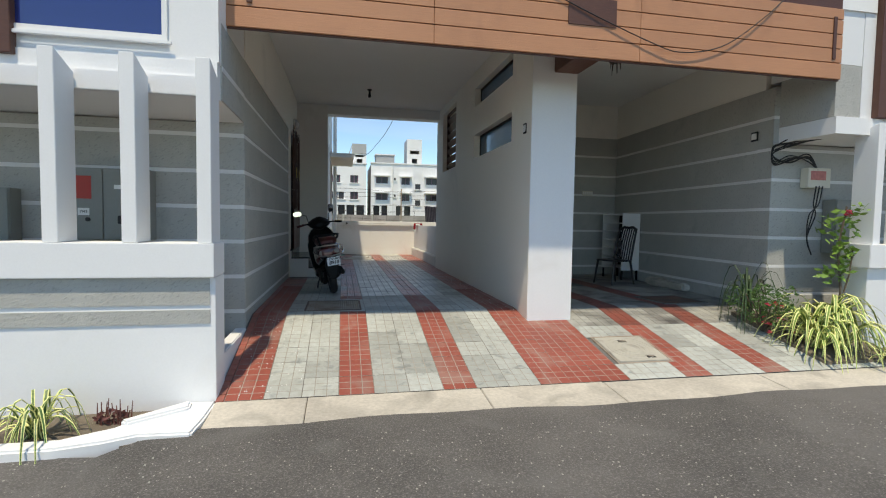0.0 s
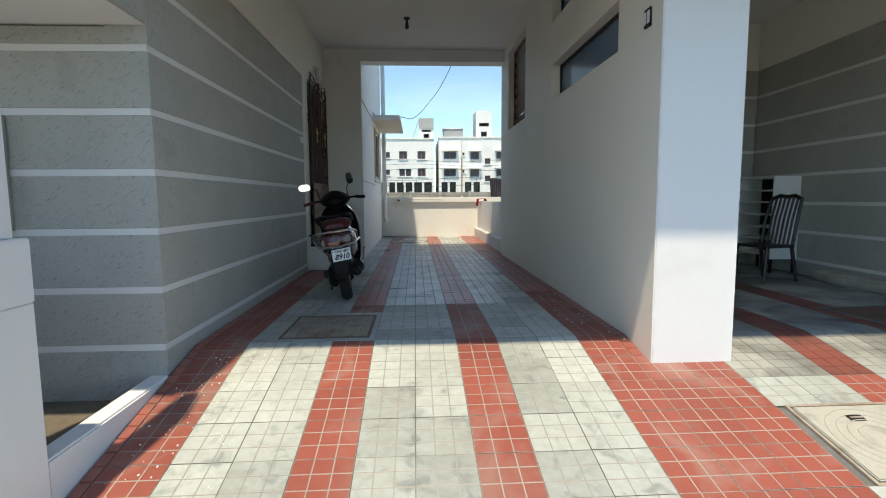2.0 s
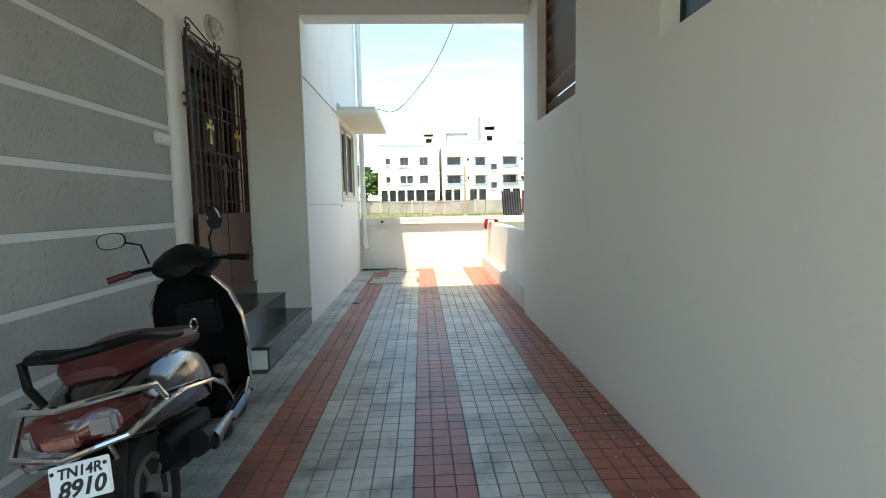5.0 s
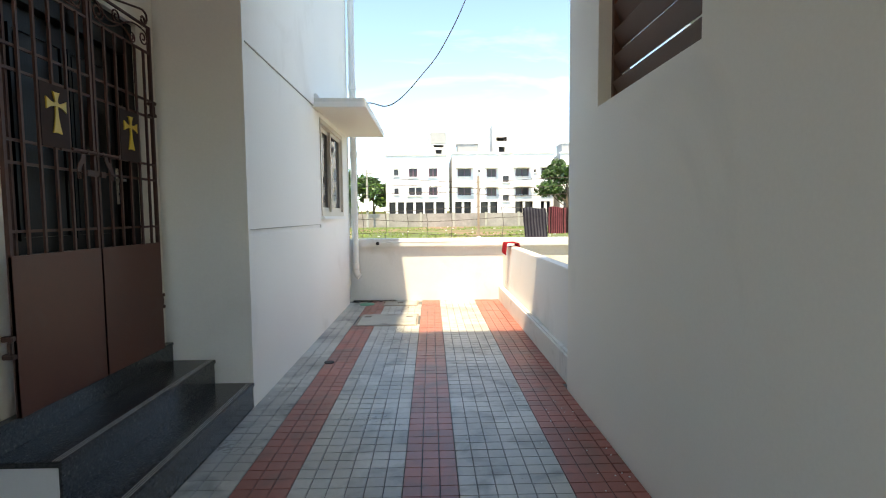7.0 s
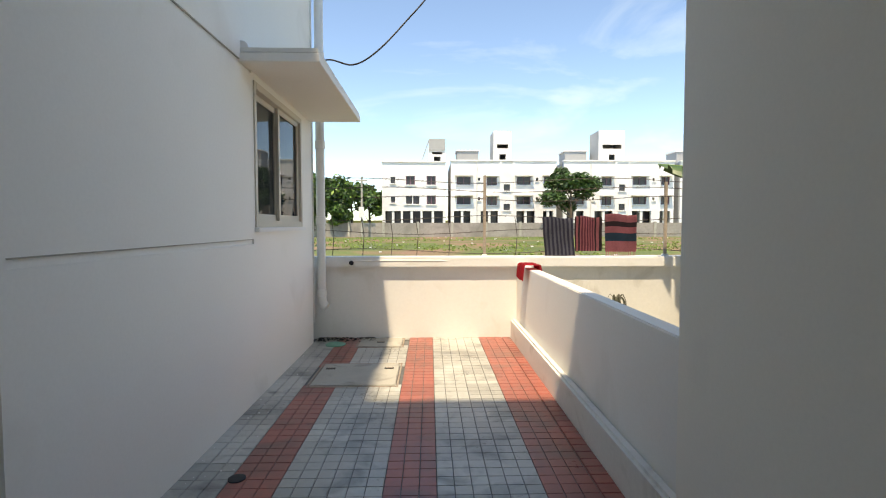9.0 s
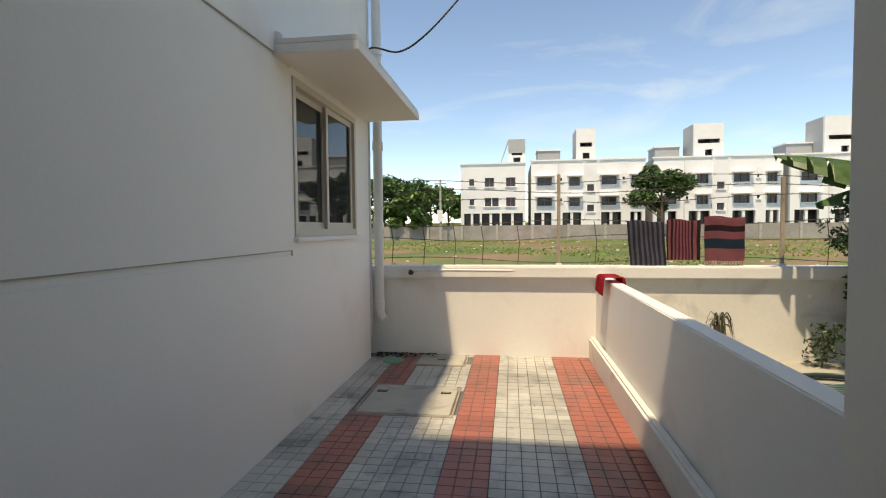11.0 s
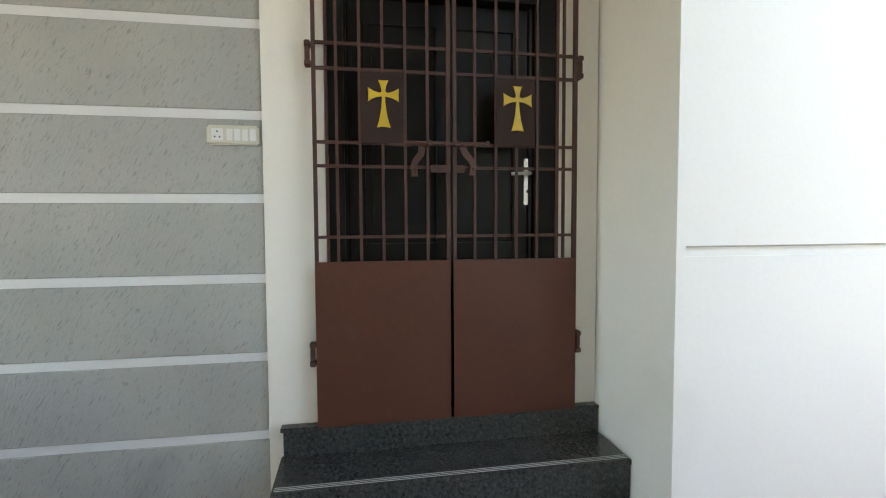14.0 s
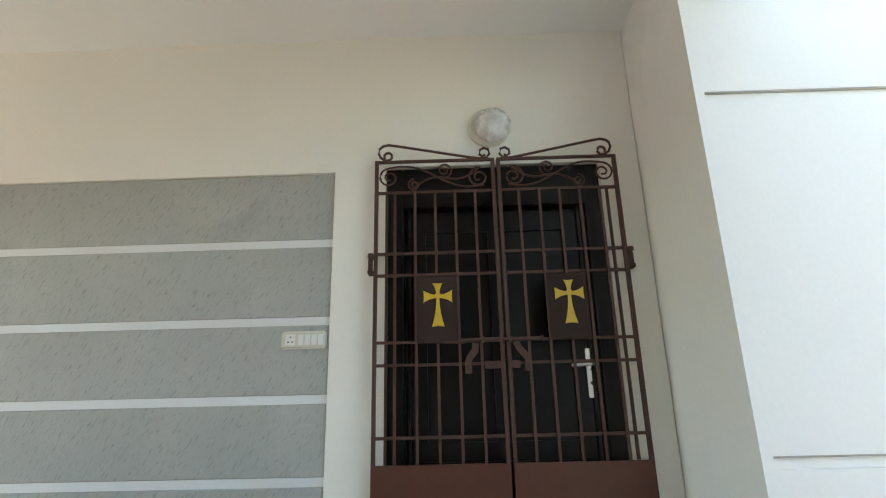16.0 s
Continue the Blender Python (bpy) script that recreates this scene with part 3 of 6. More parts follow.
for k in range(7):
    a = k * 0.9
    part("drop", tube(bmesh.new(), [(0.05 * math.cos(a), 0.05 * math.sin(a), 0.01), (0.06 * math.cos(a), 0.06 * math.sin(a), -0.08 - 0.03 * (k % 3))], 0.008, 6, r_end=0.002), M_CHROME, lamp_r)
bulb = thing("bulb_holder", (0.549, 9.94, CEIL), "black bulb holder without a bulb on the ceiling", "lamp holder")
part("rose", lathe(bmesh.new(), [(0.045, 0), (0.045, -0.015), (0.02, -0.025)]), M_BLACK, bulb, smooth=True)
part("socket", lathe(bmesh.new(), [(0.018, -0.025), (0.02, -0.09), (0.028, -0.10), (0.026, -0.15), (0.012, -0.152)]), M_BLACK, bulb, smooth=True)
ceil_lamp = thing("ceiling_light", (3.7, 7.0, CEIL), "round white ceiling light in the car port", "lamp")
part("base", lathe(bmesh.new(), [(0.13, 0), (0.13, -0.03), (0.11, -0.04)]), M_WHITEPLAIN, ceil_lamp)
part("diffuser", lathe(bmesh.new(), [(0.11, -0.04), (0.10, -0.07), (0.05, -0.09), (0.005, -0.092)]), M_PLASTIC, ceil_lamp, smooth=True)


def switch_box(at, w, h, depth, label, n, face_mat):
    """A wall plate in the xz plane, its back at y = 0, facing -y."""
    ob = thing("switch_plate", at, label, "switch")
    part("plate", soften(boxes((-w / 2, w / 2, -depth, 0, -h / 2, h / 2)), 0.008), face_mat, ob)
    for k in range(n):
        x = -w / 2 + w * (k + 0.5) / n
        part("switch", soften(boxes((x - w / n * 0.36, x + w / n * 0.36, -depth - 0.005, -depth - 0.0005, -h * 0.32, h * 0.32)), 0.002), M_WHITEPLAIN, ob)
    return ob


switch_box(pose(XR - 0.001, 5.93, 2.245, 0, 0, -90), 0.10, 0.13, 0.012, "small dark framed switch plate on the white wall", 2, M_DARK)
switch_box(pose(5.20, 9.995, 1.75), 0.24, 0.10, 0.02, "pale switch plate on the shaded grey wall", 5, M_PLASTIC)
switch_box(pose(5.63, 6.05, 2.33, 0, 0, -93.2), 0.13, 0.13, 0.015, "small dark square plate on the grey wall", 1, M_DARK)

# electricity meters in the porch
meter = thing("meter_cabinet", (-2.14, YF - 0.005, 0.86), "grey metal electricity cabinet with two doors", "meter cabinet")
part("body", soften(boxes((-0.40, 0.30, -0.20, -0.001, 0, 0.70))), M_METERBOX, meter)
for a, b in ((-0.395, -0.105), (-0.095, 0.295)):
    d = part("door", soften(boxes((a, b, -0.218, -0.2015, 0.01, 0.69))), M_METERBOX, meter)
    part("handle", lathe(bmesh.new(), [(0.02, -0.24), (0.02, -0.219)], ((a + b) / 2 + 0.02, 0, 0.2), "y", 12), M_BLACK, d)
part("sign_panel", boxes((-0.34, -0.20, -0.224, -0.2185, 0.40, 0.62)), M_REDPLASTIC, meter, "red warning panel")
part("number_plate", boxes((-0.32, -0.22, -0.222, -0.2185, 0.24, 0.31)), M_WHITEPLAIN, meter)
part("meter_label", boxes((0.0, 0.11, -0.222, -0.2185, 0.50, 0.54), (0.13, 0.24, -0.222, -0.2185, 0.50, 0.54)), M_WHITEPLAIN, meter)
part("isolator", soften(boxes((0.03, 0.10, -0.235, -0.2185, 0.16, 0.24))), M_BLACK, meter)


def words(text, size, at, material, parent, name="lettering", bold=0.0, slope=0.0):
    cu = bpy.data.curves.new(name, "FONT")
    cu.body, cu.size, cu.align_x, cu.align_y, cu.extrude, cu.offset = text, size, "CENTER", "CENTER", 0.0008, bold
    cu.shear = slope
    tmp = bpy.data.objects.new(name, cu)
    scene.collection.objects.link(tmp)
    bpy.context.view_layer.update()
    me = bpy.data.meshes.new_from_object(tmp.evaluated_get(bpy.context.evaluated_depsgraph_get()))
    bpy.data.objects.remove(tmp)
    me.materials.clear()
    me.materials.append(material)
    ob = new(name, me)
    ob.parent, ob.matrix_local = parent, at
    return ob


words("1943", 0.035, pose(-0.27, -0.2235, 0.275, 90), M_BLACK, meter, "number")
meter2 = thing("meter_cabinet", (-3.25, YF - 0.005, 0.75), "grey metal cabinet beside the first", "meter cabinet")
part("body", soften(boxes((-0.2, 0.2, -0.18, -0.001, 0, 0.6))), M_METERBOX, meter2)
part("door", soften(boxes((-0.19, 0.19, -0.195, -0.1815, 0.01, 0.59))), M_METERBOX, meter2)
fuse = thing("fuse_box", (6.25, YF - 0.005, 1.62), "pale fuse box with red faded marks and tangled cables", "fuse box")
part("body", soften(boxes((-0.18, 0.18, -0.12, -0.001, 0, 0.26))), M_PLASTIC, fuse)
part("sticker", boxes((-0.14, 0.10, -0.123, -0.1205, 0.10, 0.22)), surf("faded_red", (0.5, 0.18, 0.16), 0.6, var=0.4, fine=30), fuse)
meter3 = thing("meter_cabinet", (6.62, YF - 0.005, 0.75), "grey meter cabinet under the neighbour's porch", "meter cabinet")
part("body", soften(boxes((-0.16, 0.24, -0.18, -0.001, 0, 0.72))), M_METERBOX, meter3)
part("door", soften(boxes((-0.15, 0.23, -0.195, -0.1815, 0.01, 0.71))), M_METERBOX, meter3)


def cable(pts, r, label, material=M_BLACK, name="cable"):
    """A hanging cable, smoothed through its points."""
    p = [Vector(q) for q in pts]
    out = []
    for i in range(len(p) - 1):
        a, b, c, d = p[max(i - 1, 0)], p[i], p[i + 1], p[min(i + 2, len(p) - 1)]
        for k in range(8):
            t = k / 8
            out.append(0.5 * (2 * b + (c - a) * t + (2 * a - 5 * b + 4 * c - d) * t * t + (3 * b - a - 3 * c + d) * t ** 3))
    out.append(p[-1])
    return whole(name, tube(bmesh.new(), out, r, 6), material, label, "cable", smooth=True)


rnd = random.Random(7)
for k in range(6):
    j = [rnd.uniform(-0.06, 0.06) for _ in range(8)]
    cable([(6.35, 4.95, 2.42 + 0.01 * k), (6.1, 5.1, 2.30 + j[0]), (5.8, 5.5, 2.22 + j[1]), (5.60, 5.70, 2.12 + j[2]), (5.62 + 0.1 * j[3], 5.70, 1.96 + j[3]), (5.85, 5.69, 1.98 + j[4]), (6.1, 5.66, 2.02 + j[5]), (6.22, 5.62, 1.85)], 0.008, "loose black cable looped under the porch ceiling")
for k in range(3):
    cable([(6.2 + 0.05 * k, 5.61, 1.64), (6.16 + 0.04 * k, 5.60, 1.40), (6.22 - 0.05 * k, 5.62, 1.25), (6.15, 5.66, 0.95), (6.28, 5.70, 0.72)], 0.008, "black cable hanging from the fuse box")
cable([(1.7, 4.905, 3.62), (2.2, 4.90, 3.36), (3.2, 4.88, 3.0), (3.6, 4.88, 2.93), (4.1, 4.89, 3.05), (4.6, 4.9, 3.4), (4.9, 4.93, 3.66)], 0.006, "thin black cable sagging across the timber boards")

# white mortar kerb and soil bed at the edge of the lane
setting("bed", boxes((-8.0, -1.02, 3.70, 4.335, -0.62, -0.44)), M_SOIL, "dry soil strip before the low wall", "ground")
bm = bmesh.new()
pts = [(-8.0, 3.60), (-1.75, 3.60), (-1.50, 3.66), (-1.32, 3.74), (-0.97, 3.72), (-0.95, 4.0), (-0.95, 4.335), (-1.2, 4.335), (-1.36, 4.12), (-1.52, 3.90), (-1.78, 3.75), (-8.0, 3.75)]
prism(bm, pts, -0.62, -0.385)
setting("kerb", soften(bm, 0.015, 2), M_WHITE, "hand-formed white mortar kerb at the corner", "kerb")
bm = bmesh.new()
prism(bm, [(-1.5, 3.95), (-1.45, 3.9), (-1.1, 4.15), (-1.12, 4.3)], -0.40, -0.352)
setting("kerb", soften(bm, 0.015), M_WHITE, "lump of white mortar on the kerb", "kerb")


# ---- paving ----
def tile_mesh(name, material, w, d, nx=3, ny=3, joint=None, h=0.009):
    """A cement tile with raised square pads, centred, its top at z = 0."""
    bm = bmesh.new()
    g, s = (0.0032, 0.003) if joint is None else (0.0034, 0.0012) if joint is M_GROUT_PALE else (0.0022, 0.0012)
    for i in range(nx):
        for j in range(ny):
            x0, x1 = -w / 2 + w * i / nx + g, -w / 2 + w * (i + 1) / nx - g
            y0, y1 = -d / 2 + d * j / ny + g, -d / 2 + d * (j + 1) / ny - g
            a = [bm.verts.new(p) for p in ((x0, y0, -h), (x1, y0, -h), (x1, y1, -h), (x0, y1, -h))]
            b = [bm.verts.new(p) for p in ((x0 + s, y0 + s, 0), (x1 - s, y0 + s, 0), (x1 - s, y1 - s, 0), (x0 + s, y1 - s, 0))]
            bm.faces.new(b)
            for k in range(4):
                bm.faces.new((a[k], a[(k + 1) % 4], b[(k + 1) % 4], b[k]))
    q = [bm.verts.new((sx * (w / 2 - 0.0015), sy * (d / 2 - 0.0015), -h)) for sx, sy in ((-1, -1), (1, -1), (1, 1), (-1, 1))]
    bm.faces.new(q)
    me = mesh_of(name, bm, material)
    if joint:
        me.materials.append(joint)
        me.polygons[len(me.polygons) - 1].material_index = 1
    return me


PITCH = 0.303
TILE = {c: tile_mesh("tile", m, PITCH, PITCH, 3, 3, M_GROUT, 0.006) for c, m in (("g", M_TGREY), ("r", M_TRED))}
GRIMY_SHADED = {c: tile_mesh("tile", m, PITCH, PITCH, 3, 3, M_GROUT, 0.004) for c, m in (("g", M_PGREY), ("r", M_PRED))}
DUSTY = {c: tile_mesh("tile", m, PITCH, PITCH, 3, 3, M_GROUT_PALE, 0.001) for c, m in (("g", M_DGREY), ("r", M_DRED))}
NARROW = {"r": tile_mesh("tile", M_TRED, 0.088, PITCH, 1, 3), "l": tile_mesh("tile", M_TRED, 0.07, PITCH, 1, 3)}
SLOPE = math.degrees(math.atan(0.385 / 1.818))
RED = (-6, -3, 0, 3, 4, 5, 8, 11)


def lay(floor_thing, ks, y_from, y_to, holes=()):
    j = 0
    while True:
        y = 4.31 + PITCH * (j + 0.5)
        j += 1
        if y < y_from:
            continue
        if y > y_to:
            break
        for k in ks:
            x = 0.93 + PITCH * (k + 0.5)
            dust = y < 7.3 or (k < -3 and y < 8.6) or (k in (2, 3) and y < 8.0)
            me = (GRIMY_SHADED if k > 5 and y > 5.6 else DUSTY if dust else TILE)["r" if k in RED else "g"]
            if k == 4 and y > 5.9:
                me, x = NARROW["r"], 2.142 + 0.045
            if k == -7:
                me, x = NARROW["l"], -0.924
            if any(a < x < b and c < y < d for a, b, c, d in holes):
                continue
            ob = new("tile", me)
            ob.parent = floor_thing
            jit = rnd.uniform(-0.0012, 0.0012)
            if y > 11.8 and k == 4:
                x += 0.02
            ob.matrix_local = pose(x, y, ramp_z(y) + jit, SLOPE if y < 6.12 else 0, rnd.uniform(-0.15, 0.15), 0) @ Matrix.Diagonal((1.4 if y > 11.8 and k == 4 else 1.0, 1 / math.cos(radians(SLOPE)) if y < 6.12 else 1.0, 1, 1))


GRATE = (-0.40, 0.28, 6.20, 6.92)
STEPS = (-2.0, -0.30, 9.80, 11.5)
COVER = (0.03, 0.92, 14.20, 15.05)
COVER2 = (0.26, 0.90, 15.70, 16.22)
FRONT_COVER = (2.79, 3.44, 4.58, 5.24)

# ---- passage ----
# doorsteps
steps = thing("doorsteps", (0, 0, 0), "polished black granite doorsteps with pale inlaid lines", "steps", kind="structure")
part("base", boxes((-0.955, -0.30, 9.87, 11.438, 0.0, 0.165), (-0.955, -0.585, 9.87, 11.438, 0.165, 0.35), (-0.955, -0.895, 9.87, 11.438, 0.35, 0.50)), M_WHITE, steps, "white painted end of the steps")
for x0, x1, z0, z1 in ((-0.90, -0.56, 0.352, 0.38), (-0.588, -0.272, 0.167, 0.195)):
    part("tread", soften(boxes((x0, x1, 9.85, 11.439, z0, z1)), 0.004), M_GRANITE, steps)
    for k in (0.02, 0.033, 0.046):
        part("inlay", boxes((x1 - k - 0.0028, x1 - k, 9.86, 11.435, z1 - 0.001, z1 + 0.002)), M_GRANLINE, steps)
for x0, x1, z0, z1 in ((-0.30, -0.285, 0.002, 0.166), (-0.585, -0.572, 0.196, 0.351), (-0.895, -0.88, 0.381, 0.498)):
    part("riser", boxes((x0, x1, 9.862, 11.438, z0, z1)), M_GRANITE, steps)
part("sill", soften(boxes((-1.16, -0.872, 9.85, 11.439, 0.50, 0.52)), 0.003), M_GRANITE, steps)

# front door in its frame
door = thing("door_1", (0, 0, 0), "dark stained panelled wooden front door, closed", "door", kind="structure")
part("door_frame", soften(boxes((-1.16, -0.95, 10.072, 10.16, 0.522, 2.785), (-1.16, -0.95, 11.135, 11.223, 0.522, 2.785), (-1.16, -0.95, 10.16, 11.135, 2.56, 2.785))), M_DOOR, door)
for k, y in enumerate((10.165, 10.19, 11.105, 11.13)):
    part("moulding", soften(boxes((-1.10 + 0.02 * (k % 2), -1.0 + 0.02 * (k % 2), y - 0.008, y + 0.008, 0.522, 2.56)), 0.004), M_DOOR, door)
# Backing panel added behind the leaf to stop light leaking past it.
part("lining", boxes((-1.30, -1.20, 10.0, 11.3, 0.4, 2.9)), M_DOOR, door)
leaf = part("leaf", soften(boxes((-1.06, -1.02, 10.20, 11.095, 0.525, 2.555))), M_DOOR, door)
for y0, y1 in ((10.29, 10.60), (10.70, 11.0)):
    for z0, z1 in ((0.66, 1.25), (1.38, 2.42)):
        part("panel", soften(boxes((-1.019, -1.008, y0, y1, z0, z1)), 0.008), M_DOOR, leaf)
        part("panel_frame", boxes((-1.019, -1.004, y0 - 0.03, y0 - 0.012, z0 - 0.03, z1 + 0.03), (-1.019, -1.004, y1 + 0.012, y1 + 0.03, z0 - 0.03, z1 + 0.03), (-1.019, -1.004, y0 - 0.012, y1 + 0.012, z1 + 0.012, z1 + 0.03), (-1.019, -1.004, y0 - 0.012, y1 + 0.012, z0 - 0.03, z0 - 0.012)), M_DOOR, leaf)
handle = part("lock_plate", soften(boxes((-1.0185, -1.010, 11.075, 11.115, 1.56, 1.80)), 0.003), M_STEEL, door, "brushed steel lock plate")
part("lever", tube(bmesh.new(), [(-1.01, 11.095, 1.72), (-0.965, 11.095, 1.72), (-0.96, 11.08, 1.72), (-0.96, 10.99, 1.715)], 0.009, 8), M_STEEL, handle, smooth=True)
part("keyhole", lathe(bmesh.new(), [(0.009, -1.0095), (0.009, -1.0075)], (0, 11.095, 1.63), "x", 12), M_BLACK, handle)

# iron gate of two leaves
GX = -0.875
gate = thing("iron_gate", (0, 0, 0), "brown iron double gate with scrolls and gold crosses, closed", "gate")


def bar(y0, z0, y1, z1, w=0.006, dx=0.0):
    bm = bmesh.new()
    if y0 == y1:
        box(bm, GX - w + dx, GX + w + dx, y0 - w, y0 + w, z0, z1)
    else:
        box(bm, GX - w + dx, GX + w + dx, y0, y1, z0 - w, z0 + w)
    return bm


def spiral(cy, cz, r0, r1, a0, turns, n=26):
    return [(GX, cy + (r0 + (r1 - r0) * i / n) * math.cos(a0 + turns * 2 * math.pi * i / n), cz + (r0 + (r1 - r0) * i / n) * math.sin(a0 + turns * 2 * math.pi * i / n)) for i in range(n + 1)]


def cross_bm(yc, zc):
    """A cross with arms that flare in curves from a narrow waist, the lowest arm the longest."""
    out = []
    for a, length, tip in ((0, 0.071, 0.031), (1, 0.066, 0.024), (2, 0.071, 0.031), (3, 0.148, 0.031)):
        ts = [0.1 + 0.15 * i for i in range(7)]
        w = [0.0075 + (tip - 0.0075) * t ** 2.2 for t in ts]
        run = [(length * t, -q) for t, q in zip(ts, w)] + [(length * 0.97, 0.0)] + [(length * t, q) for t, q in zip(ts[::-1], w[::-1])]
        c, d = ((1, 0), (0, 1), (-1, 0), (0, -1))[a]
        out += [(u * c - v * d, u * d + v * c) for u, v in run]
    bm = bmesh.new()
    loft(bm, [[(GX + h, yc + k * a, zc + k * b) for a, b in out] for h, k in ((0.0245, 1.0), (0.030, 1.0), (0.0315, 0.97))])
    return bm


def strap_bm(pts, half):
    """A flat iron strap that bends within the plane of the gate."""
    rings = []
    for i, (y, z) in enumerate(pts):
        a, b = pts[max(i - 1, 0)], pts[min(i + 1, len(pts) - 1)]
        d = Vector((b[0] - a[0], b[1] - a[1])).normalized()
        n = Vector((-d.y, d.x)) * half
        rings.append([(GX + 0.028, y + n.x, z + n.y), (GX + 0.028, y - n.x, z - n.y), (GX + 0.033, y - n.x, z - n.y), (GX + 0.033, y + n.x, z + n.y)])
    return soften(loft(bmesh.new(), rings), 0.0015, 1)


for side, (ya, yb) in ((1, (10.020, 10.655)), (-1, (11.300, 10.668))):
    lf = part("leaf_frame", boxes((GX - 0.011, GX + 0.011, min(ya, ya + side * 0.018), max(ya, ya + side * 0.018), 0.515, 2.80), (GX - 0.011, GX + 0.011, min(yb, yb - side * 0.018), max(yb, yb - side * 0.018), 0.515, 2.80)), M_IRON, gate)
    lo, hi = min(ya, yb) + 0.018, max(ya, yb) - 0.018
    for z in (2.795, 2.617, 2.285, 2.172, 1.84, 1.732, 1.405):
        part("rail", bar(lo, z, hi, z, 0.007), M_IRON, lf)
    for k in range(6):
        y = ya + side * (0.108 + 0.1045 * k)
        if k < 5:
            part("bar", bar(y, 1.29, y, 2.612, 0.0065, 0.0135), M_IRON, lf)
    part("bar", bar(ya + side * 0.062, 1.29, ya + side * 0.062, 2.612, 0.0065, -0.0135), M_IRON, lf)
    part("sheet", soften(boxes((GX - 0.004, GX + 0.013, min(ya, yb), max(ya, yb), 0.515, 1.29)), 0.002), M_GATE, lf, "brown painted sheet steel")
    # scrolls in the frieze and on the crest
    c = (ya + yb) / 2
    zc = 2.705
    for cy, cz, r, a0, tn in ((ya + side * 0.075, zc + 0.0, 0.055, math.pi / 2, 1.6), (c + side * 0.05, zc + 0.035, 0.045, -math.pi / 2, 1.5), (c - side * 0.11, zc - 0.045, 0.035, math.pi / 2, 1.5), (yb - side * 0.085, zc - 0.01, 0.058, 0.5 * math.pi, 1.6)):
        part("scroll", tube(bmesh.new(), spiral(cy, cz, r, r * 0.2, a0, side * tn), 0.0055, 6), M_IRON, lf, smooth=True)
    part("scroll", tube(bmesh.new(), [(GX, ya + side * (0.075 + 0.5 * t), zc + 0.055 - 0.11 * t + 0.03 * math.sin(6.28 * t)) for t in [i / 16 for i in range(17)]], 0.0055, 6), M_IRON, lf, smooth=True)
    part("scroll", tube(bmesh.new(), [(GX, ya + side * (0.2 + 0.36 * t), zc - 0.07 + 0.12 * t + 0.03 * math.sin(6.28 * t)) for t in [i / 16 for i in range(17)]], 0.0055, 6), M_IRON, lf, smooth=True)
    crest = [(39, 17), (37, 29), (45, 39), (57, 41), (67, 33), (69, 19), (59, 7), (41, 7), (23, 19), (14, 39), (17, 59), (31, 71), (53, 76), (85, 71), (255, 37), (385, 11), (430, 4)]
    curl = [(425, 3), (455, 7), (468, 23), (463, 45), (445, 51), (429, 41), (427, 23), (439, 13), (450, 20)]
    for run in (crest, curl):
        part("crest", tube(bmesh.new(), [(GX, ya + side * 0.00131 * p, 2.797 + 0.00131 * q) for p, q in run], 0.0072, 6), M_IRON, lf, smooth=True)
    # hinges
    for z in (2.235, 0.86):
        part("hinge", soften(boxes((GX - 0.04, GX + 0.016, min(ya - side * 0.03, ya - side * 0.002), max(ya - side * 0.03, ya - side * 0.002), z - 0.055, z - 0.03), (GX - 0.04, GX + 0.016, min(ya - side * 0.03, ya - side * 0.002), max(ya - side * 0.03, ya - side * 0.002), z + 0.03, z + 0.055), (GX - 0.014, GX + 0.008, min(ya - side * 0.028, ya - side * 0.006), max(ya - side * 0.028, ya - side * 0.006), z - 0.03, z + 0.03))), M_IRON, lf)
    # plaque with a cross
    yc = 10.336 if side > 0 else 10.978
    pl = part("plaque", soften(boxes((GX + 0.021, GX + 0.024, yc - 0.1, yc + 0.097, 1.835, 2.158)), 0.001), M_PLAQUE, lf)
    yc, zc2 = (10.341 if side > 0 else 10.983), 2.056
    part("cross", cross_bm(yc, zc2), M_GOLD, pl, "gold painted cross")
    # hasp: a flat bent strap with an eye
    strap = [(10.517, 1.825), (10.512, 1.79), (10.486, 1.758), (10.478, 1.735), (10.480, 1.685)] if side > 0 else [(10.708, 1.83), (10.724, 1.795), (10.756, 1.76), (10.764, 1.735), (10.757, 1.69)]
    hasp = part("hasp", strap_bm(strap, 0.016), M_IRON, lf)
    e = strap[-1]
    part("eye", tube(bmesh.new(), [(GX + 0.0345, e[0] + 0.009 * math.cos(v), e[1] + 0.022 + 0.018 * math.sin(v)) for v in [i * math.pi / 8 for i in range(17)]], 0.003, 6), M_IRON, hasp, smooth=True)
part("bolt", tube(bmesh.new(), [(GX + 0.027, 10.44, 1.842), (GX + 0.027, 10.84, 1.842)], 0.009, 8), M_IRON, gate, smooth=True)
for y in (10.555, 10.635, 10.685, 10.835):
    part("bolt_guide", soften(boxes((GX + 0.014, GX + 0.039, y - 0.008, y + 0.008, 1.828, 1.856)), 0.003), M_IRON, gate)
part("bolt", soften(boxes((GX + 0.015, GX + 0.030, 10.36, 10.47, 1.826, 1.838))), M_IRON, gate)
part("lock_plate", soften(boxes((GX + 0.015, GX + 0.024, 10.557, 10.654, 1.706, 1.742))), M_IRON, gate)
part("lock_plate", soften(boxes((GX + 0.015, GX + 0.024, 10.676, 10.725, 1.706, 1.742))), M_IRON, gate)

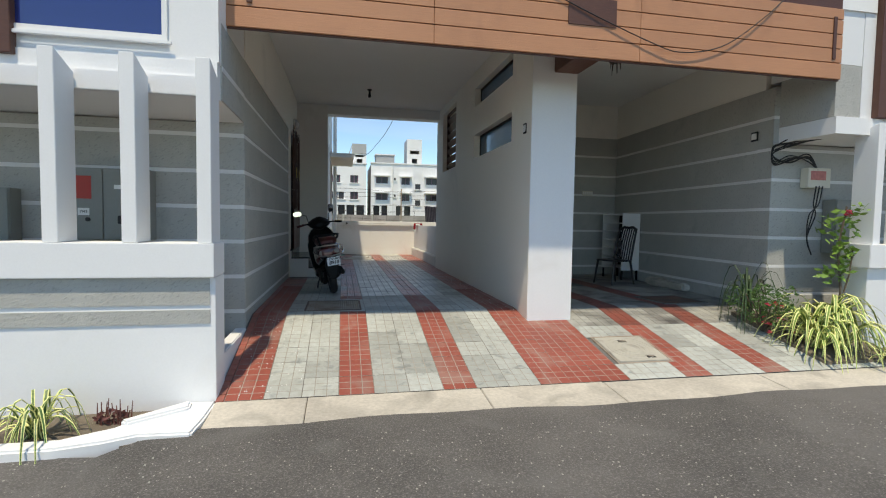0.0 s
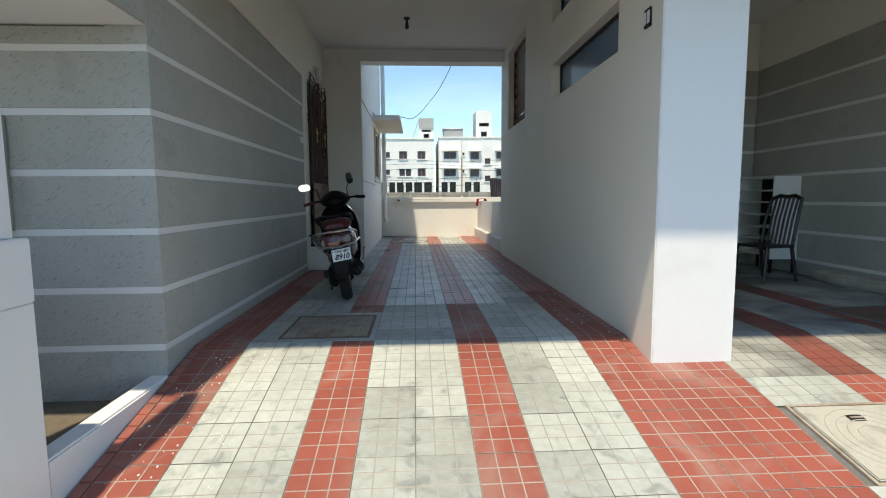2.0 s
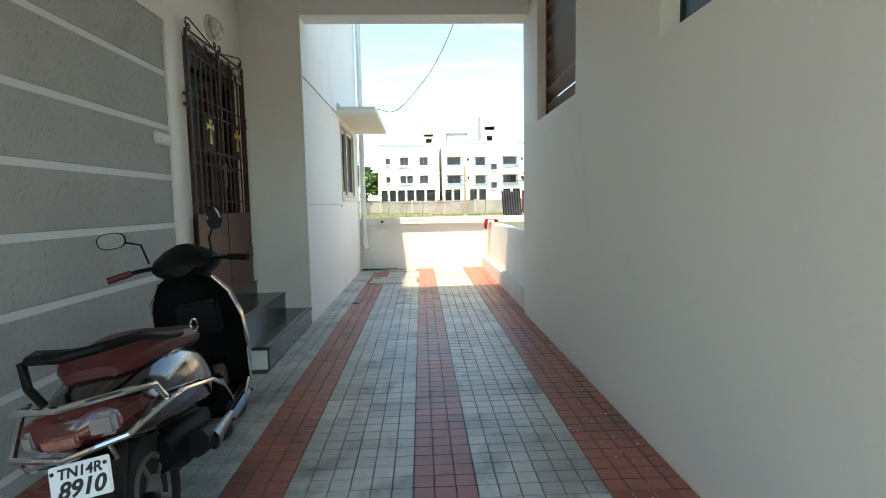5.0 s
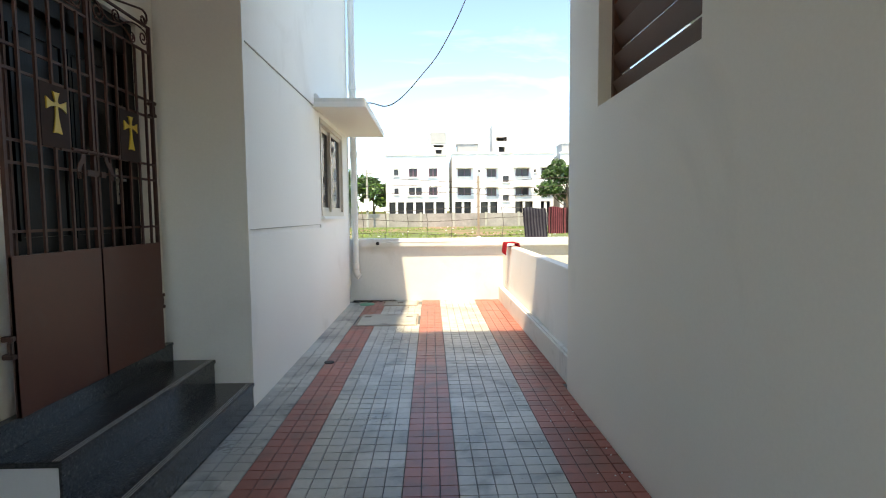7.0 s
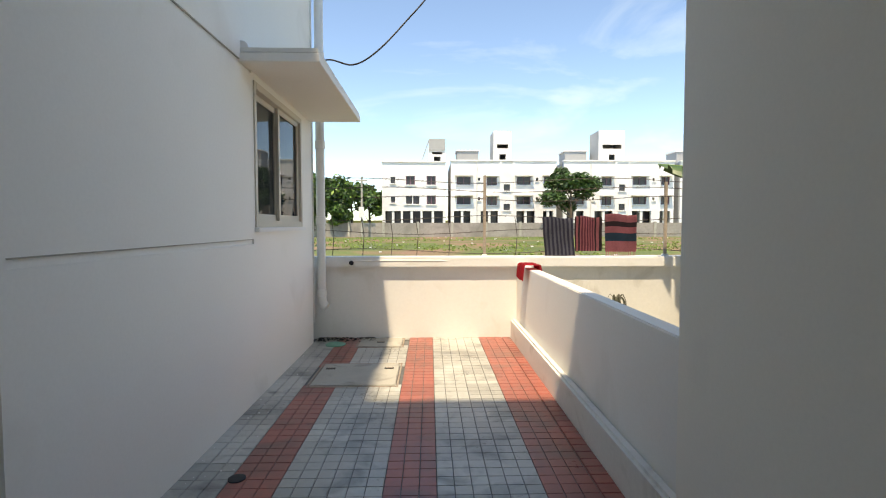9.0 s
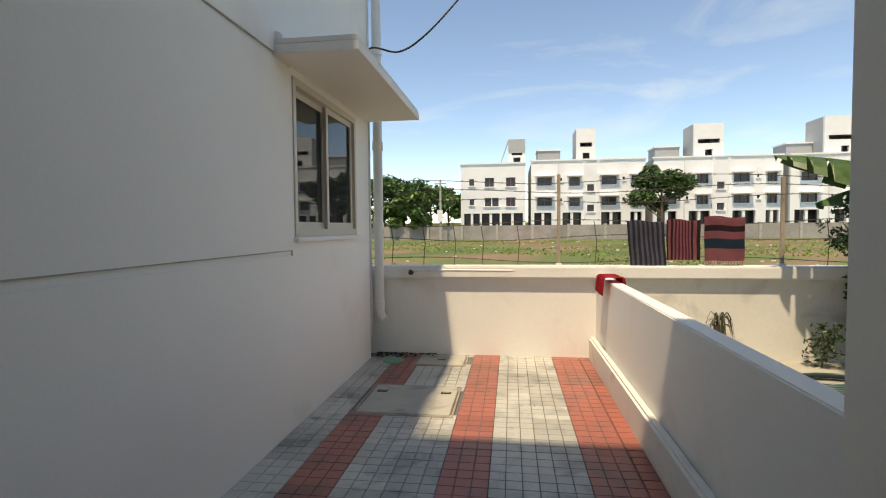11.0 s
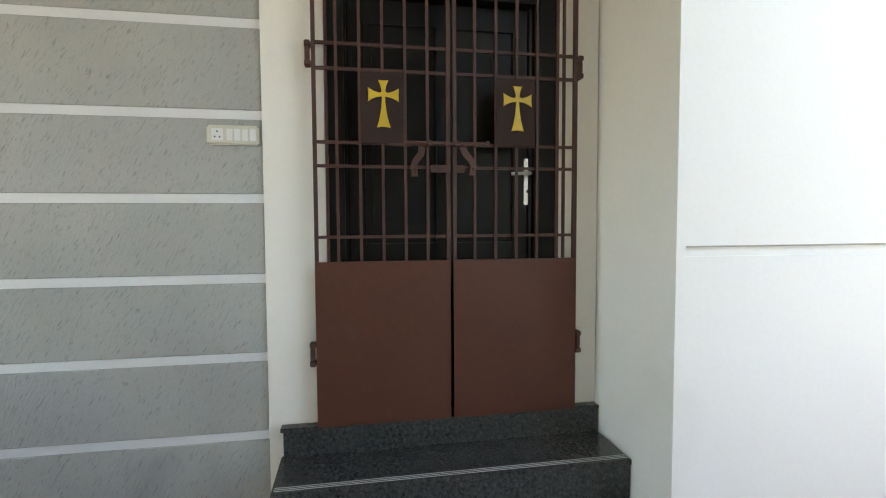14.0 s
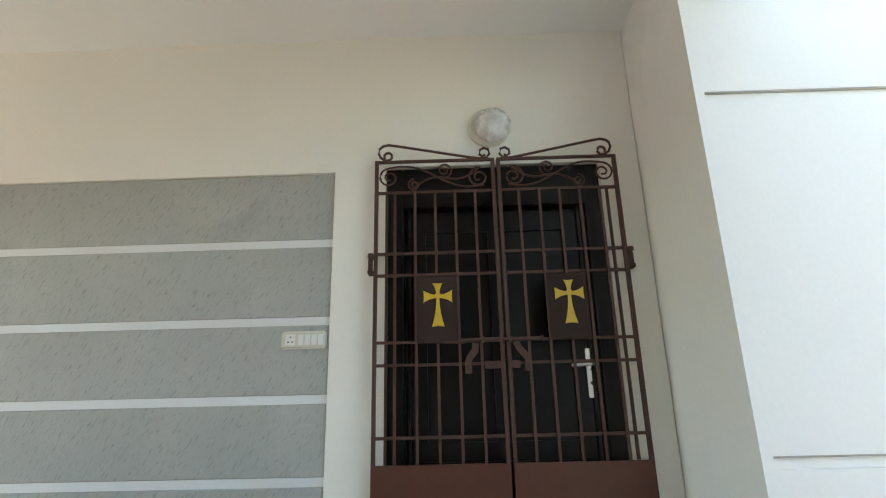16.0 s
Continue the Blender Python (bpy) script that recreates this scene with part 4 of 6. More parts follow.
lamp = thing("wall_lamp", (-0.925, 10.66, 3.0), "round frosted white glass wall lamp above the gate", "lamp")
part("base", lathe(bmesh.new(), [(0.115, 0), (0.115, 0.02), (0.10, 0.03)], (0, -0.02, 0.005), "x"), M_PLASTIC, lamp)
part("globe", lathe(bmesh.new(), [(0.095, 0.031), (0.102, 0.05), (0.092, 0.075), (0.06, 0.097), (0.02, 0.107), (0.003, 0.108)], (0, 0, 0), "x"), surf("frosted_glass", (0.62, 0.60, 0.58), 0.25, var=0.35, big=14, fine=20, bump=0), lamp, smooth=True)
sw = thing("switch_plate", pose(-0.938, 9.667, 1.872, 0, 0, 90), "long ivory switch plate on the grey wall", "switch")
part("plate", soften(boxes((-0.112, 0.112, -0.016, 0.01, -0.046, 0.042)), 0.009, 3), M_PLASTIC, sw)
for k in range(4):
    part("switch", soften(boxes((-0.025 + 0.033 * k, 0.001 + 0.033 * k, -0.021, -0.0165, -0.028, 0.024)), 0.002), M_WHITEPLAIN, sw)
part("socket", soften(boxes((-0.09, -0.04, -0.018, -0.0163, -0.028, 0.026)), 0.002), M_WHITEPLAIN, sw)
for a, b in ((-0.065, 0.012), (-0.075, -0.012), (-0.055, -0.012)):
    part("socket_hole", lathe(bmesh.new(), [(0.004, -0.0186), (0.004, -0.0181)], (a, 0, b), "y", 8), M_BLACK, sw)


# windows in the middle wall
def wall_window(name, y0, y1, z0, z1, label):
    ob = thing(name, (0, 0, 0), label, "window", kind="structure")
    part("window_frame", boxes((XR + 0.10, XR + 0.14, y0, y0 + 0.03, z0, z1), (XR + 0.10, XR + 0.14, y1 - 0.03, y1, z0, z1), (XR + 0.10, XR + 0.14, y0 + 0.03, y1 - 0.03, z0, z0 + 0.03), (XR + 0.10, XR + 0.14, y0 + 0.03, y1 - 0.03, z1 - 0.03, z1)), M_DARK, ob)
    part("pane", boxes((XR + 0.115, XR + 0.122, y0 + 0.03, y1 - 0.03, z0 + 0.03, z1 - 0.03)), M_SKYGLASS, ob)
    return ob


wall_window("window_1", 6.44, 8.36, 2.17, 2.56, "long low slot window with sky blue put into its glass")
wall_window("window_2", 6.44, 8.36, 3.03, 3.34, "long slot window near the ceiling with sky blue put into its glass")
louvre = thing("louvre_window", (0, 0, 0), "dark brown louvred opening in the white wall", "window", kind="structure")
part("frame", boxes((XR + 0.09, XR + 0.15, 9.76, 9.80, 2.19, 3.46), (XR + 0.09, XR + 0.15, 11.01, 11.05, 2.19, 3.46), (XR + 0.09, XR + 0.15, 9.80, 11.01, 2.19, 2.22), (XR + 0.09, XR + 0.15, 9.80, 11.01, 3.43, 3.46)), M_DKWOOD, louvre)
for k in range(7):
    bm = bmesh.new()
    z = 2.29 + 0.165 * k
    box(bm, -0.010, 0.010, 9.80, 11.01, -0.062, 0.062)
    bmesh.ops.rotate(bm, verts=bm.verts, cent=(0, 0, 0), matrix=Matrix.Rotation(radians(-24), 3, "Y"))
    bmesh.ops.translate(bm, verts=bm.verts, vec=(XR + 0.12, 0, z))
    part("slat", bm, M_DKWOOD, louvre)

# floor grate
grate = thing("floor_grate", (-0.06, 6.56, 0), "square iron drain grate set in the paving", "drain grate")
M_RUST = surf("rusty_iron", (0.36, 0.30, 0.24), 0.8, var=0.3, fine=40, bump=0.3, stain=(0.22, 0.13, 0.09), stain_at=(0.5, 0.8), stain_scale=5)
part("surround", soften(boxes((-0.34, 0.34, -0.362, -0.335, -0.02, 0.006), (-0.34, 0.34, 0.335, 0.362, -0.02, 0.006), (-0.342, -0.318, -0.335, 0.335, -0.02, 0.006), (0.318, 0.342, -0.335, 0.335, -0.02, 0.006))), surf("brown_iron_rim", (0.17, 0.115, 0.09), 0.8, var=0.3, fine=40, bump=0.3), grate)
for k in range(24):
    x = -0.312 + 0.624 * k / 23
    part("rib", boxes((x - 0.006, x + 0.006, -0.345, 0.345, -0.014, 0.004)), M_RUST, grate)
part("mortar_edge", boxes((-0.523, -0.342, -0.43, 0.475, -0.015, -0.001), (0.342, 0.382, -0.43, 0.475, -0.015, -0.001), (-0.342, 0.342, -0.43, -0.362, -0.015, -0.001), (-0.342, 0.342, 0.362, 0.475, -0.015, -0.001)), M_DGREY, grate)
part("pan", boxes((-0.325, 0.325, -0.345, 0.345, -0.03, -0.0145)), M_GROUT, grate)
part("cross_rib", boxes(*[(-0.325, 0.325, -0.33 + 0.66 * k / 15 - 0.005, -0.33 + 0.66 * k / 15 + 0.005, -0.014, 0.002) for k in range(16)]), M_RUST, grate)


# scooter on its side stand
M_GLOSS = surf("black_scooter_enamel", (0.006, 0.006, 0.008), 0.12, var=0.2, big=3, fine=8, bump=0, spec=0.6, coat=0.6)
M_MATT = surf("black_moulded_plastic", (0.005, 0.005, 0.0053), 0.5, var=0.2, fine=60, bump=0.08, spec=0.16)
M_SEAT = surf("maroon_vinyl", (0.085, 0.010, 0.012), 0.45, var=0.15, fine=50, bump=0.15)
M_LENS = surf("tail_lens", (0.085, 0.012, 0.012), 0.12, var=0.4, big=9, fine=12, bump=0, spec=0.8)
M_TYRE = surf("tyre_rubber", (0.012, 0.0115, 0.011), 0.75, var=0.3, fine=60, bump=0.4)
M_ALLOY = surf("dull_alloy", (0.20, 0.195, 0.19), 0.42, metal=0.6, var=0.15, fine=30, bump=0.1)
M_MIRROR = surf("mirror_glass", (0.8, 0.8, 0.8), 0.02, metal=1.0, var=0.0, bump=0)
M_LAMPCLEAR = surf("clear_lens", (0.20, 0.19, 0.18), 0.1, var=0.1, bump=0, spec=0.8)
scooter = thing("scooter", pose(-0.145, 8.32, 0.0, 0, -8.5, 6.5), "black motor scooter with maroon seat on its side stand", "scooter")


def ring(y, w, z0, z1, n=14, p=2.6):
    """A rounded upright section across the scooter."""
    out = []
    for i in range(n):
        a = 2 * math.pi * i / n
        c, s = math.cos(a), math.sin(a)
        out.append((w * math.copysign(abs(c) ** (2 / p), c), y, (z0 + z1) / 2 + (z1 - z0) / 2 * math.copysign(abs(s) ** (2 / p), s)))
    return out


for nm, y in (("front_wheel", 0.63), ("rear_wheel", -0.64)):
    tyre = part(nm, lathe(bmesh.new(), [(0.150, -0.038), (0.185, -0.052), (0.222, -0.050), (0.240, -0.028), (0.246, 0.0), (0.240, 0.028), (0.222, 0.050), (0.185, 0.052), (0.150, 0.038)], (0, y, 0.244), "x", 36), M_TYRE, scooter, "worn black tyre", True)
    for sx in (-0.036, 0.036):
        part("rim", tube(bmesh.new(), [(sx, y + 0.136 * math.cos(v), 0.244 + 0.136 * math.sin(v)) for v in [math.pi * i / 16 for i in range(33)]], 0.013, 8), M_ALLOY, tyre, smooth=True)
    part("hub", lathe(bmesh.new(), [(0.03, -0.06), (0.06, -0.05), (0.065, 0.045), (0.03, 0.06)], (0, y, 0.244), "x", 20), M_ALLOY, tyre, smooth=True)
    for k in range(10):
        a, sx = k * 2 * math.pi / 5 + 0.4, 0.036 if k < 5 else -0.036
        part("spoke", tube(bmesh.new(), [(sx, y + 0.05 * math.cos(a), 0.244 + 0.05 * math.sin(a)), (sx, y + 0.13 * math.cos(a + 0.2), 0.244 + 0.13 * math.sin(a + 0.2)) ], 0.012, 6), M_ALLOY, tyre, smooth=True)
part("body", loft(bmesh.new(), [ring(-0.93, 0.10, 0.585, 0.70), ring(-0.86, 0.155, 0.54, 0.745), ring(-0.70, 0.185, 0.475, 0.785), ring(-0.45, 0.20, 0.42, 0.785), ring(-0.22, 0.19, 0.36, 0.745), ring(-0.05, 0.155, 0.32, 0.67), ring(0.02, 0.13, 0.30, 0.55)]), M_GLOSS, scooter, "glossy black rear body", True)
part("seat", loft(bmesh.new(), [ring(-0.78, 0.09, 0.77, 0.825), ring(-0.71, 0.145, 0.755, 0.87), ring(-0.45, 0.165, 0.74, 0.88), ring(-0.25, 0.155, 0.715, 0.835), ring(-0.02, 0.115, 0.675, 0.79), ring(0.06, 0.06, 0.67, 0.74)]), M_SEAT, scooter, "maroon vinyl seat", True).location.z = -0.025
part("grab_rail", tube(bmesh.new(), [(0.155, -0.36, 0.79), (0.175, -0.55, 0.825), (0.17, -0.74, 0.875), (0.11, -0.88, 0.885), (0, -0.92, 0.88), (-0.11, -0.88, 0.885), (-0.17, -0.74, 0.875), (-0.175, -0.55, 0.825), (-0.155, -0.36, 0.79)], 0.017, 10), M_MATT, scooter, smooth=True)
part("grab_rail", tube(bmesh.new(), [(-0.14, -0.87, 0.88), (-0.12, -0.90, 0.80), (-0.10, -0.88, 0.73)], 0.014, 8), M_MATT, scooter, smooth=True)
tail = part("tail_lamp", loft(bmesh.new(), [ring(-0.965, 0.085, 0.615, 0.69), ring(-0.935, 0.15, 0.585, 0.715), ring(-0.86, 0.183, 0.57, 0.715), ring(-0.74, 0.184, 0.60, 0.70)]), M_LENS, scooter, "red and clear tail lamp", True)
for x0, x1, z0, z1, y0, mat, lb in ((-0.085, 0.035, 0.598, 0.652, -0.978, surf("pink_lens", (0.24, 0.085, 0.07), 0.15, var=0.3, big=40, fine=60, bump=0.3, spec=0.8), "pinkish brake lens"), (0.050, 0.140, 0.612, 0.690, -0.966, M_LAMPCLEAR, "clear indicator lens"), (-0.146, -0.100, 0.606, 0.672, -0.962, M_LAMPCLEAR, "clear indicator lens")):
    part("lens", soften(boxes((x0, x1, y0, -0.915, z0, z1)), 0.014, 3), mat, tail, lb, True)
part("rear_guard", tube(bmesh.new(), [(0.205, -0.74, 0.635), (0.20, -0.79, 0.705), (0.16, -0.93, 0.735), (0, -0.99, 0.735), (-0.16, -0.93, 0.735), (-0.20, -0.80, 0.72), (-0.215, -0.84, 0.66), (-0.17, -0.97, 0.600), (0, -1.02, 0.585), (0.17, -0.97, 0.605), (0.215, -0.82, 0.63), (0.225, -0.62, 0.615), (0.22, -0.30, 0.54), (0.205, -0.12, 0.45), (0.19, -0.02, 0.37), (0.17, 0.06, 0.31)], 0.0115, 8), M_CHROME, scooter, "chrome crash guard", True)
part("guard_stay", tube(bmesh.new(), [(0.12, -0.985, 0.594), (0.12, -0.965, 0.54), (0.07, -0.93, 0.53)], 0.008, 6), M_CHROME, scooter, smooth=True)
part("guard_stay", tube(bmesh.new(), [(-0.15, -0.98, 0.598), (-0.13, -0.97, 0.55), (-0.08, -0.93, 0.54)], 0.008, 6), M_CHROME, scooter, smooth=True)
part("rear_mudguard", loft(bmesh.new(), [ring(-0.985, 0.06, 0.27, 0.33), ring(-0.965, 0.085, 0.25, 0.56), ring(-0.90, 0.085, 0.30, 0.56), ring(-0.80, 0.075, 0.46, 0.57)]), M_MATT, scooter, smooth=True)
plate = part("number_plate", soften(boxes((-0.096, 0.096, -0.012, 0.0, -0.062, 0.062)), 0.004), M_WHITEPLAIN, scooter, "white number plate")
plate.matrix_local = pose(0.03, -1.004, 0.508, -14, -2, 0) @ Matrix.Diagonal((0.93, 1, 0.93, 1))
words("TN14R", 0.047, pose(0.002, -0.0132, 0.032, 90), M_BLACK, plate, "number", 0.0012, 0.15)
words("8910", 0.074, pose(0.0, -0.0132, -0.023, 90), M_BLACK, plate, "number", 0.0022, 0.3)
for x in (-0.083, 0.083):
    part("screw", lathe(bmesh.new(), [(0.007, -0.014), (0.007, -0.0125)], (x, 0, 0.040), "y", 10), M_BLACK, plate)
for s in (-1, 1):
    ind = part("indicator", loft(bmesh.new(), [ring(-0.93, 0.02, 0.30, 0.36), ring(-0.90, 0.03, 0.29, 0.37), ring(-0.86, 0.02, 0.31, 0.35)]), M_MATT, scooter, smooth=True)
    ind.location.x = s * 0.15
part("engine", soften(boxes((-0.16, -0.05, -0.66, -0.12, 0.15, 0.36)), 0.03, 3), M_MATT, scooter, smooth=True)
part("engine_cover", loft(bmesh.new(), [ring(-0.55, 0.10, 0.26, 0.42), ring(-0.40, 0.13, 0.20, 0.44), ring(-0.15, 0.12, 0.19, 0.42), ring(-0.02, 0.08, 0.24, 0.34)]), M_MATT, scooter, smooth=True)
sil = part("silencer", tube(bmesh.new(), [(0.12, -0.05, 0.20), (0.135, -0.12, 0.23), (0.14, -0.20, 0.26), (0.145, -0.44, 0.315)], 0.060, 14), M_MATT, scooter, "black exhaust silencer", True)
part("heat_shield", loft(bmesh.new(), [[(0.19 + 0.03 * math.sin(a), -0.36, 0.28 + 0.045 * math.cos(a)) for a in [i * math.pi / 5 for i in range(10)]], [(0.20 + 0.02 * math.sin(a), -0.10, 0.29 + 0.02 * math.cos(a)) for a in [i * math.pi / 5 for i in range(10)]]]), M_GLOSS, sil, smooth=True)
part("footboard", soften(boxes((-0.17, 0.17, -0.02, 0.42, 0.255, 0.30)), 0.015), M_MATT, scooter)
part("floor_panel", soften(boxes((-0.19, 0.19, -0.03, 0.44, 0.20, 0.254)), 0.02), M_GLOSS, scooter)


def apron_bm(t0, t1, k):
    rings = []
    for z, y, w in ((0.22, 0.40, 0.15), (0.32, 0.47, 0.19), (0.50, 0.47, 0.22), (0.70, 0.43, 0.225), (0.86, 0.38, 0.20), (0.96, 0.34, 0.13), (1.00, 0.33, 0.07)):
        row = [(w * k * u, y + t0 - 0.10 * u * u, z) for u in [-1 + i / 5 for i in range(11)]]
        row += [(w * k * u, y + t1 - 0.10 * u * u, z) for u in [1 - i / 5 for i in range(11)]]
        rings.append(row)
    return loft(bmesh.new(), rings)


part("leg_shield", apron_bm(0.0, 0.03, 1.0), M_MATT, scooter, "matt black inner leg shield", True)
part("front_apron", apron_bm(0.032, 0.10, 0.985), M_GLOSS, scooter, "glossy black front apron", True)
for s in (-1, 1):
    part("trim", tube(bmesh.new(), [(s * 0.155, 0.30, 0.22), (s * 0.195, 0.37, 0.32), (s * 0.225, 0.365, 0.50), (s * 0.23, 0.325, 0.70), (s * 0.205, 0.28, 0.86), (s * 0.14, 0.27, 0.96)], 0.010, 8), M_CHROME, scooter, "chrome edge trim", True)
part("glove_panel", soften(boxes((-0.12, 0.12, 0.33, 0.40, 0.62, 0.82)), 0.02), M_MATT, scooter, smooth=True)
part("cowl", loft(bmesh.new(), [ring(0.20, 0.07, 0.99, 1.05, 14, 1.6), ring(0.25, 0.15, 0.95, 1.11, 14, 1.5), ring(0.34, 0.19, 0.93, 1.16, 14, 1.5), ring(0.44, 0.17, 0.94, 1.13, 14, 1.7), ring(0.50, 0.09, 0.97, 1.07)]), M_MATT, scooter, "black handlebar cowl", True)
part("headlamp", loft(bmesh.new(), [ring(0.45, 0.15, 0.985, 1.09), ring(0.505, 0.12, 1.0, 1.075), ring(0.52, 0.06, 1.015, 1.06)]), M_LAMPCLEAR, scooter, smooth=True)
part("steering_column", tube(bmesh.new(), [(0, 0.42, 0.98), (0, 0.50, 0.66), (0, 0.56, 0.46)], 0.03, 10), M_MATT, scooter, smooth=True)
for s in (-1, 1):
    part("handlebar", tube(bmesh.new(), [(s * 0.15, 0.30, 1.05), (s * 0.22, 0.27, 1.05), (s * 0.27, 0.25, 1.045)], 0.012, 8), M_MATT, scooter, smooth=True)
    part("grip", tube(bmesh.new(), [(s * 0.255, 0.255, 1.047), (s * 0.36, 0.215, 1.03)], 0.0185, 10), M_SEAT if s < 0 else M_MATT, scooter, smooth=True)
    part("brake_lever", tube(bmesh.new(), [(s * 0.20, 0.32, 1.05), (s * 0.27, 0.315, 1.045), (s * 0.36, 0.28, 1.03)], 0.006, 6), M_MATT, scooter, smooth=True)
    part("mirror_stalk", tube(bmesh.new(), [(s * 0.17, 0.29, 1.08), (s * 0.19, 0.29, 1.19), (s * 0.26, 0.285, 1.215)] if s < 0 else [(0.16, 0.29, 1.08), (0.165, 0.29, 1.17), (0.20, 0.285, 1.23)], 0.006, 6), M_MATT, scooter, smooth=True)
    mc = (-0.325, 0.28, 1.235) if s < 0 else (0.215, 0.28, 1.275)
    hw, hh = (0.075, 0.045) if s < 0 else (0.042, 0.066)
    shell = part("mirror", loft(bmesh.new(), [[(mc[0] + hw * k * math.copysign(abs(math.cos(a)) ** 0.75, math.cos(a)), mc[1] + y, mc[2] + hh * k * math.copysign(abs(math.sin(a)) ** 0.75, math.sin(a))) for a in [2 * math.pi * i / 16 for i in range(16)]] for y, k in ((0.03, 0.5), (0.018, 0.9), (-0.004, 1.0))]), M_MATT, scooter, "rear-view mirror", True)
    part("mirror_face", loft(bmesh.new(), [[(mc[0] + hw * 0.9 * math.copysign(abs(math.cos(a)) ** 0.75, math.cos(a)), mc[1] + y - (0.35 * hh * math.sin(a) if s > 0 else 0), mc[2] + hh * 0.9 * math.copysign(abs(math.sin(a)) ** 0.75, math.sin(a))) for a in [2 * math.pi * i / 16 for i in range(16)]] for y in (-0.0045, -0.0065)]), M_MIRROR, shell)
part("front_fender", loft(bmesh.new(), [[(0.065 * math.cos(a), 0.63 + (0.262 + 0.02 * math.sin(a)) * math.cos(t), 0.234 + (0.262 + 0.02 * math.sin(a)) * math.sin(t)) for a in [i * math.pi / 4 for i in range(8)]] for t in [radians(v) for v in range(-5, 186, 15)]]), M_GLOSS, scooter, "glossy black front mudguard", True)
for s in (-1, 1):
    part("fork", tube(bmesh.new(), [(s * 0.06, 0.63, 0.234), (s * 0.06, 0.56, 0.48)], 0.018, 8), M_ALLOY, scooter, smooth=True)
part("reflector", soften(boxes((0.072, 0.08, 0.585, 0.625, 0.34, 0.40))), M_REDPLASTIC, scooter)
part("side_stand", tube(bmesh.new(), [(-0.12, -0.02, 0.22), (-0.18, -0.06, 0.10), (-0.205, -0.09, 0.0)], 0.010, 6), M_MATT, scooter, smooth=True)
part("seat_hook", tube(bmesh.new(), [(0.125 + 0.006 * math.cos(a), -0.10 + 0.03 * math.cos(a), 0.765 + 0.03 * math.sin(a)) for a in [i * 0.5 for i in range(13)]], 0.005, 6), M_CHROME, scooter, smooth=True)

# ---- rear yard ----
win = thing("window_3", (0, 0, 0), "sliding window with beige aluminium frame and barred glass", "window", kind="structure")
part("window_frame", soften(boxes((XB - 0.12, XB + 0.012, 13.97, 14.02, 1.47, 2.70), (XB - 0.12, XB + 0.012, 15.45, 15.50, 1.47, 2.70), (XB - 0.12, XB + 0.012, 14.02, 15.45, 2.64, 2.70), (XB - 0.12, XB + 0.012, 14.02, 15.45, 1.47, 1.53)), 0.003), M_ALU, win)
for k, (a, b, x) in enumerate(((14.02, 14.76, XB - 0.07), (14.72, 15.45, XB - 0.035))):
    s = part("sash", boxes((x - 0.015, x + 0.015, a, a + 0.05, 1.53, 2.64), (x - 0.015, x + 0.015, b - 0.05, b, 1.53, 2.64), (x - 0.015, x + 0.015, a + 0.05, b - 0.05, 2.59, 2.64), (x - 0.015, x + 0.015, a + 0.05, b - 0.05, 1.53, 1.59)), M_ALU, win)
    g = part("pane", boxes((x - 0.003, x + 0.003, a + 0.05, b - 0.05, 1.59, 2.59)), M_GLASS, s)
    g.visible_shadow = False
part("window_sill", soften(boxes((XB - 0.02, XB + 0.04, 13.95, 15.52, 1.43, 1.468))), M_WHITE, win)
for k in range(7):
    part("bar", tube(bmesh.new(), [(XB - 0.16, 13.98, 1.62 + 0.15 * k), (XB - 0.16, 15.49, 1.62 + 0.15 * k)], 0.006, 6), M_WHITEPLAIN, win)
setting("room_back", boxes((-2.4, -2.3, 13.0, 15.9, 0.5, 3.2)), M_CREAM, "plain inner wall of the room behind the window")
setting("room_lining", boxes((-2.3, XB - 0.25, 13.90, 13.965, 1.2, 2.9), (-2.3, XB - 0.25, 15.505, 15.56, 1.2, 2.9), (-2.3, XB - 0.25, 13.965, 15.505, 2.71, 2.8), (-2.3, XB - 0.25, 13.965, 15.505, 1.3, 1.46)), M_CREAM, "plain lining of the room behind the window")
shade = thing("window_canopy", (0, 0, 0), "white concrete sunshade slab over the window", "sunshade", kind="structure")
bm = bmesh.new()
prism(bm, [(XB - 0.05, 13.69), (0.335, 13.69), (0.335, 15.98), (XB - 0.05, 15.98)], 2.765, 2.83)
part("slab", soften(bm, 0.004), M_WARM, shade)
bm = bmesh.new()
prism(bm, [(XB - 0.05, 13.70), (0.325, 13.70), (0.325, 15.97), (XB - 0.05, 15.97)], 2.831, 2.875)
part("top_screed", soften(bm, 0.008), M_DIRTY, shade)
part("fillet", tube(bmesh.new(), [(XB + 0.01, 13.71, 2.88), (XB + 0.01, 15.96, 2.88)], 0.05, 10), M_WHITE, shade, smooth=True)
pipe = thing("drain_pipe", (-0.19, 16.09, 0), "white plastic rainwater pipe with an elbow", "pipe")
part("tube", tube(bmesh.new(), [(0, 0, 7.1), (0, 0, 0.62), (0.005, -0.005, 0.54), (0.03, -0.01, 0.47), (0.07, -0.02, 0.44)], 0.055, 14), M_PVC, pipe, smooth=True)
for z in (0.62, 1.55, 2.5, 3.6):
    part("socket", lathe(bmesh.new(), [(0.058, z - 0.05), (0.064, z - 0.045), (0.064, z + 0.045), (0.058, z + 0.05)]), M_PVC, pipe, smooth=True)
pipe2 = thing("drain_pipe", (-0.29, 16.06, 0), "thin white plastic pipe along the house corner", "pipe")
part("tube", tube(bmesh.new(), [(0, 0, 7.1), (0, 0, 0.25)], 0.018, 10), M_PVC, pipe2, smooth=True)
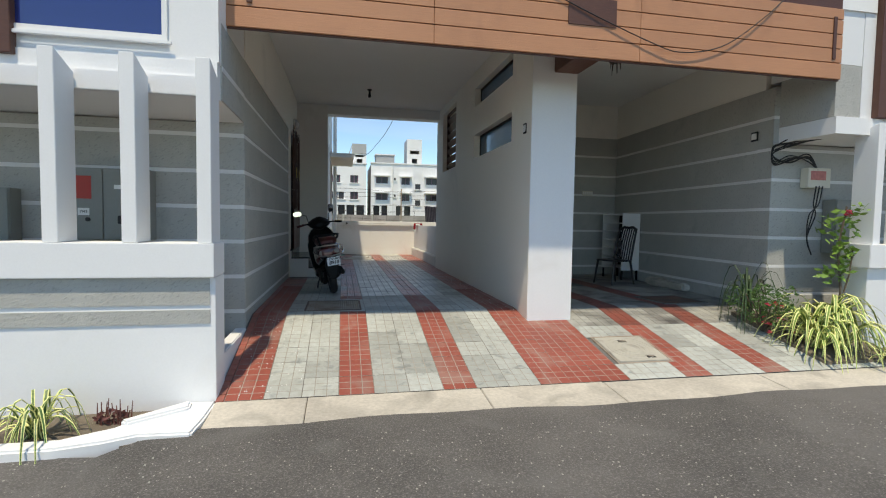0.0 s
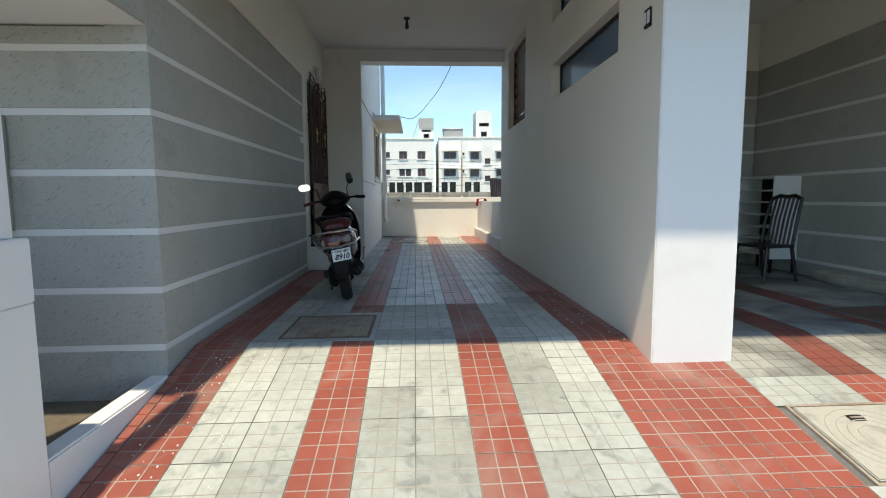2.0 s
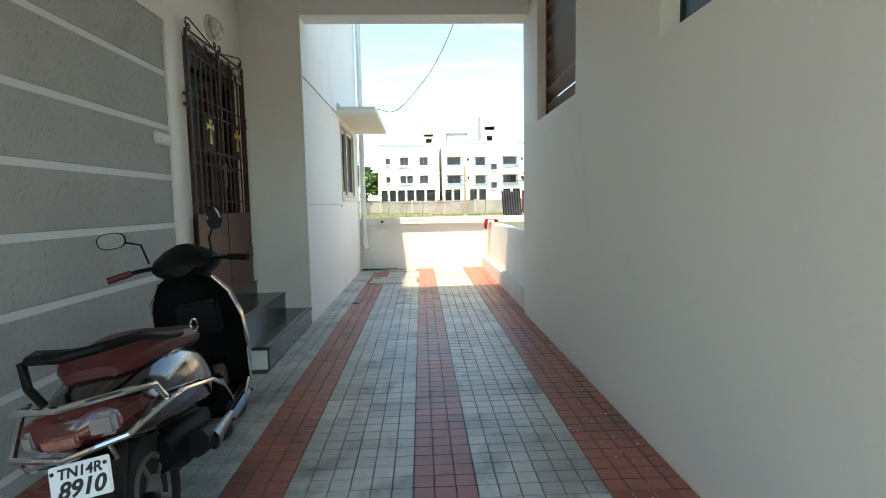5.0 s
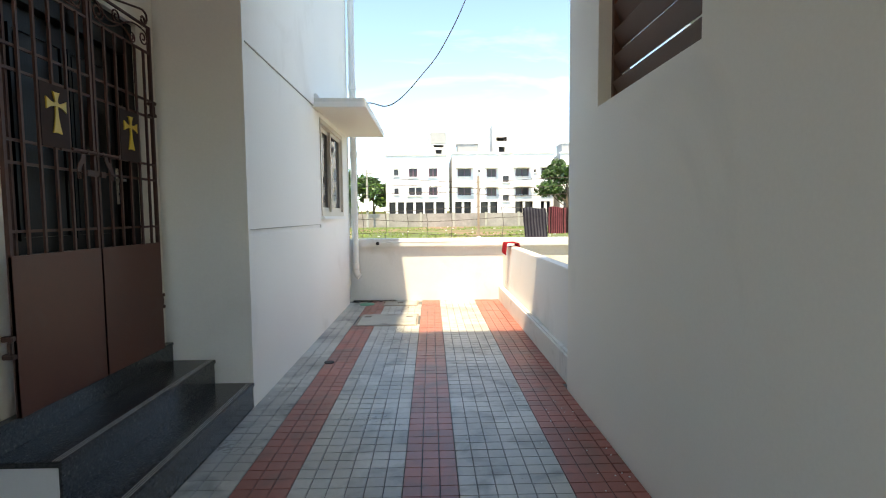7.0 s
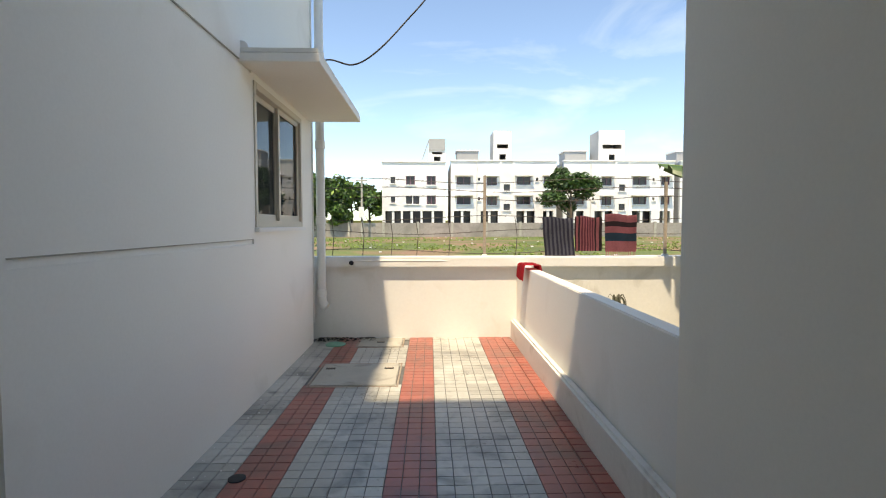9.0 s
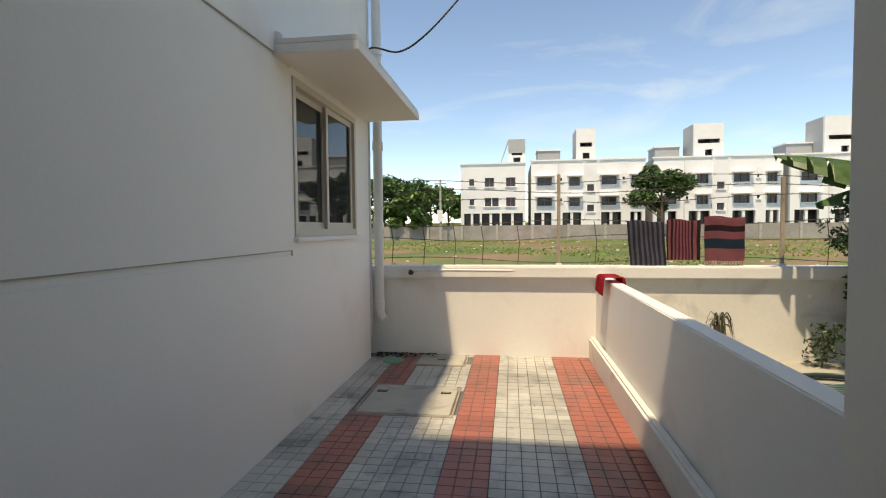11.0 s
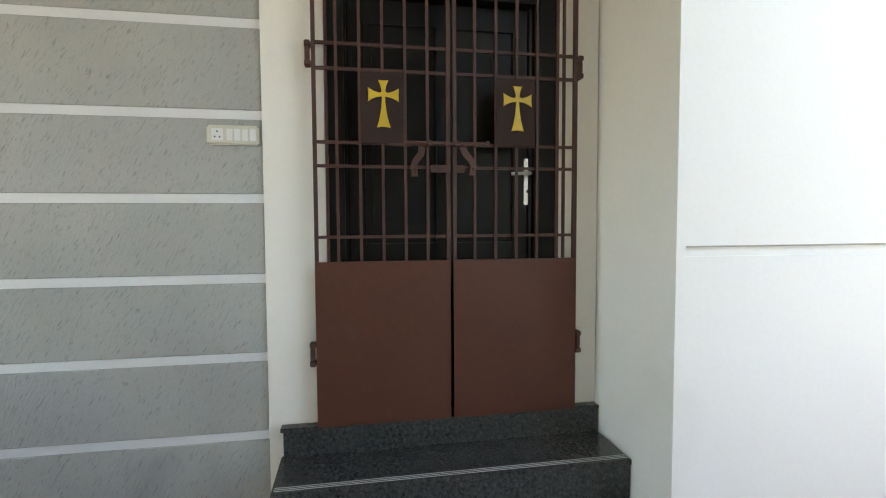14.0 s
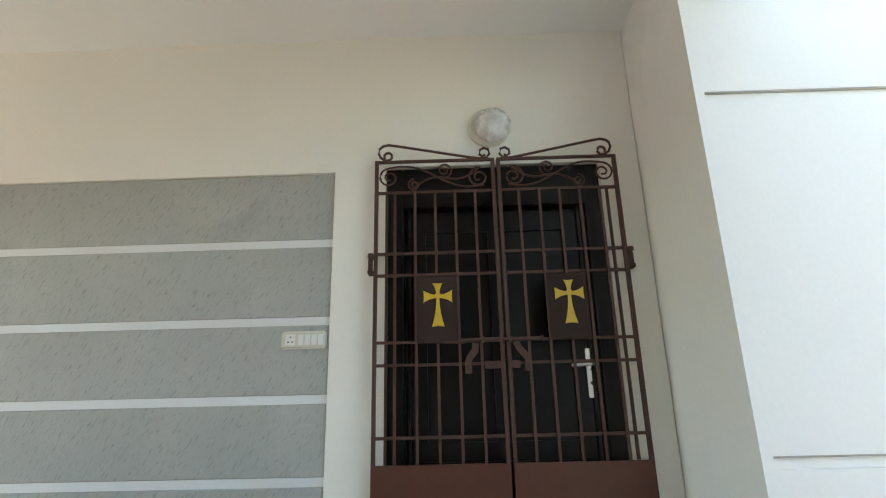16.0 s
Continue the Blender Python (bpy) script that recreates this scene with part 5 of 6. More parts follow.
for z in (0.5, 1.5, 2.4):
    part("clip", lathe(bmesh.new(), [(0.022, z - 0.012), (0.022, z + 0.012)]), M_PVC, pipe2)


def cover(name, x0, x1, y0, y1, z, label, holes, tilt=0.0):
    ob = thing(name, pose((x0 + x1) / 2, (y0 + y1) / 2, z, tilt), label, "manhole cover")
    w, d = (x1 - x0) / 2, (y1 - y0) / 2
    part("rim", boxes((-w, w, -d, -d + 0.018, -0.03, 0.004), (-w, w, d - 0.018, d, -0.03, 0.004), (-w, -w + 0.018, -d + 0.018, d - 0.018, -0.03, 0.004), (w - 0.018, w, -d + 0.018, d - 0.018, -0.03, 0.004)), M_RUST, ob)
    part("slab", soften(boxes((-w + 0.028, w - 0.028, -d + 0.028, d - 0.028, -0.03, 0.010)), 0.006), M_SLAB, ob)
    for hx, hy in holes:
        part("lifting_hole", soften(boxes((hx - 0.05, hx + 0.045, hy - 0.03, hy + 0.028, 0.009, 0.0125)), 0.012), M_BLACK, ob)
        part("lifting_bar", tube(bmesh.new(), [(hx - 0.035, hy, 0.014), (hx + 0.035, hy, 0.014)], 0.006, 6), M_RUST, ob)
    return ob


cover("manhole_cover", 0.05, 0.90, 14.24, 15.02, 0.0, "grey concrete manhole cover with two lifting hooks in the yard", ((-0.30, 0.18), (0.30, 0.18)))
cover("manhole_cover", 0.28, 0.87, 15.72, 16.20, 0.0, "smaller concrete manhole cover near the rear wall", ((0.0, 0.0),))
fc = cover("manhole_cover", 2.80, 3.43, 4.60, 5.23, ramp_z(4.915) + 0.001, "pale square manhole cover with a ringed lid on the drive", ((0.0, 0.17), (0.12, -0.20)), SLOPE)
for r in (0.10, 0.15, 0.20, 0.25):
    part("ring", tube(bmesh.new(), [(r * math.cos(a), r * math.sin(a), 0.0105) for a in [2 * math.pi * i / 32 for i in range(33)]], 0.004, 5), M_SLAB, fc, smooth=True)
lid = whole("inspection_cover", lathe(bmesh.new(), [(0.125, -0.01), (0.125, 0.006), (0.11, 0.012), (0.04, 0.014)], (0.02, 15.88, 0.002)), surf("green_plastic", (0.12, 0.36, 0.25), 0.5, var=0.1), "round pale green plastic inspection cover", "cover", smooth=True)
drain = thing("floor_drain", (0.06, 12.6, 0.0), "small round black floor drain", "drain")
part("ring", lathe(bmesh.new(), [(0.05, -0.002), (0.05, 0.006), (0.035, 0.008)]), M_BLACK, drain)
sp = whole("wall_spout", tube(bmesh.new(), [(0.18, YB - 0.10, 1.0), (0.18, YB - 0.055, 1.0)], 0.03, 12), M_BLACK, "black pipe end stuck out of the coping", "pipe")
pipe_fix = whole("coping_pipe", tube(bmesh.new(), [(0.20, YB - 0.07, 1.02), (0.62, YB - 0.07, 1.03), (1.4, YB - 0.07, 1.025)], 0.012, 8), M_PVC, "thin pale pipe along the coping", "pipe", smooth=True)
cloth_red = surf("red_cloth", (0.42, 0.012, 0.025), 0.9, var=0.3, fine=60, bump=0.3)


def cloth(w, drop_a, drop_b, seed):
    """A rag laid over a wall top: profile across x, width along y, with folds."""
    r = random.Random(seed)
    bm = bmesh.new()
    prof = [(-0.105, -drop_a), (-0.10, -drop_a * 0.5), (-0.092, -0.01), (-0.08, 0.018), (0.0, 0.02), (0.08, 0.018), (0.092, -0.01), (0.098, -drop_b * 0.6), (0.105, -drop_b)]
    n = 12
    rows = []
    for i in range(n + 1):
        y = -w / 2 + w * i / n
        f = 0.010 * math.sin(i * 1.7) + r.uniform(-0.004, 0.004)
        rows.append([bm.verts.new((x * (1 + 0.25 * f / 0.01 * 0.2) + (f if abs(x) > 0.09 else 0) * (1 if x > 0 else -1), y + r.uniform(-0.006, 0.006), z + (abs(f) if abs(x) < 0.09 else f * 2))) for x, z in prof])
    for a, b in zip(rows, rows[1:]):
        for k in range(len(prof) - 1):
            bm.faces.new((a[k], a[k + 1], b[k + 1], b[k]))
    return bm


rag = cloth(0.34, 0.16, 0.07, 3)
bmesh.ops.solidify(rag, geom=rag.faces[:], thickness=0.005)
rag_ob = whole("rag", rag, cloth_red, "bright red cloth draped over the low wall", "cloth", smooth=True)
rag_ob.matrix_world = pose(2.37, 15.55, 1.004)

# fence on the rear wall: posts, strands and woven rugs
FENCE_Y = 16.36
for x, h in ((1.93, 2.15), (4.38, 2.07), (-1.2, 2.15), (6.9, 2.1)):
    p = thing("fence_post", (x, FENCE_Y, 1.07), "grey concrete fence post on the rear wall", "fence post", "fence posts")
    part("shaft", soften(boxes((-0.019, 0.019, -0.018, 0.018, 0, h - 1.07)), 0.005), M_RUST, p)
    part("collar", boxes((-0.032, 0.032, -0.03, 0.03, 0.0, 0.03)), M_DIRTY, p)
wire_m = surf("rusty_wire", (0.09, 0.07, 0.06), 0.7, metal=0.4, var=0.3, bump=0)
for z in (1.16, 1.42, 1.60, 1.86, 1.98, 2.10):
    pts = []
    for i in range(41):
        x = -3.0 + 12.0 * i / 40
        pts.append((x, FENCE_Y + 0.02 * math.sin(i * 1.3 + z * 9), z + 0.035 * math.sin(i * 0.55 + z * 7) - 0.02))
    bm = tube(bmesh.new(), pts, 0.0045, 5)
    for i in range(150):
        x = -2.9 + 0.08 * i
        f = (x + 3.0) / 12.0 * 40
        zz = z + 0.035 * math.sin(f * 0.55 + z * 7) - 0.02
        yy = FENCE_Y + 0.02 * math.sin(f * 1.3 + z * 9)
        if i % 2 == 0:
            tube(bm, [(x - 0.012, yy - 0.008, zz - 0.012), (x + 0.012, yy + 0.008, zz + 0.012)], 0.003, 4)
    whole("barbed_wire", bm, wire_m, "rusty barbed wire strand along the rear fence", "barbed wire", "fence strands")
for k, x in enumerate((-0.1, 0.30, 0.68, 1.02, 1.45, 2.35, 4.85, 5.3)):
    whole("wire_tie", tube(bmesh.new(), [(x, FENCE_Y, 1.08), (x + 0.02, FENCE_Y + 0.01, 1.35), (x - 0.015, FENCE_Y, 1.6)], 0.005, 5), wire_m, "thin upright wire tying the fence strands", "wire", "fence ties")


def rug(name, x0, x1, z0, z1, bands, label, along="x", fringe=False, lean=0.0):
    """A thick woven rug folded over the fence wire; bands are (share, material), each its own woven strip."""
    ob = thing(name, (x0, FENCE_Y - 0.03, z0), label, "rug", "rugs on the fence")
    w, h = x1 - x0, z1 - z0
    r = random.Random(len(label))
    at = 0.0
    for share, m in bands:
        bm = bmesh.new()
        nu, nv = (max(2, int(share * 26)), 16) if along == "x" else (22, max(2, int(share * 26)))
        grid = []
        for i in range(nu + 1):
            col = []
            for j in range(nv + 1):
                u = at + share * i / nu if along == "x" else i / nu
                v = j / nv if along == "x" else at + share * j / nv
                y = 0.014 * math.sin(u * 9 + v * 2) - 0.02 * (1 - v) * (0.4 + 0.6 * u)
                y += 0.06 * max(0.0, v - 0.9) * 4 * (v - 0.9) / 0.1 * 0.4
                y -= 0.002 * ((i + j) % 2)
                col.append(bm.verts.new((u * w + lean * (v - 1) + 0.002 * math.sin(v * 9), y, v * h + 0.012 * math.sin(u * 6) * v)))
            grid.append(col)
        for i in range(nu):
            for j in range(nv):
                bm.faces.new((grid[i][j], grid[i + 1][j], grid[i + 1][j + 1], grid[i][j + 1]))
        bmesh.ops.solidify(bm, geom=bm.faces[:], thickness=0.012)
        part("band", bm, m, ob, smooth=True)
        at += share
    if fringe:
        for i in range(14):
            x = w * (i + 0.5) / 14
            part("tassel", tube(bmesh.new(), [(x, -0.015, 0.01), (x + r.uniform(-0.012, 0.012), -0.02, -0.05 - r.uniform(0, 0.03))], 0.006, 5, r_end=0.003), bands[0][1], ob)
    return ob


def weave(name, c, var=0.3):
    return surf(name, c, 0.95, var=var, big=6, fine=90, bump=0.8, dist=0.008)


W_NAVY, W_GREYB, W_MAROON, W_PINK, W_BLACKW, W_TEAL = weave("navy_wool", (0.035, 0.035, 0.06)), weave("grey_wool", (0.12, 0.12, 0.15)), weave("maroon_wool", (0.13, 0.025, 0.045)), weave("rose_wool", (0.33, 0.11, 0.13)), weave("black_wool", (0.03, 0.015, 0.02)), weave("teal_wool", (0.012, 0.04, 0.07))
rug("rug", 2.70, 3.10, 1.06, 1.59, [(1 / 15, W_NAVY if k % 2 == 0 else W_GREYB) for k in range(15)], "dark blue and grey ribbed rug hung on the fence wire", "x", lean=-0.04)
rug("rug", 3.14, 3.50, 1.14, 1.60, [(0.05, W_BLACKW), (0.08, W_PINK), (0.06, W_BLACKW)] + [(0.05, W_MAROON if k % 2 else W_PINK) for k in range(11)] + [(0.06, W_BLACKW), (0.10, W_PINK), (0.10, W_BLACKW)], "maroon and rose striped rug hung on the fence wire", "x")
rug("rug", 3.55, 3.97, 1.13, 1.63, [(0.28, W_PINK), (0.22, W_TEAL), (0.17, W_PINK), (0.13, W_BLACKW), (0.20, W_PINK)], "rose rug with teal and black bands and tasselled edge", "z", True)

cable([(0.10, 14.3, 2.89), (0.34, 14.0, 2.88), (0.55, 14.0, 2.84), (0.75, 14.0, 2.95), (1.0, 14.1, 3.25), (1.25, 14.2, 3.6), (1.57, 14.3, 4.25), (1.9, 14.4, 5.2), (2.1, 14.5, 6.2)], 0.007, "black cable rising from the sunshade to the sky")
tie = whole("cable_clip", tube(bmesh.new(), [(0.0, 14.35, 2.89), (0.06, 14.3, 2.93), (0.16, 14.35, 2.90), (0.22, 14.5, 2.885)], 0.014, 6), M_CONC, "crumpled brown scrap holding the cable on the sunshade", "cable clip", smooth=True)
cable([(5.05, 15.2, 5.2), (5.12, 15.3, 4.4), (5.25, 15.4, 3.7), (5.3, 15.4, 3.2)], 0.008, "black cable hanging beside the neighbour's eave")
setting("neighbour_eave", soften(boxes((5.05, 9.5, 13.32, 15.3, 3.22, 3.36)), 0.01), M_DIRTY, "weathered concrete eave of the neighbouring house", "roof")

# hose and clutter in the neighbouring yard
coil = bmesh.new()
pts = [(4.35 + (0.42 - 0.03 * (i // 30)) * math.cos(i * 0.21) + rnd.uniform(-0.02, 0.02), 15.35 + (0.26 - 0.02 * (i // 30)) * math.sin(i * 0.21), 0.04 + 0.012 * (i // 30)) for i in range(150)]
whole("garden_hose", tube(coil, pts, 0.014, 6), surf("green_hose", (0.02, 0.07, 0.07), 0.4, var=0.2, bump=0), "coiled dark green garden hose on the ground", "hose", smooth=True)
cable([(4.6, 15.6, 0.04), (5.2, 15.35, 0.04), (5.6, 14.9, 0.04), (5.5, 14.2, 0.04), (5.0, 13.7, 0.04), (4.6, 13.9, 0.04)], 0.016, "pale yellow garden hose lying across the yard", surf("pale_hose", (0.45, 0.38, 0.24), 0.5, var=0.1, bump=0), "garden_hose")
mat_red = whole("door_mat", soften(boxes((4.55, 5.25, 14.3, 14.75, 0.021, 0.032)), 0.006), weave("faded_red_mat", (0.32, 0.09, 0.06)), "faded red mat on the yard floor", "mat")

# ---- car port on the right ----
cdoor = thing("door_2", (0, 0, 0), "dark wooden door in shade with pale frame", "door", kind="structure")
part("leaf", soften(boxes((3.66, 4.60, 10.06, 10.10, 0.15, 2.60))), M_DOOR, cdoor)
part("door_frame", boxes((3.60, 3.66, 10.02, 10.12, 0.15, 2.66), (4.60, 4.66, 9.985, 10.12, 0.15, 2.66), (3.66, 4.60, 10.02, 10.12, 2.60, 2.66)), M_WHITE, cdoor)
part("step", soften(boxes((3.5, 4.72, 9.72, 9.995, 0.0, 0.17))), M_CREAM, cdoor)
part("transom", boxes((3.60, 4.66, 10.02, 10.12, 2.665, 2.77)), M_CREAM, cdoor)
part("threshold", boxes((3.60, 4.66, 10.0, 10.12, 0.0, 0.148)), M_CREAM, cdoor)
rack = thing("shoe_rack", (5.60, 9.30, 0.0), "white open shoe rack against the grey wall", "shoe rack")
part("side_panel", soften(boxes((-0.19, 0.19, -0.38, -0.36, 0.19, 1.31))), M_WHITEPLAIN, rack)
part("side_panel", soften(boxes((-0.19, 0.19, 0.36, 0.38, 0.19, 1.31))), M_WHITEPLAIN, rack)
part("back_panel", boxes((0.175, 0.188, -0.358, 0.358, 0.20, 1.28)), M_MATT, rack)
for z in (0.24, 0.46, 0.62, 0.79, 0.96, 1.12, 1.295):
    part("shelf", boxes((-0.188, 0.173, -0.358, 0.358, z - 0.009, z + 0.009)), M_WHITEPLAIN, rack)
for x in (-0.16, 0.16):
    for y in (-0.35, 0.35):
        part("leg", boxes((x - 0.015, x + 0.015, y - 0.015, y + 0.015, 0, 0.188)), M_MATT, rack)

chair = thing("chair", pose(4.96, 8.43, 0, 0, 0, 103), "dark wooden chair with slatted back in the shade", "chair")
M_CH = surf("dark_brown_plastic", (0.012, 0.008, 0.007), 0.4, var=0.2, bump=0.05)
part("seat", soften(boxes((-0.24, 0.24, -0.22, 0.22, 0.42, 0.45)), 0.012), M_CH, chair)
for x in (-0.21, 0.21):
    part("leg", tube(bmesh.new(), [(x, 0.19, 0.42), (x * 1.12, 0.25, 0.0)], 0.022, 6, r_end=0.016), M_CH, chair)
    part("leg", tube(bmesh.new(), [(x, -0.19, 0.42), (x * 1.1, -0.27, 0.0)], 0.022, 6, r_end=0.016), M_CH, chair)
    part("back_post", tube(bmesh.new(), [(x, -0.20, 0.45), (x * 1.02, -0.25, 0.75), (x * 0.95, -0.32, 1.0)], 0.02, 6), M_CH, chair, smooth=True)
part("top_rail", tube(bmesh.new(), [(-0.2, -0.32, 1.0), (-0.1, -0.34, 1.045), (0, -0.345, 1.03), (0.1, -0.34, 1.045), (0.2, -0.32, 1.0)], 0.026, 8), M_CH, chair, smooth=True)
for k in range(6):
    x = -0.14 + 0.056 * k
    part("slat", tube(bmesh.new(), [(x, -0.205, 0.45), (x, -0.26, 0.75), (x, -0.338, 1.03)], 0.014, 5), M_CH, chair, smooth=True)
rubble = bmesh.new()
prism(rubble, [(5.58, 7.34), (5.70, 7.28), (5.77, 8.42), (5.60, 8.42), (5.52, 8.1), (5.54, 7.7)], 0.0, 0.13)
whole("mortar_patch", soften(rubble, 0.03, 2), M_CONC, "rough lump of pale mortar along the wall foot", "mortar patch", kind="structure")

lidded = thing("drain_cover", pose(4.75, 6.52, 0.006, 0, 0, 4), "rusty brown iron drain cover in the car port floor", "drain cover")
part("rim", boxes((-0.36, 0.36, -0.34, -0.31, -0.02, 0.006), (-0.36, 0.36, 0.31, 0.34, -0.02, 0.006), (-0.36, -0.33, -0.31, 0.31, -0.02, 0.006), (0.33, 0.36, -0.31, 0.31, -0.02, 0.006)), M_GROUT, lidded)
part("plate", soften(boxes((-0.325, 0.325, -0.305, 0.305, -0.02, 0.004)), 0.003), surf("rusty_cover", (0.16, 0.085, 0.055), 0.8, var=0.3, big=5, fine=40, bump=0.4, stain=(0.06, 0.045, 0.04), stain_at=(0.5, 0.75), stain_scale=4), lidded)

# ---- far side of the field ----
setting("field_wall", boxes((-40, 45, 54, 54.2, 0.3, 1.70)), surf("block_wall", (0.34, 0.31, 0.28), 0.9, var=0.25, big=0.6, fine=5, bump=0.3, stain=(0.20, 0.19, 0.17), stain_at=(0.5, 0.75), stain_scale=0.5), "grey concrete block compound wall across the field")
for k in range(28):
    whole("wall_post", boxes((-39.6 + 3.05 * k, -39.4 + 3.05 * k, 53.9, 54.25, 0.3, 1.80)), M_SLAB, "grey concrete pier of the compound wall", "wall pier", "piers of the far wall")

M_APT = surf("sunlit_white_facade", (0.86, 0.86, 0.85), 0.8, var=0.03, big=0.2, fine=2.0, bump=0.05, stain=(0.66, 0.65, 0.61), stain_at=(0.60, 0.95), stain_scale=0.35)
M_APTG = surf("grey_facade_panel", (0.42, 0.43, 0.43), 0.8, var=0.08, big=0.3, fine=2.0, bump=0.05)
M_PANE_SHADE = surf("far_glass_and_shade", (0.05, 0.045, 0.05), 0.2, var=0.3, big=1, bump=0)
M_FRAME = surf("maroon_far_frame", (0.16, 0.07, 0.10), 0.5, var=0.1, bump=0)


def holed(x0, x1, y0, y1, z0, z1, holes):
    """A facade slab with rectangular openings through it."""
    xs = sorted({x0, x1, *[v for h in holes for v in h[:2]]})
    zs = sorted({z0, z1, *[v for h in holes for v in h[2:4]]})
    bm = bmesh.new()
    for a, b in zip(xs, xs[1:]):
        for c, d in zip(zs, zs[1:]):
            if not any(h[0] <= (a + b) / 2 <= h[1] and h[2] <= (c + d) / 2 <= h[3] for h in holes):
                box(bm, a, b, y0, y1, c, d)
    bmesh.ops.remove_doubles(bm, verts=bm.verts, dist=0.0005)
    return bm


def block(x0, x1, roof, wins, opens, label):
    """A block of flats: wins are (x, z, width, height, shaded), opens the ground-floor bays, backed by a dark sheet for
    shade.
    """
    ob = thing("apartment_block", (0, 58, 0.45), label, "apartment building", "blocks across the field")
    wins = [(x, z, 0.84 * w, 0.84 * h, s) for x, z, w, h, s in wins]
    holes = [(x - w / 2, x + w / 2, z - h / 2, z + h / 2) for x, z, w, h, s in wins] + [(a, b, 0.4, 2.42) for a, b in opens]
    part("wall", holed(x0, x1, 0, 0.3, 0, roof, holes), M_APT, ob)
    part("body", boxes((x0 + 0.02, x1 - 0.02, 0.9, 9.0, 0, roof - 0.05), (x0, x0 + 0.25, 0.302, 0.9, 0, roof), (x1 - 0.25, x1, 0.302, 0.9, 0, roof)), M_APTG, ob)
    part("coping", boxes((x0 - 0.06, x1 + 0.06, -0.10, 0.4, roof + 0.002, roof + 0.14)), M_APT, ob)
    for x, z, w, h, s in wins:
        wn_ = part("window", boxes((x - w / 2, x + w / 2, 0.16, 0.20, z - h / 2, z + h / 2)), M_PANE_SHADE, ob)
        if w > 0.75:
            for fx in (x, x - w / 2 + 0.045, x + w / 2 - 0.045):
                part("frame_bar", boxes((fx - 0.045, fx + 0.045, 0.10, 0.158, z - h / 2, z + h / 2)), M_FRAME if w < 1.35 else M_APT, wn_)
        if s:
            part("sunshade", boxes((x - w / 2 - 0.2, x + w / 2 + 0.2, -0.5, -0.004, z + h / 2 + 0.06, z + h / 2 + 0.16)), M_APT, ob)
        part("sill", boxes((x - w / 2 - 0.1, x + w / 2 + 0.1, -0.10, -0.004, z - h / 2 - 0.10, z - h / 2 - 0.02)), M_APT, ob)
    # Shade inside the open bays, put in as a dark sheet.
    for a, b in opens:
        part("parking_bay", boxes((a - 0.2, b + 0.2, 0.84, 0.89, 0.35, 2.6)), M_PANE_SHADE, ob)
        part("pillar", boxes(((a + b) / 2 - 0.12, (a + b) / 2 + 0.12, 0.05, 0.3, 0.42, 2.418)), M_APT, ob)
    return ob


def tower(ob, x0, x1, y0, y1, z0, z1, eye, low):
    part("tower", holed(x0, x1, y0, y0 + 0.25, z0, z1, [(x0 + 0.35, x1 - 0.3, *eye), ((x0 + x1) / 2 - 0.3, (x0 + x1) / 2 + 0.35, *low)]), M_APT, ob)
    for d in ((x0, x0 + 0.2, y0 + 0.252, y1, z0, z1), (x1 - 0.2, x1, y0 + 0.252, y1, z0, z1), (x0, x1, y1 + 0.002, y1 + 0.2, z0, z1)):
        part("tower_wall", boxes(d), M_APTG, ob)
    part("tower_roof", boxes((x0 + 0.2, x1 - 0.2, y0 + 0.252, y1, z1 - 0.2, z1)), M_APTG, ob)


b1 = block(-3.4, 2.72, 7.08, [(-2.35, 5.40, 0.55, 0.75, False), (-0.66, 5.38, 1.05, 1.0, False), (1.35, 5.38, 1.05, 1.0, False), (-2.35, 3.52, 0.5, 0.7, False), (-0.45, 3.50, 1.75, 0.95, False), (1.35, 3.50, 1.05, 1.0, False)], [(-3.1, -1.6), (-1.4, 0.3), (0.5, 2.5)], "white three-storey block of flats with open ground floor")
tower(b1, 1.1, 2.74, 0.6, 3.0, 7.09, 9.35, (7.95, 8.2), (7.3, 7.75))
part("screen", boxes((1.12, 2.72, 0.50, 0.59, 8.35, 9.45)), M_APTG, b1)
part("roof_strut", tube(bmesh.new(), [(0.35, 0.6, 7.1), (1.12, 0.6, 9.3)], 0.05, 5), M_APTG, b1)
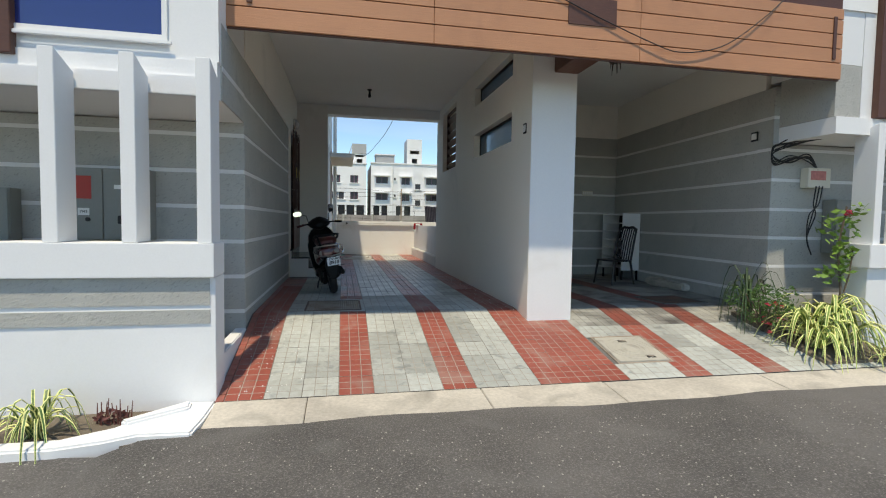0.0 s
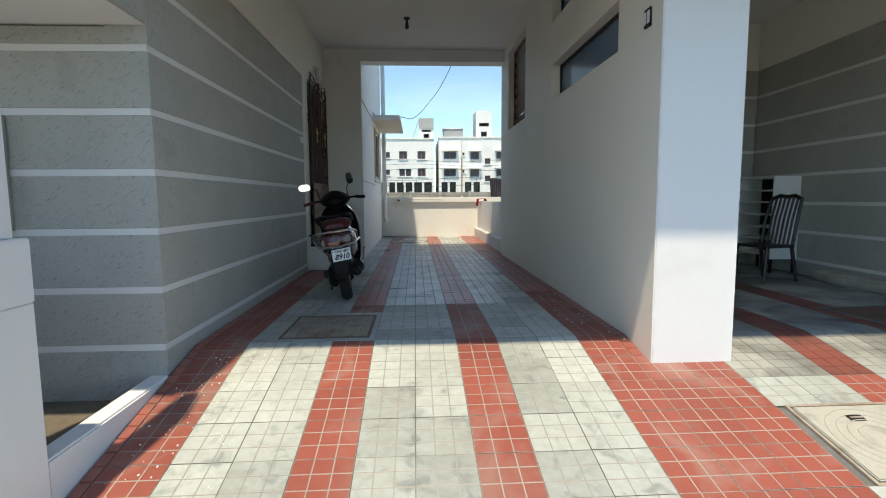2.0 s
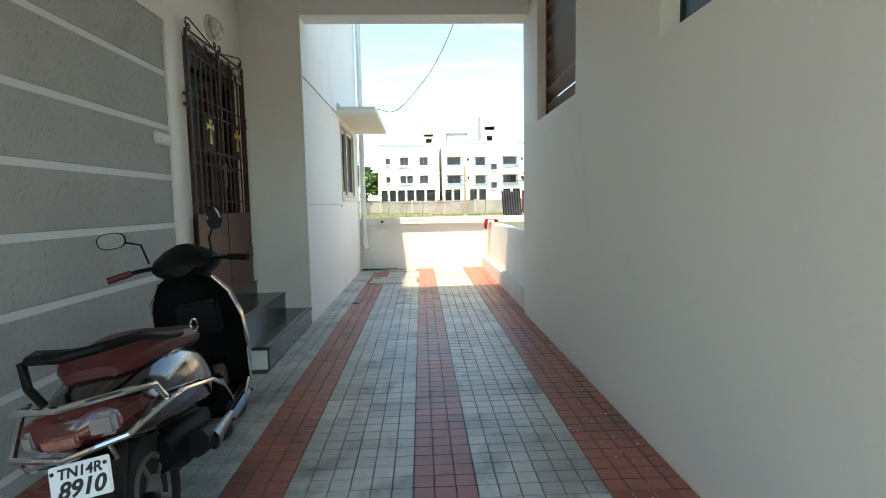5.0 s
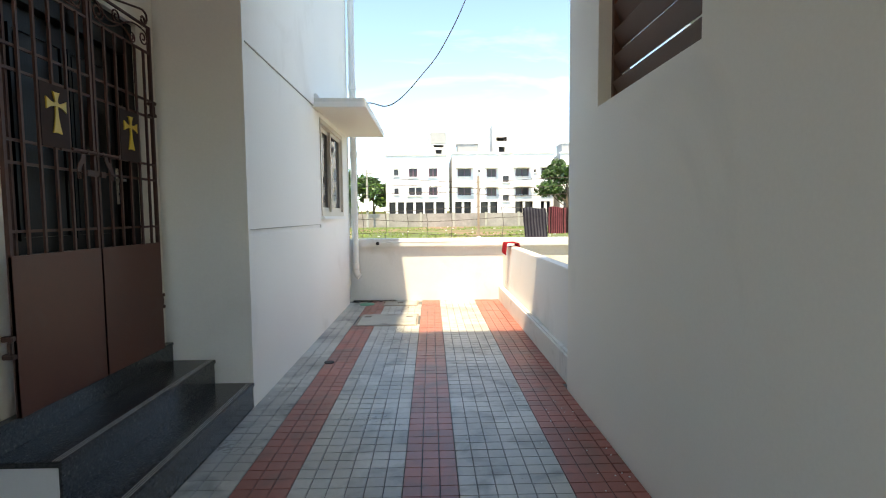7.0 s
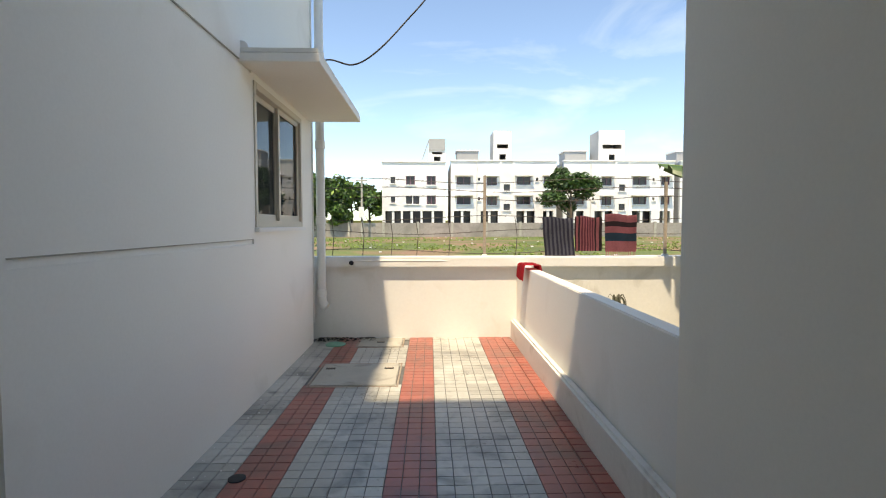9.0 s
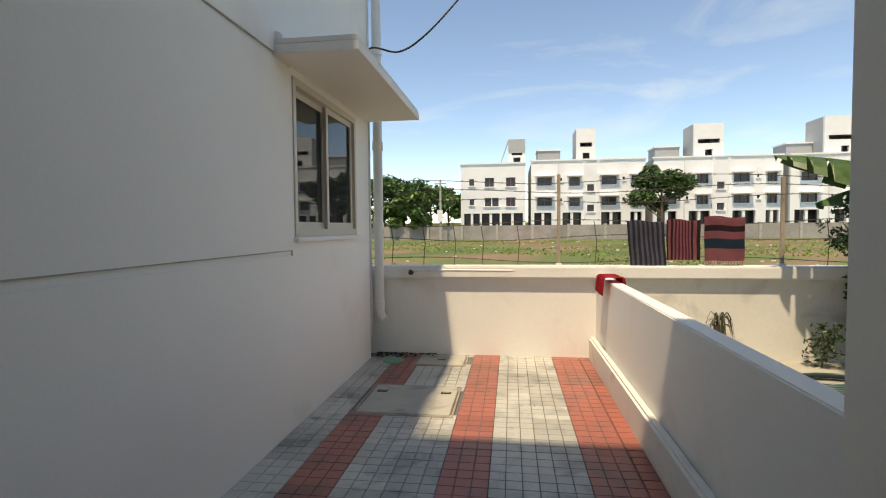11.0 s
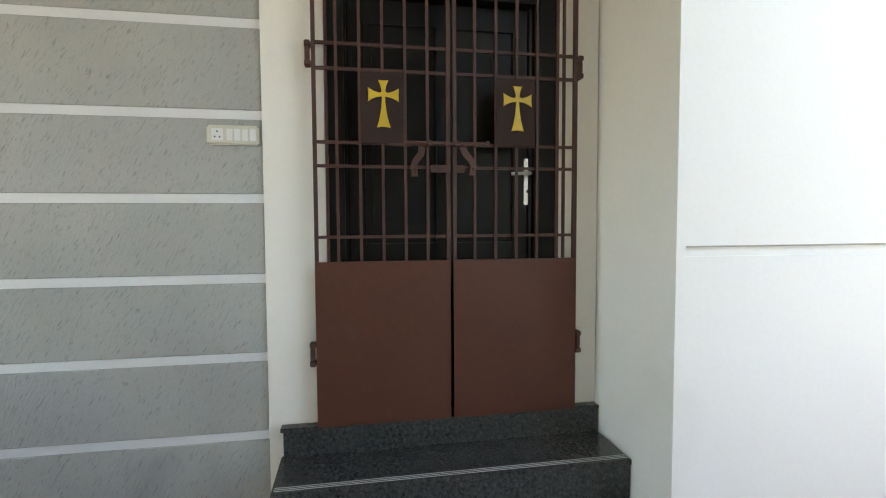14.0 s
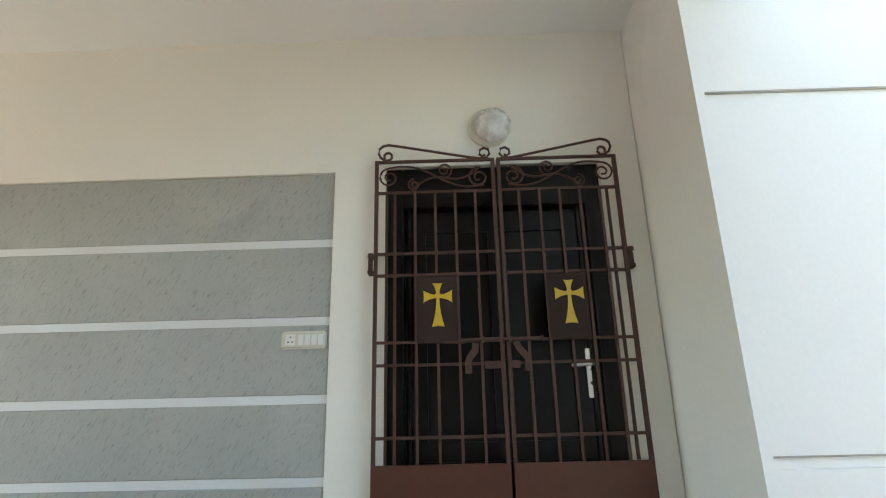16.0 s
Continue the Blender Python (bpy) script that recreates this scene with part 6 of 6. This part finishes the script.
for x0, x1, tw in ((3.25, 13.55, (7.45, 9.2, 10.25)), (14.25, 25.15, (17.85, 20.4, 10.35)), (25.75, 38.6, (28.7, 32.0, 10.6))):
    s = (x1 - x0) / 10.3
    ws = []
    for z in (5.35, 3.45):
        ws += [(x0 + 1.25 * s, z, 1.6, 0.9, True), (x0 + 2.75 * s, z + 0.15, 0.28, 0.35, False), (x0 + 4.0 * s, z - 0.05, 1.15, 0.95, True), (x0 + 7.1 * s, z, 1.6, 0.9, True), (x0 + 8.4 * s, z + 0.15, 0.28, 0.35, False), (x0 + 9.5 * s, z, 1.0, 0.95, True), (x0 + 5.45 * s, z - 0.65, 0.75, 0.75, False)]
    bb = block(x0, x1, 7.22, ws, [(x0 + 0.3 * s, x0 + 1.9 * s), (x0 + 2.9 * s, x0 + 4.6 * s), (x0 + 6.4 * s, x0 + 8.2 * s), (x0 + 9.0 * s, x0 + 10.0 * s)], "white stained block of flats with stair tower and sunshades")
    tower(bb, tw[0], tw[1], 0.5, 3.2, 7.23, tw[2], (8.55, 8.95), (7.45, 8.0))
    part("stair_pilaster", boxes((x0 + 4.75 * s, x0 + 4.95 * s, -0.08, -0.004, 0.4, 7.2), (x0 + 6.0 * s, x0 + 6.2 * s, -0.08, -0.004, 0.4, 7.2)), M_APT, bb)
    part("down_pipe", tube(bmesh.new(), [(x0 + 2.5 * s, -0.08, 7.1), (x0 + 2.5 * s, -0.08, 0.5)], 0.06, 6), M_PVC, bb)
    part("roof_room", boxes((x0 + 0.7, x0 + 2.9, 2.2, 4.5, 7.2, 8.5)), M_APTG, bb)
    part("roof_room_cap", boxes((x0 + 0.6, x0 + 3.0, 2.1, 4.6, 8.502, 8.62)), M_APT, bb)
pole = thing("utility_pole", (-4.6, 52.5, 0.45), "grey concrete utility pole at the field's edge", "utility pole")
part("shaft", tube(bmesh.new(), [(0, 0, 0), (0, 0, 5.2)], 0.12, 8, r_end=0.08), M_SLAB, pole)
part("cross_arm", boxes((-0.5, 0.5, -0.05, 0.05, 4.8, 4.9)), M_SLAB, pole)
part("board", boxes((-0.25, 0.2, -0.2, -0.13, 1.6, 2.6)), M_WHITEPLAIN, pole)


# ---- plants ----
def leafmat(name, c, var=0.35, rough=0.5):
    m = surf(name, c, rough, var=var, big=3, fine=14, bump=0.1, tone=tuple(v * 1.5 for v in c))
    return m


L_DARK, L_MID, L_LIGHT, L_YEL, L_RED, L_BANANA = leafmat("dark_foliage", (0.028, 0.055, 0.018)), leafmat("green_foliage", (0.05, 0.11, 0.025)), leafmat("bright_foliage", (0.12, 0.21, 0.035)), leafmat("cream_leaf_edge", (0.62, 0.62, 0.26), 0.12), leafmat("red_petals", (0.45, 0.03, 0.06), 0.3), leafmat("banana_leaf", (0.036, 0.085, 0.022), 0.3, 0.4)
M_BARK = surf("bark", (0.12, 0.09, 0.065), 0.9, var=0.3, fine=20, bump=0.6)


def leaves(bm, centre, size, count, leaf, r, squash=(1, 1, 1), shell=0.45):
    """Small folded leaves scattered through an uneven crown."""
    for _ in range(count):
        d = Vector((r.gauss(0, 1), r.gauss(0, 1), r.gauss(0, 1))).normalized()
        k = size * (shell + (1 - shell) * r.random() ** 0.5)
        p = Vector(centre) + Vector((d.x * squash[0], d.y * squash[1], d.z * squash[2])) * k
        a = Vector((r.gauss(0, 1), r.gauss(0, 1), r.gauss(0, 0.6))).normalized()
        b = a.cross(Vector((r.gauss(0, 1), r.gauss(0, 1), r.gauss(0, 1)))).normalized()
        s = leaf * r.uniform(0.6, 1.3)
        q = [bm.verts.new(p - a * s), bm.verts.new(p + b * s * 0.42), bm.verts.new(p + a * s), bm.verts.new(p - b * s * 0.42)]
        bm.faces.new((q[0], q[1], q[2]))
        bm.faces.new((q[0], q[2], q[3]))
    return bm


def tree(at, height, spread, seed, mats, label, leaf=0.22, count=2600, trunk=0.16, cat="tree"):
    r = random.Random(seed)
    ob = thing("tree", at, label, cat)
    bm = tube(bmesh.new(), [(0, 0, 0), (0.05 * height * 0.2, 0, height * 0.25), (0, 0.02, height * 0.5), (0.03, 0, height * 0.75)], trunk, 8, r_end=trunk * 0.35)
    tips = []
    for k in range(9):
        a, h = r.uniform(0, 6.28), height * r.uniform(0.3, 0.65)
        tip = Vector((math.cos(a) * spread * r.uniform(0.45, 0.85), math.sin(a) * spread * r.uniform(0.45, 0.85), h + height * r.uniform(0.08, 0.30)))
        tube(bm, [(0, 0, h * 0.8), tip * 0.5 + Vector((0, 0, h * 0.35)), tip], trunk * 0.35, 5, r_end=trunk * 0.1)
        tips.append(tip)
    part("trunk", bm, M_BARK, ob, smooth=True)
    tips += [Vector((r.uniform(-0.3, 0.3) * spread, r.uniform(-0.3, 0.3) * spread, height * r.uniform(0.7, 0.92))) for _ in range(4)]
    for m, share in mats:
        bm = bmesh.new()
        for tip in tips:
            leaves(bm, tip, spread * r.uniform(0.28, 0.45), int(count * share / len(tips)), leaf, r, (1, 1, 0.75), 0.25)
        part("crown", bm, m, ob)
    return ob


tree((13.6, 53.2, 0.45), 6.4, 2.3, 4, ((L_DARK, 0.55), (L_MID, 0.45)), "round leafy green tree before the white flats", 0.24, 4200)
for k, (x, y, h, sp) in enumerate(((-6.2, 57, 5.2, 2.6), (-8.6, 56, 5.6, 2.8), (-11.2, 58, 6.2, 3.2), (-13.5, 56, 5.6, 3.2), (-4.9, 60, 5.0, 2.0), (-9.6, 54.9, 3.4, 1.8), (-7.2, 54.8, 3.0, 1.5), (-16.5, 58, 6.4, 3.4), (-12.2, 46, 6.6, 2.6), (-20, 58, 6.0, 3.5))):
    tree((x, y, 0.45), h, sp, 20 + k, ((L_DARK, 0.4), (L_MID, 0.45), (L_LIGHT, 0.15)), "dense green tree at the edge of the field", 0.26, 1900)


def arch(bm_mid, bm_edge, base, a, length, rise, width, r, seg=7):
    """A strap leaf that arches out and down: a green middle with pale margins."""
    d, s = Vector((math.cos(a), math.sin(a), 0)), Vector((-math.sin(a), math.cos(a), 0))
    rows = []
    for i in range(seg + 1):
        t = i / seg
        p = Vector(base) + d * length * (t - 0.18 * t * t) + Vector((0, 0, rise * (2.1 * t - 2.4 * t * t * (0.75 + 0.25 * t))))
        w = width * (0.55 + 0.6 * t - 1.12 * t * t) + 0.001
        rows.append([p - s * w + Vector((0, 0, w * 0.4)), p - s * w * 0.5, p + s * w * 0.5, p + s * w + Vector((0, 0, w * 0.4))])
    for p, q in zip(rows, rows[1:]):
        for bm, k in ((bm_edge, 0), (bm_mid, 1), (bm_edge, 2)):
            bm.faces.new([bm.verts.new(v) for v in (p[k], p[k + 1], q[k + 1], q[k])])


def strap_plant(name, at, n, length, rise, width, seed, label, mid=None, edge=None):
    r = random.Random(seed)
    ob = thing(name, at, label, "plant")
    m, e = bmesh.new(), bmesh.new()
    for k in range(n):
        arch(m, e, (r.uniform(-0.05, 0.05), r.uniform(-0.05, 0.05), 0), r.uniform(0, 6.28), length * r.uniform(0.5, 1.1), rise * r.uniform(0.45, 1.35), width * r.uniform(0.7, 1.2), r)
    part("foliage", m, mid or L_MID, ob)
    part("leaf_edging", e, edge or L_YEL, ob)
    return ob


bm = bmesh.new()
side_prism(bm, [(4.40, ramp_z(4.40) + 0.03), (5.735, ramp_z(5.735) + 0.05), (5.735, -0.6), (4.40, -0.6)], 5.10, 6.15)
setting("bed", bm, M_SOIL, "dry soil bed beside the drive", "ground")
strap_plant("spider_plant", (-2.02, 3.95, -0.44), 34, 0.48, 0.42, 0.020, 1, "green and cream striped spider plant in the soil strip")
for k, (x, y, z, n) in enumerate(((5.36, 4.85, -0.04, 52), (5.62, 4.78, -0.02, 56), (5.30, 4.66, -0.16, 40), (5.75, 4.95, 0.08, 36), (5.52, 4.60, -0.16, 40))):
    strap_plant("spider_plant", (x, y, z - 0.10), int(n * 0.7), 0.68, 0.50, 0.031, 30 + k, "lush cream-edged spider plant at the drive's edge", L_LIGHT)
strap_plant("spider_plant", (6.0, 4.42, -0.33), 24, 0.38, 0.16, 0.02, 44, "trailing variegated plant at the foot of the low wall")
strap_plant("grass_plant", (5.12, 5.5, 0.0), 30, 0.55, 0.95, 0.017, 50, "dark spiky grass-like plant by the grey wall", L_DARK, L_DARK)
r9 = random.Random(9)
shrub = thing("shrub", (5.10, 5.22, -0.20), "low bushy shrub with small red flowers", "shrub")
bm = bmesh.new()
for k in range(14):
    a = r9.uniform(0, 6.28)
    tube(bm, [(0, 0, 0), (0.12 * math.cos(a), 0.12 * math.sin(a), 0.2), (0.28 * math.cos(a), 0.28 * math.sin(a), r9.uniform(0.25, 0.5))], 0.008, 4)
part("stem", bm, M_BARK, shrub)
bm = bmesh.new()
for k in range(12):
    leaves(bm, (r9.uniform(-0.25, 0.25), r9.uniform(-0.25, 0.25), r9.uniform(0.15, 0.5)), 0.16, 110, 0.025, r9)
part("leaves", bm, L_MID, shrub)
bm = bmesh.new()
for k in range(14):
    leaves(bm, (r9.uniform(-0.33, 0.2), r9.uniform(-0.35, 0.05), r9.uniform(0.05, 0.4)), 0.022, 10, 0.018, r9)
part("flowers", bm, L_RED, shrub)
vine = thing("shrub", (5.90, 4.98, -0.25), "tall leggy shrub with yellow-green leaves and a red flower", "shrub")
part("stem", tube(tube(bmesh.new(), [(0, 0, 0), (0.03, 0, 0.6), (-0.02, 0.02, 1.1), (0.05, 0, 1.6)], 0.012, 5), [(0, 0, 0.3), (0.15, 0, 0.8), (0.2, 0.02, 1.1)], 0.009, 5), M_BARK, vine)
bm = bmesh.new()
for k in range(14):
    leaves(bm, (r9.uniform(-0.12, 0.18), r9.uniform(-0.1, 0.1), r9.uniform(0.75, 1.62)), 0.11, 18, 0.05, r9)
part("leaves", bm, L_LIGHT, vine)
part("flower", leaves(bmesh.new(), (0.05, -0.03, 1.52), 0.04, 26, 0.03, r9), L_RED, vine)
succ = thing("succulent", (-1.62, 4.12, -0.44), "small dry reddish stalks in the soil strip", "plant")
bm = bmesh.new()
for k in range(16):
    x, y = r9.uniform(-0.12, 0.12), r9.uniform(-0.05, 0.05)
    tube(bm, [(x, y, 0), (x + r9.uniform(-0.02, 0.02), y, r9.uniform(0.08, 0.2))], 0.006, 5, r_end=0.003)
part("stalks", bm, surf("dry_red_stalk", (0.16, 0.06, 0.05), 0.8, var=0.3), succ)
part("leaves", leaves(bmesh.new(), (0, 0, 0.05), 0.1, 60, 0.03, r9, (1.2, 0.6, 0.5)), surf("dry_red_leaf", (0.14, 0.05, 0.045), 0.8, var=0.3), succ)


# banana plant and flowering bush in the neighbouring yard
def banana_leaf(parent, base, tip, lift, width, seed, twist=0.0):
    """A long torn leaf: midrib and separate strips on either side, drooping at their ends."""
    r = random.Random(seed)
    b, t = Vector(base), Vector(tip)
    n = 30
    mid = []
    for i in range(n + 1):
        u = i / n
        mid.append(b.lerp(t, u) + Vector((0, 0, lift * 4 * u * (1 - u) * (1 - 0.3 * u))))
    part("midrib", tube(bmesh.new(), mid, 0.022, 6, r_end=0.006), L_LIGHT, parent, smooth=True)
    bm = bmesh.new()
    for side in (-1, 1):
        gap = 0
        for i in range(2, n):
            if gap <= 0:
                gap = r.randint(3, 8)
                droop = r.uniform(0.5, 1.1)
                first = True
            gap -= 1
            d = (mid[i + 1] - mid[i]).normalized() if i < n else (mid[i] - mid[i - 1]).normalized()
            s = (d.cross(Vector((math.sin(twist), 0, math.cos(twist))))).normalized() * side
            u0, u1 = i / n, (i + 1) / n
            w0, w1 = (width * math.sin(math.pi * min(1, (0.08 + 0.92 * u))) ** 0.6 for u in (u0, u1))
            shrink = 0.06 * (1 if gap == 0 else 0)
            p0, p1 = mid[i], mid[min(i + 1, n)]
            k = 4
            a = [p0 + s * w0 * q / k - Vector((0, 0, droop * w0 * (q / k) ** 2)) + d * 0.25 * w0 * q / k for q in range(k + 1)]
            c = [p1 + s * w1 * q / k - Vector((0, 0, droop * w1 * (q / k) ** 2)) + d * (0.25 * w1 * q / k - shrink * q / k) for q in range(k + 1)]
            for q in range(k):
                bm.faces.new([bm.verts.new(v) for v in (a[q], a[q + 1], c[q + 1], c[q])])
    part("leaf_blade", bm, L_BANANA, parent)


banana = thing("banana_plant", (5.75, 15.55, 0.02), "banana plant with broad torn green leaves", "banana plant")
part("stem", tube(bmesh.new(), [(0, 0, 0), (0.02, 0, 0.9), (-0.05, 0, 1.7), (-0.1, 0, 2.2)], 0.10, 12, r_end=0.05), L_MID, banana, smooth=True)
for k, (tip, lift, w) in enumerate((((-1.72, 0.3, 2.22), 0.16, 0.20), ((-1.35, 0.25, 1.72), 0.22, 0.17), ((-1.22, -0.15, 3.05), 0.25, 0.26), ((-0.75, -0.5, 3.3), 0.15, 0.26), ((-0.9, 0.1, 2.55), 0.3, 0.24), ((0.9, 0.2, 2.5), 0.4, 0.24), ((0.5, -0.9, 2.4), 0.4, 0.24))):
    banana_leaf(banana, (-0.08, 0, 1.65 + 0.1 * (k % 3)), tip, lift, w * 1.35, 60 + k)
bush = thing("flowering_bush", (5.45, 15.85, 0.02), "dark dense bush with pink bougainvillea flowers", "bush")
bm = bmesh.new()
for k in range(12):
    a = r9.uniform(0, 6.28)
    tube(bm, [(0, 0, 0), (0.2 * math.cos(a), 0.15 * math.sin(a), 0.8), (0.75 * math.cos(a), 0.3 * math.sin(a), r9.uniform(1.1, 1.7))], 0.02, 5, r_end=0.005)
part("stem", bm, M_BARK, bush)
for m, n in ((L_DARK, 230), (L_MID, 90)):
    bm = bmesh.new()
    for k in range(24):
        leaves(bm, (r9.uniform(-0.35, 0.9), r9.uniform(-0.3, 0.3), r9.uniform(0.55, 1.85)), 0.24, n, 0.045, r9)
    for k in range(7):
        leaves(bm, (-0.45 - 0.06 * k, r9.uniform(-0.1, 0.2), r9.uniform(1.2, 1.75)), 0.1, n // 3, 0.03, r9)
    part("leaves", bm, m, bush)
bm = bmesh.new()
for p in ((-0.05, -0.25, 1.62), (-0.02, -0.28, 1.55), (-0.42, -0.1, 1.22), (0.02, -0.3, 1.16), (0.3, -0.3, 1.4)):
    leaves(bm, p, 0.06, 30, 0.03, r9)
part("flowers", bm, L_RED, bush)
agave = thing("agave", (3.55, 15.9, 0.02), "spiky rosette plant beyond the low wall", "agave")
bm, be = bmesh.new(), bmesh.new()
for k in range(34):
    arch(bm, be, (0, 0, 0.42), r9.uniform(0, 6.28), r9.uniform(0.12, 0.26), r9.uniform(0.05, 0.34), 0.016, r9, 4)
part("foliage", bm, leafmat("agave_leaf", (0.034, 0.036, 0.020)), agave)
part("leaf_edging", be, leafmat("agave_edge", (0.045, 0.045, 0.026)), agave)
part("stalk", tube(bmesh.new(), [(0, 0, 0), (0, 0, 0.45)], 0.05, 8), M_BARK, agave)
for k, (x, y, h, n) in enumerate(((4.62, 16.02, 0.42, 80), (5.05, 15.98, 0.85, 150), (5.35, 15.2, 0.45, 120), (5.5, 14.7, 0.5, 120))):
    ob = thing("shrub", (x, y, 0.02), "small dark garden shrub against the stained wall", "shrub")
    part("stem", tube(tube(bmesh.new(), [(0, 0, 0), (0.03, 0, h * 0.5), (0, 0, h * 0.9)], 0.01, 5), [(0, 0, 0.1), (0.1, -0.03, h * 0.7)], 0.007, 5), M_BARK, ob)
    bm = bmesh.new()
    for q in range(7):
        leaves(bm, (r9.uniform(-0.14, 0.14), r9.uniform(-0.1, 0.08), h * r9.uniform(0.15, 1.0)), 0.12, n // 3, 0.04, r9)
    part("leaves", bm, L_DARK, ob)
    if k == 3:
        part("flowers", leaves(bmesh.new(), (0, -0.05, h), 0.15, 30, 0.02, r9), M_WHITEPLAIN, ob)

# grass tufts and litter on the field
bm = bmesh.new()
rg = random.Random(12)
for k in range(9000):
    y = 18 + 34 * rg.random() ** 1.3
    x = rg.uniform(-0.62, 0.95) * (y - 8)
    if noise.noise(Vector((x * 0.16, y * 0.16, 0.3))) < -0.05:
        continue
    h, a = rg.uniform(0.03, 0.10), rg.uniform(0, 3.14)
    dx, dy = 0.07 * math.cos(a), 0.07 * math.sin(a)
    v = [bm.verts.new(p) for p in ((x - dx, y - dy, 0.45), (x + dx, y + dy, 0.45), (x + dx * 0.5 + rg.uniform(-0.04, 0.04), y, 0.45 + h), (x - dx * 0.7, y + 0.02, 0.45 + h * 0.8))]
    bm.faces.new(v)
whole("grass", bm, leafmat("field_grass", (0.14, 0.19, 0.05), 0.4, 0.8), "short patchy grass over the field", "grass", kind="stuff")
bm = bmesh.new()
for k in range(110):
    y = rg.uniform(24, 53)
    x = rg.uniform(-0.6, 0.9) * (y - 8)
    s = rg.uniform(0.02, 0.06)
    box(bm, x - s, x + s, y - s * 0.7, y + s * 0.7, 0.44, 0.45 + s * 0.7)
whole("litter", bm, M_WHITEPLAIN, "scattered pale scraps on the far grass", "litter", kind="stuff")
# grit and paint crumbs
bm = bmesh.new()
for k in range(230):
    e = rg.random()
    if e < 0.45:
        x, y = rg.uniform(2.0, 2.2), rg.uniform(6.0, 11.5)
        x -= 0.25 * rg.random() ** 3
        z = 0.0
    elif e < 0.7:
        x, y = XB + 0.03 + 0.3 * rg.random() ** 2, rg.uniform(11.5, 15.9)
        z = 0.0
    else:
        x, y = rg.uniform(-0.85, -0.3), rg.uniform(4.35, 6.0)
        z = ramp_z(y)
    s = rg.uniform(0.0015, 0.0045)
    box(bm, x - s, x + s, y - s, y + s, z - 0.004, z + s)
whole("grit", bm, M_WHITEPLAIN, "scattered white plaster crumbs on the paving", "grit", kind="stuff")
bm = bmesh.new()
for k in range(3200):
    x, y = rg.uniform(-3, 6), 3.58 - 2.3 * rg.random() ** 1.2
    zr = -0.46 + (lane_edge(x)[1] + 0.46) * (y + 14) / (lane_edge(x)[0] + 14)
    s = 0.0014 + 0.0036 * rg.random() ** 2.5
    box(bm, x - s, x + s, y - s, y + s, zr - 0.003, zr + s * 0.8)
whole("gravel", bm, M_SLAB, "loose pale grit on the asphalt", "gravel", kind="stuff")

# dirt and dead leaves in the rear corner
bm = bmesh.new()
for k in range(300):
    x, y = -0.25 + 0.75 * rg.random() ** 1.5, 16.23 - 0.22 * rg.random() ** 2
    s = rg.uniform(0.008, 0.03)
    a = rg.uniform(0, 3.14)
    v = [bm.verts.new((x + s * math.cos(a + q * 1.57), y + s * 0.5 * math.sin(a + q * 1.57), 0.004 + rg.uniform(0, 0.012))) for q in range(4)]
    bm.faces.new(v)
whole("dead_leaves", bm, surf("rotting_leaves", (0.035, 0.03, 0.022), 0.95, var=0.4, bump=0.2), "dark dirt and dead leaves in the yard corner", "leaf litter", kind="stuff")

# ---- laying the tiles ----
pave = tagged(bpy.data.objects["floor_bed"], "striped red and grey cement paving tiles of the drive and passage")
pave_port = tagged(bpy.data.objects["floor_bed.001"], "striped red and grey cement paving of the shaded car port")
yard = thing("paving_yard", (0, 0, 0), "red and grey cement paving tiles of the rear yard", "paving", kind="structure")
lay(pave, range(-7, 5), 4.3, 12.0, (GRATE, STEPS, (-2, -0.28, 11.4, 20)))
lay(yard, range(-4, 5), 12.0, 16.3, (COVER, COVER2))
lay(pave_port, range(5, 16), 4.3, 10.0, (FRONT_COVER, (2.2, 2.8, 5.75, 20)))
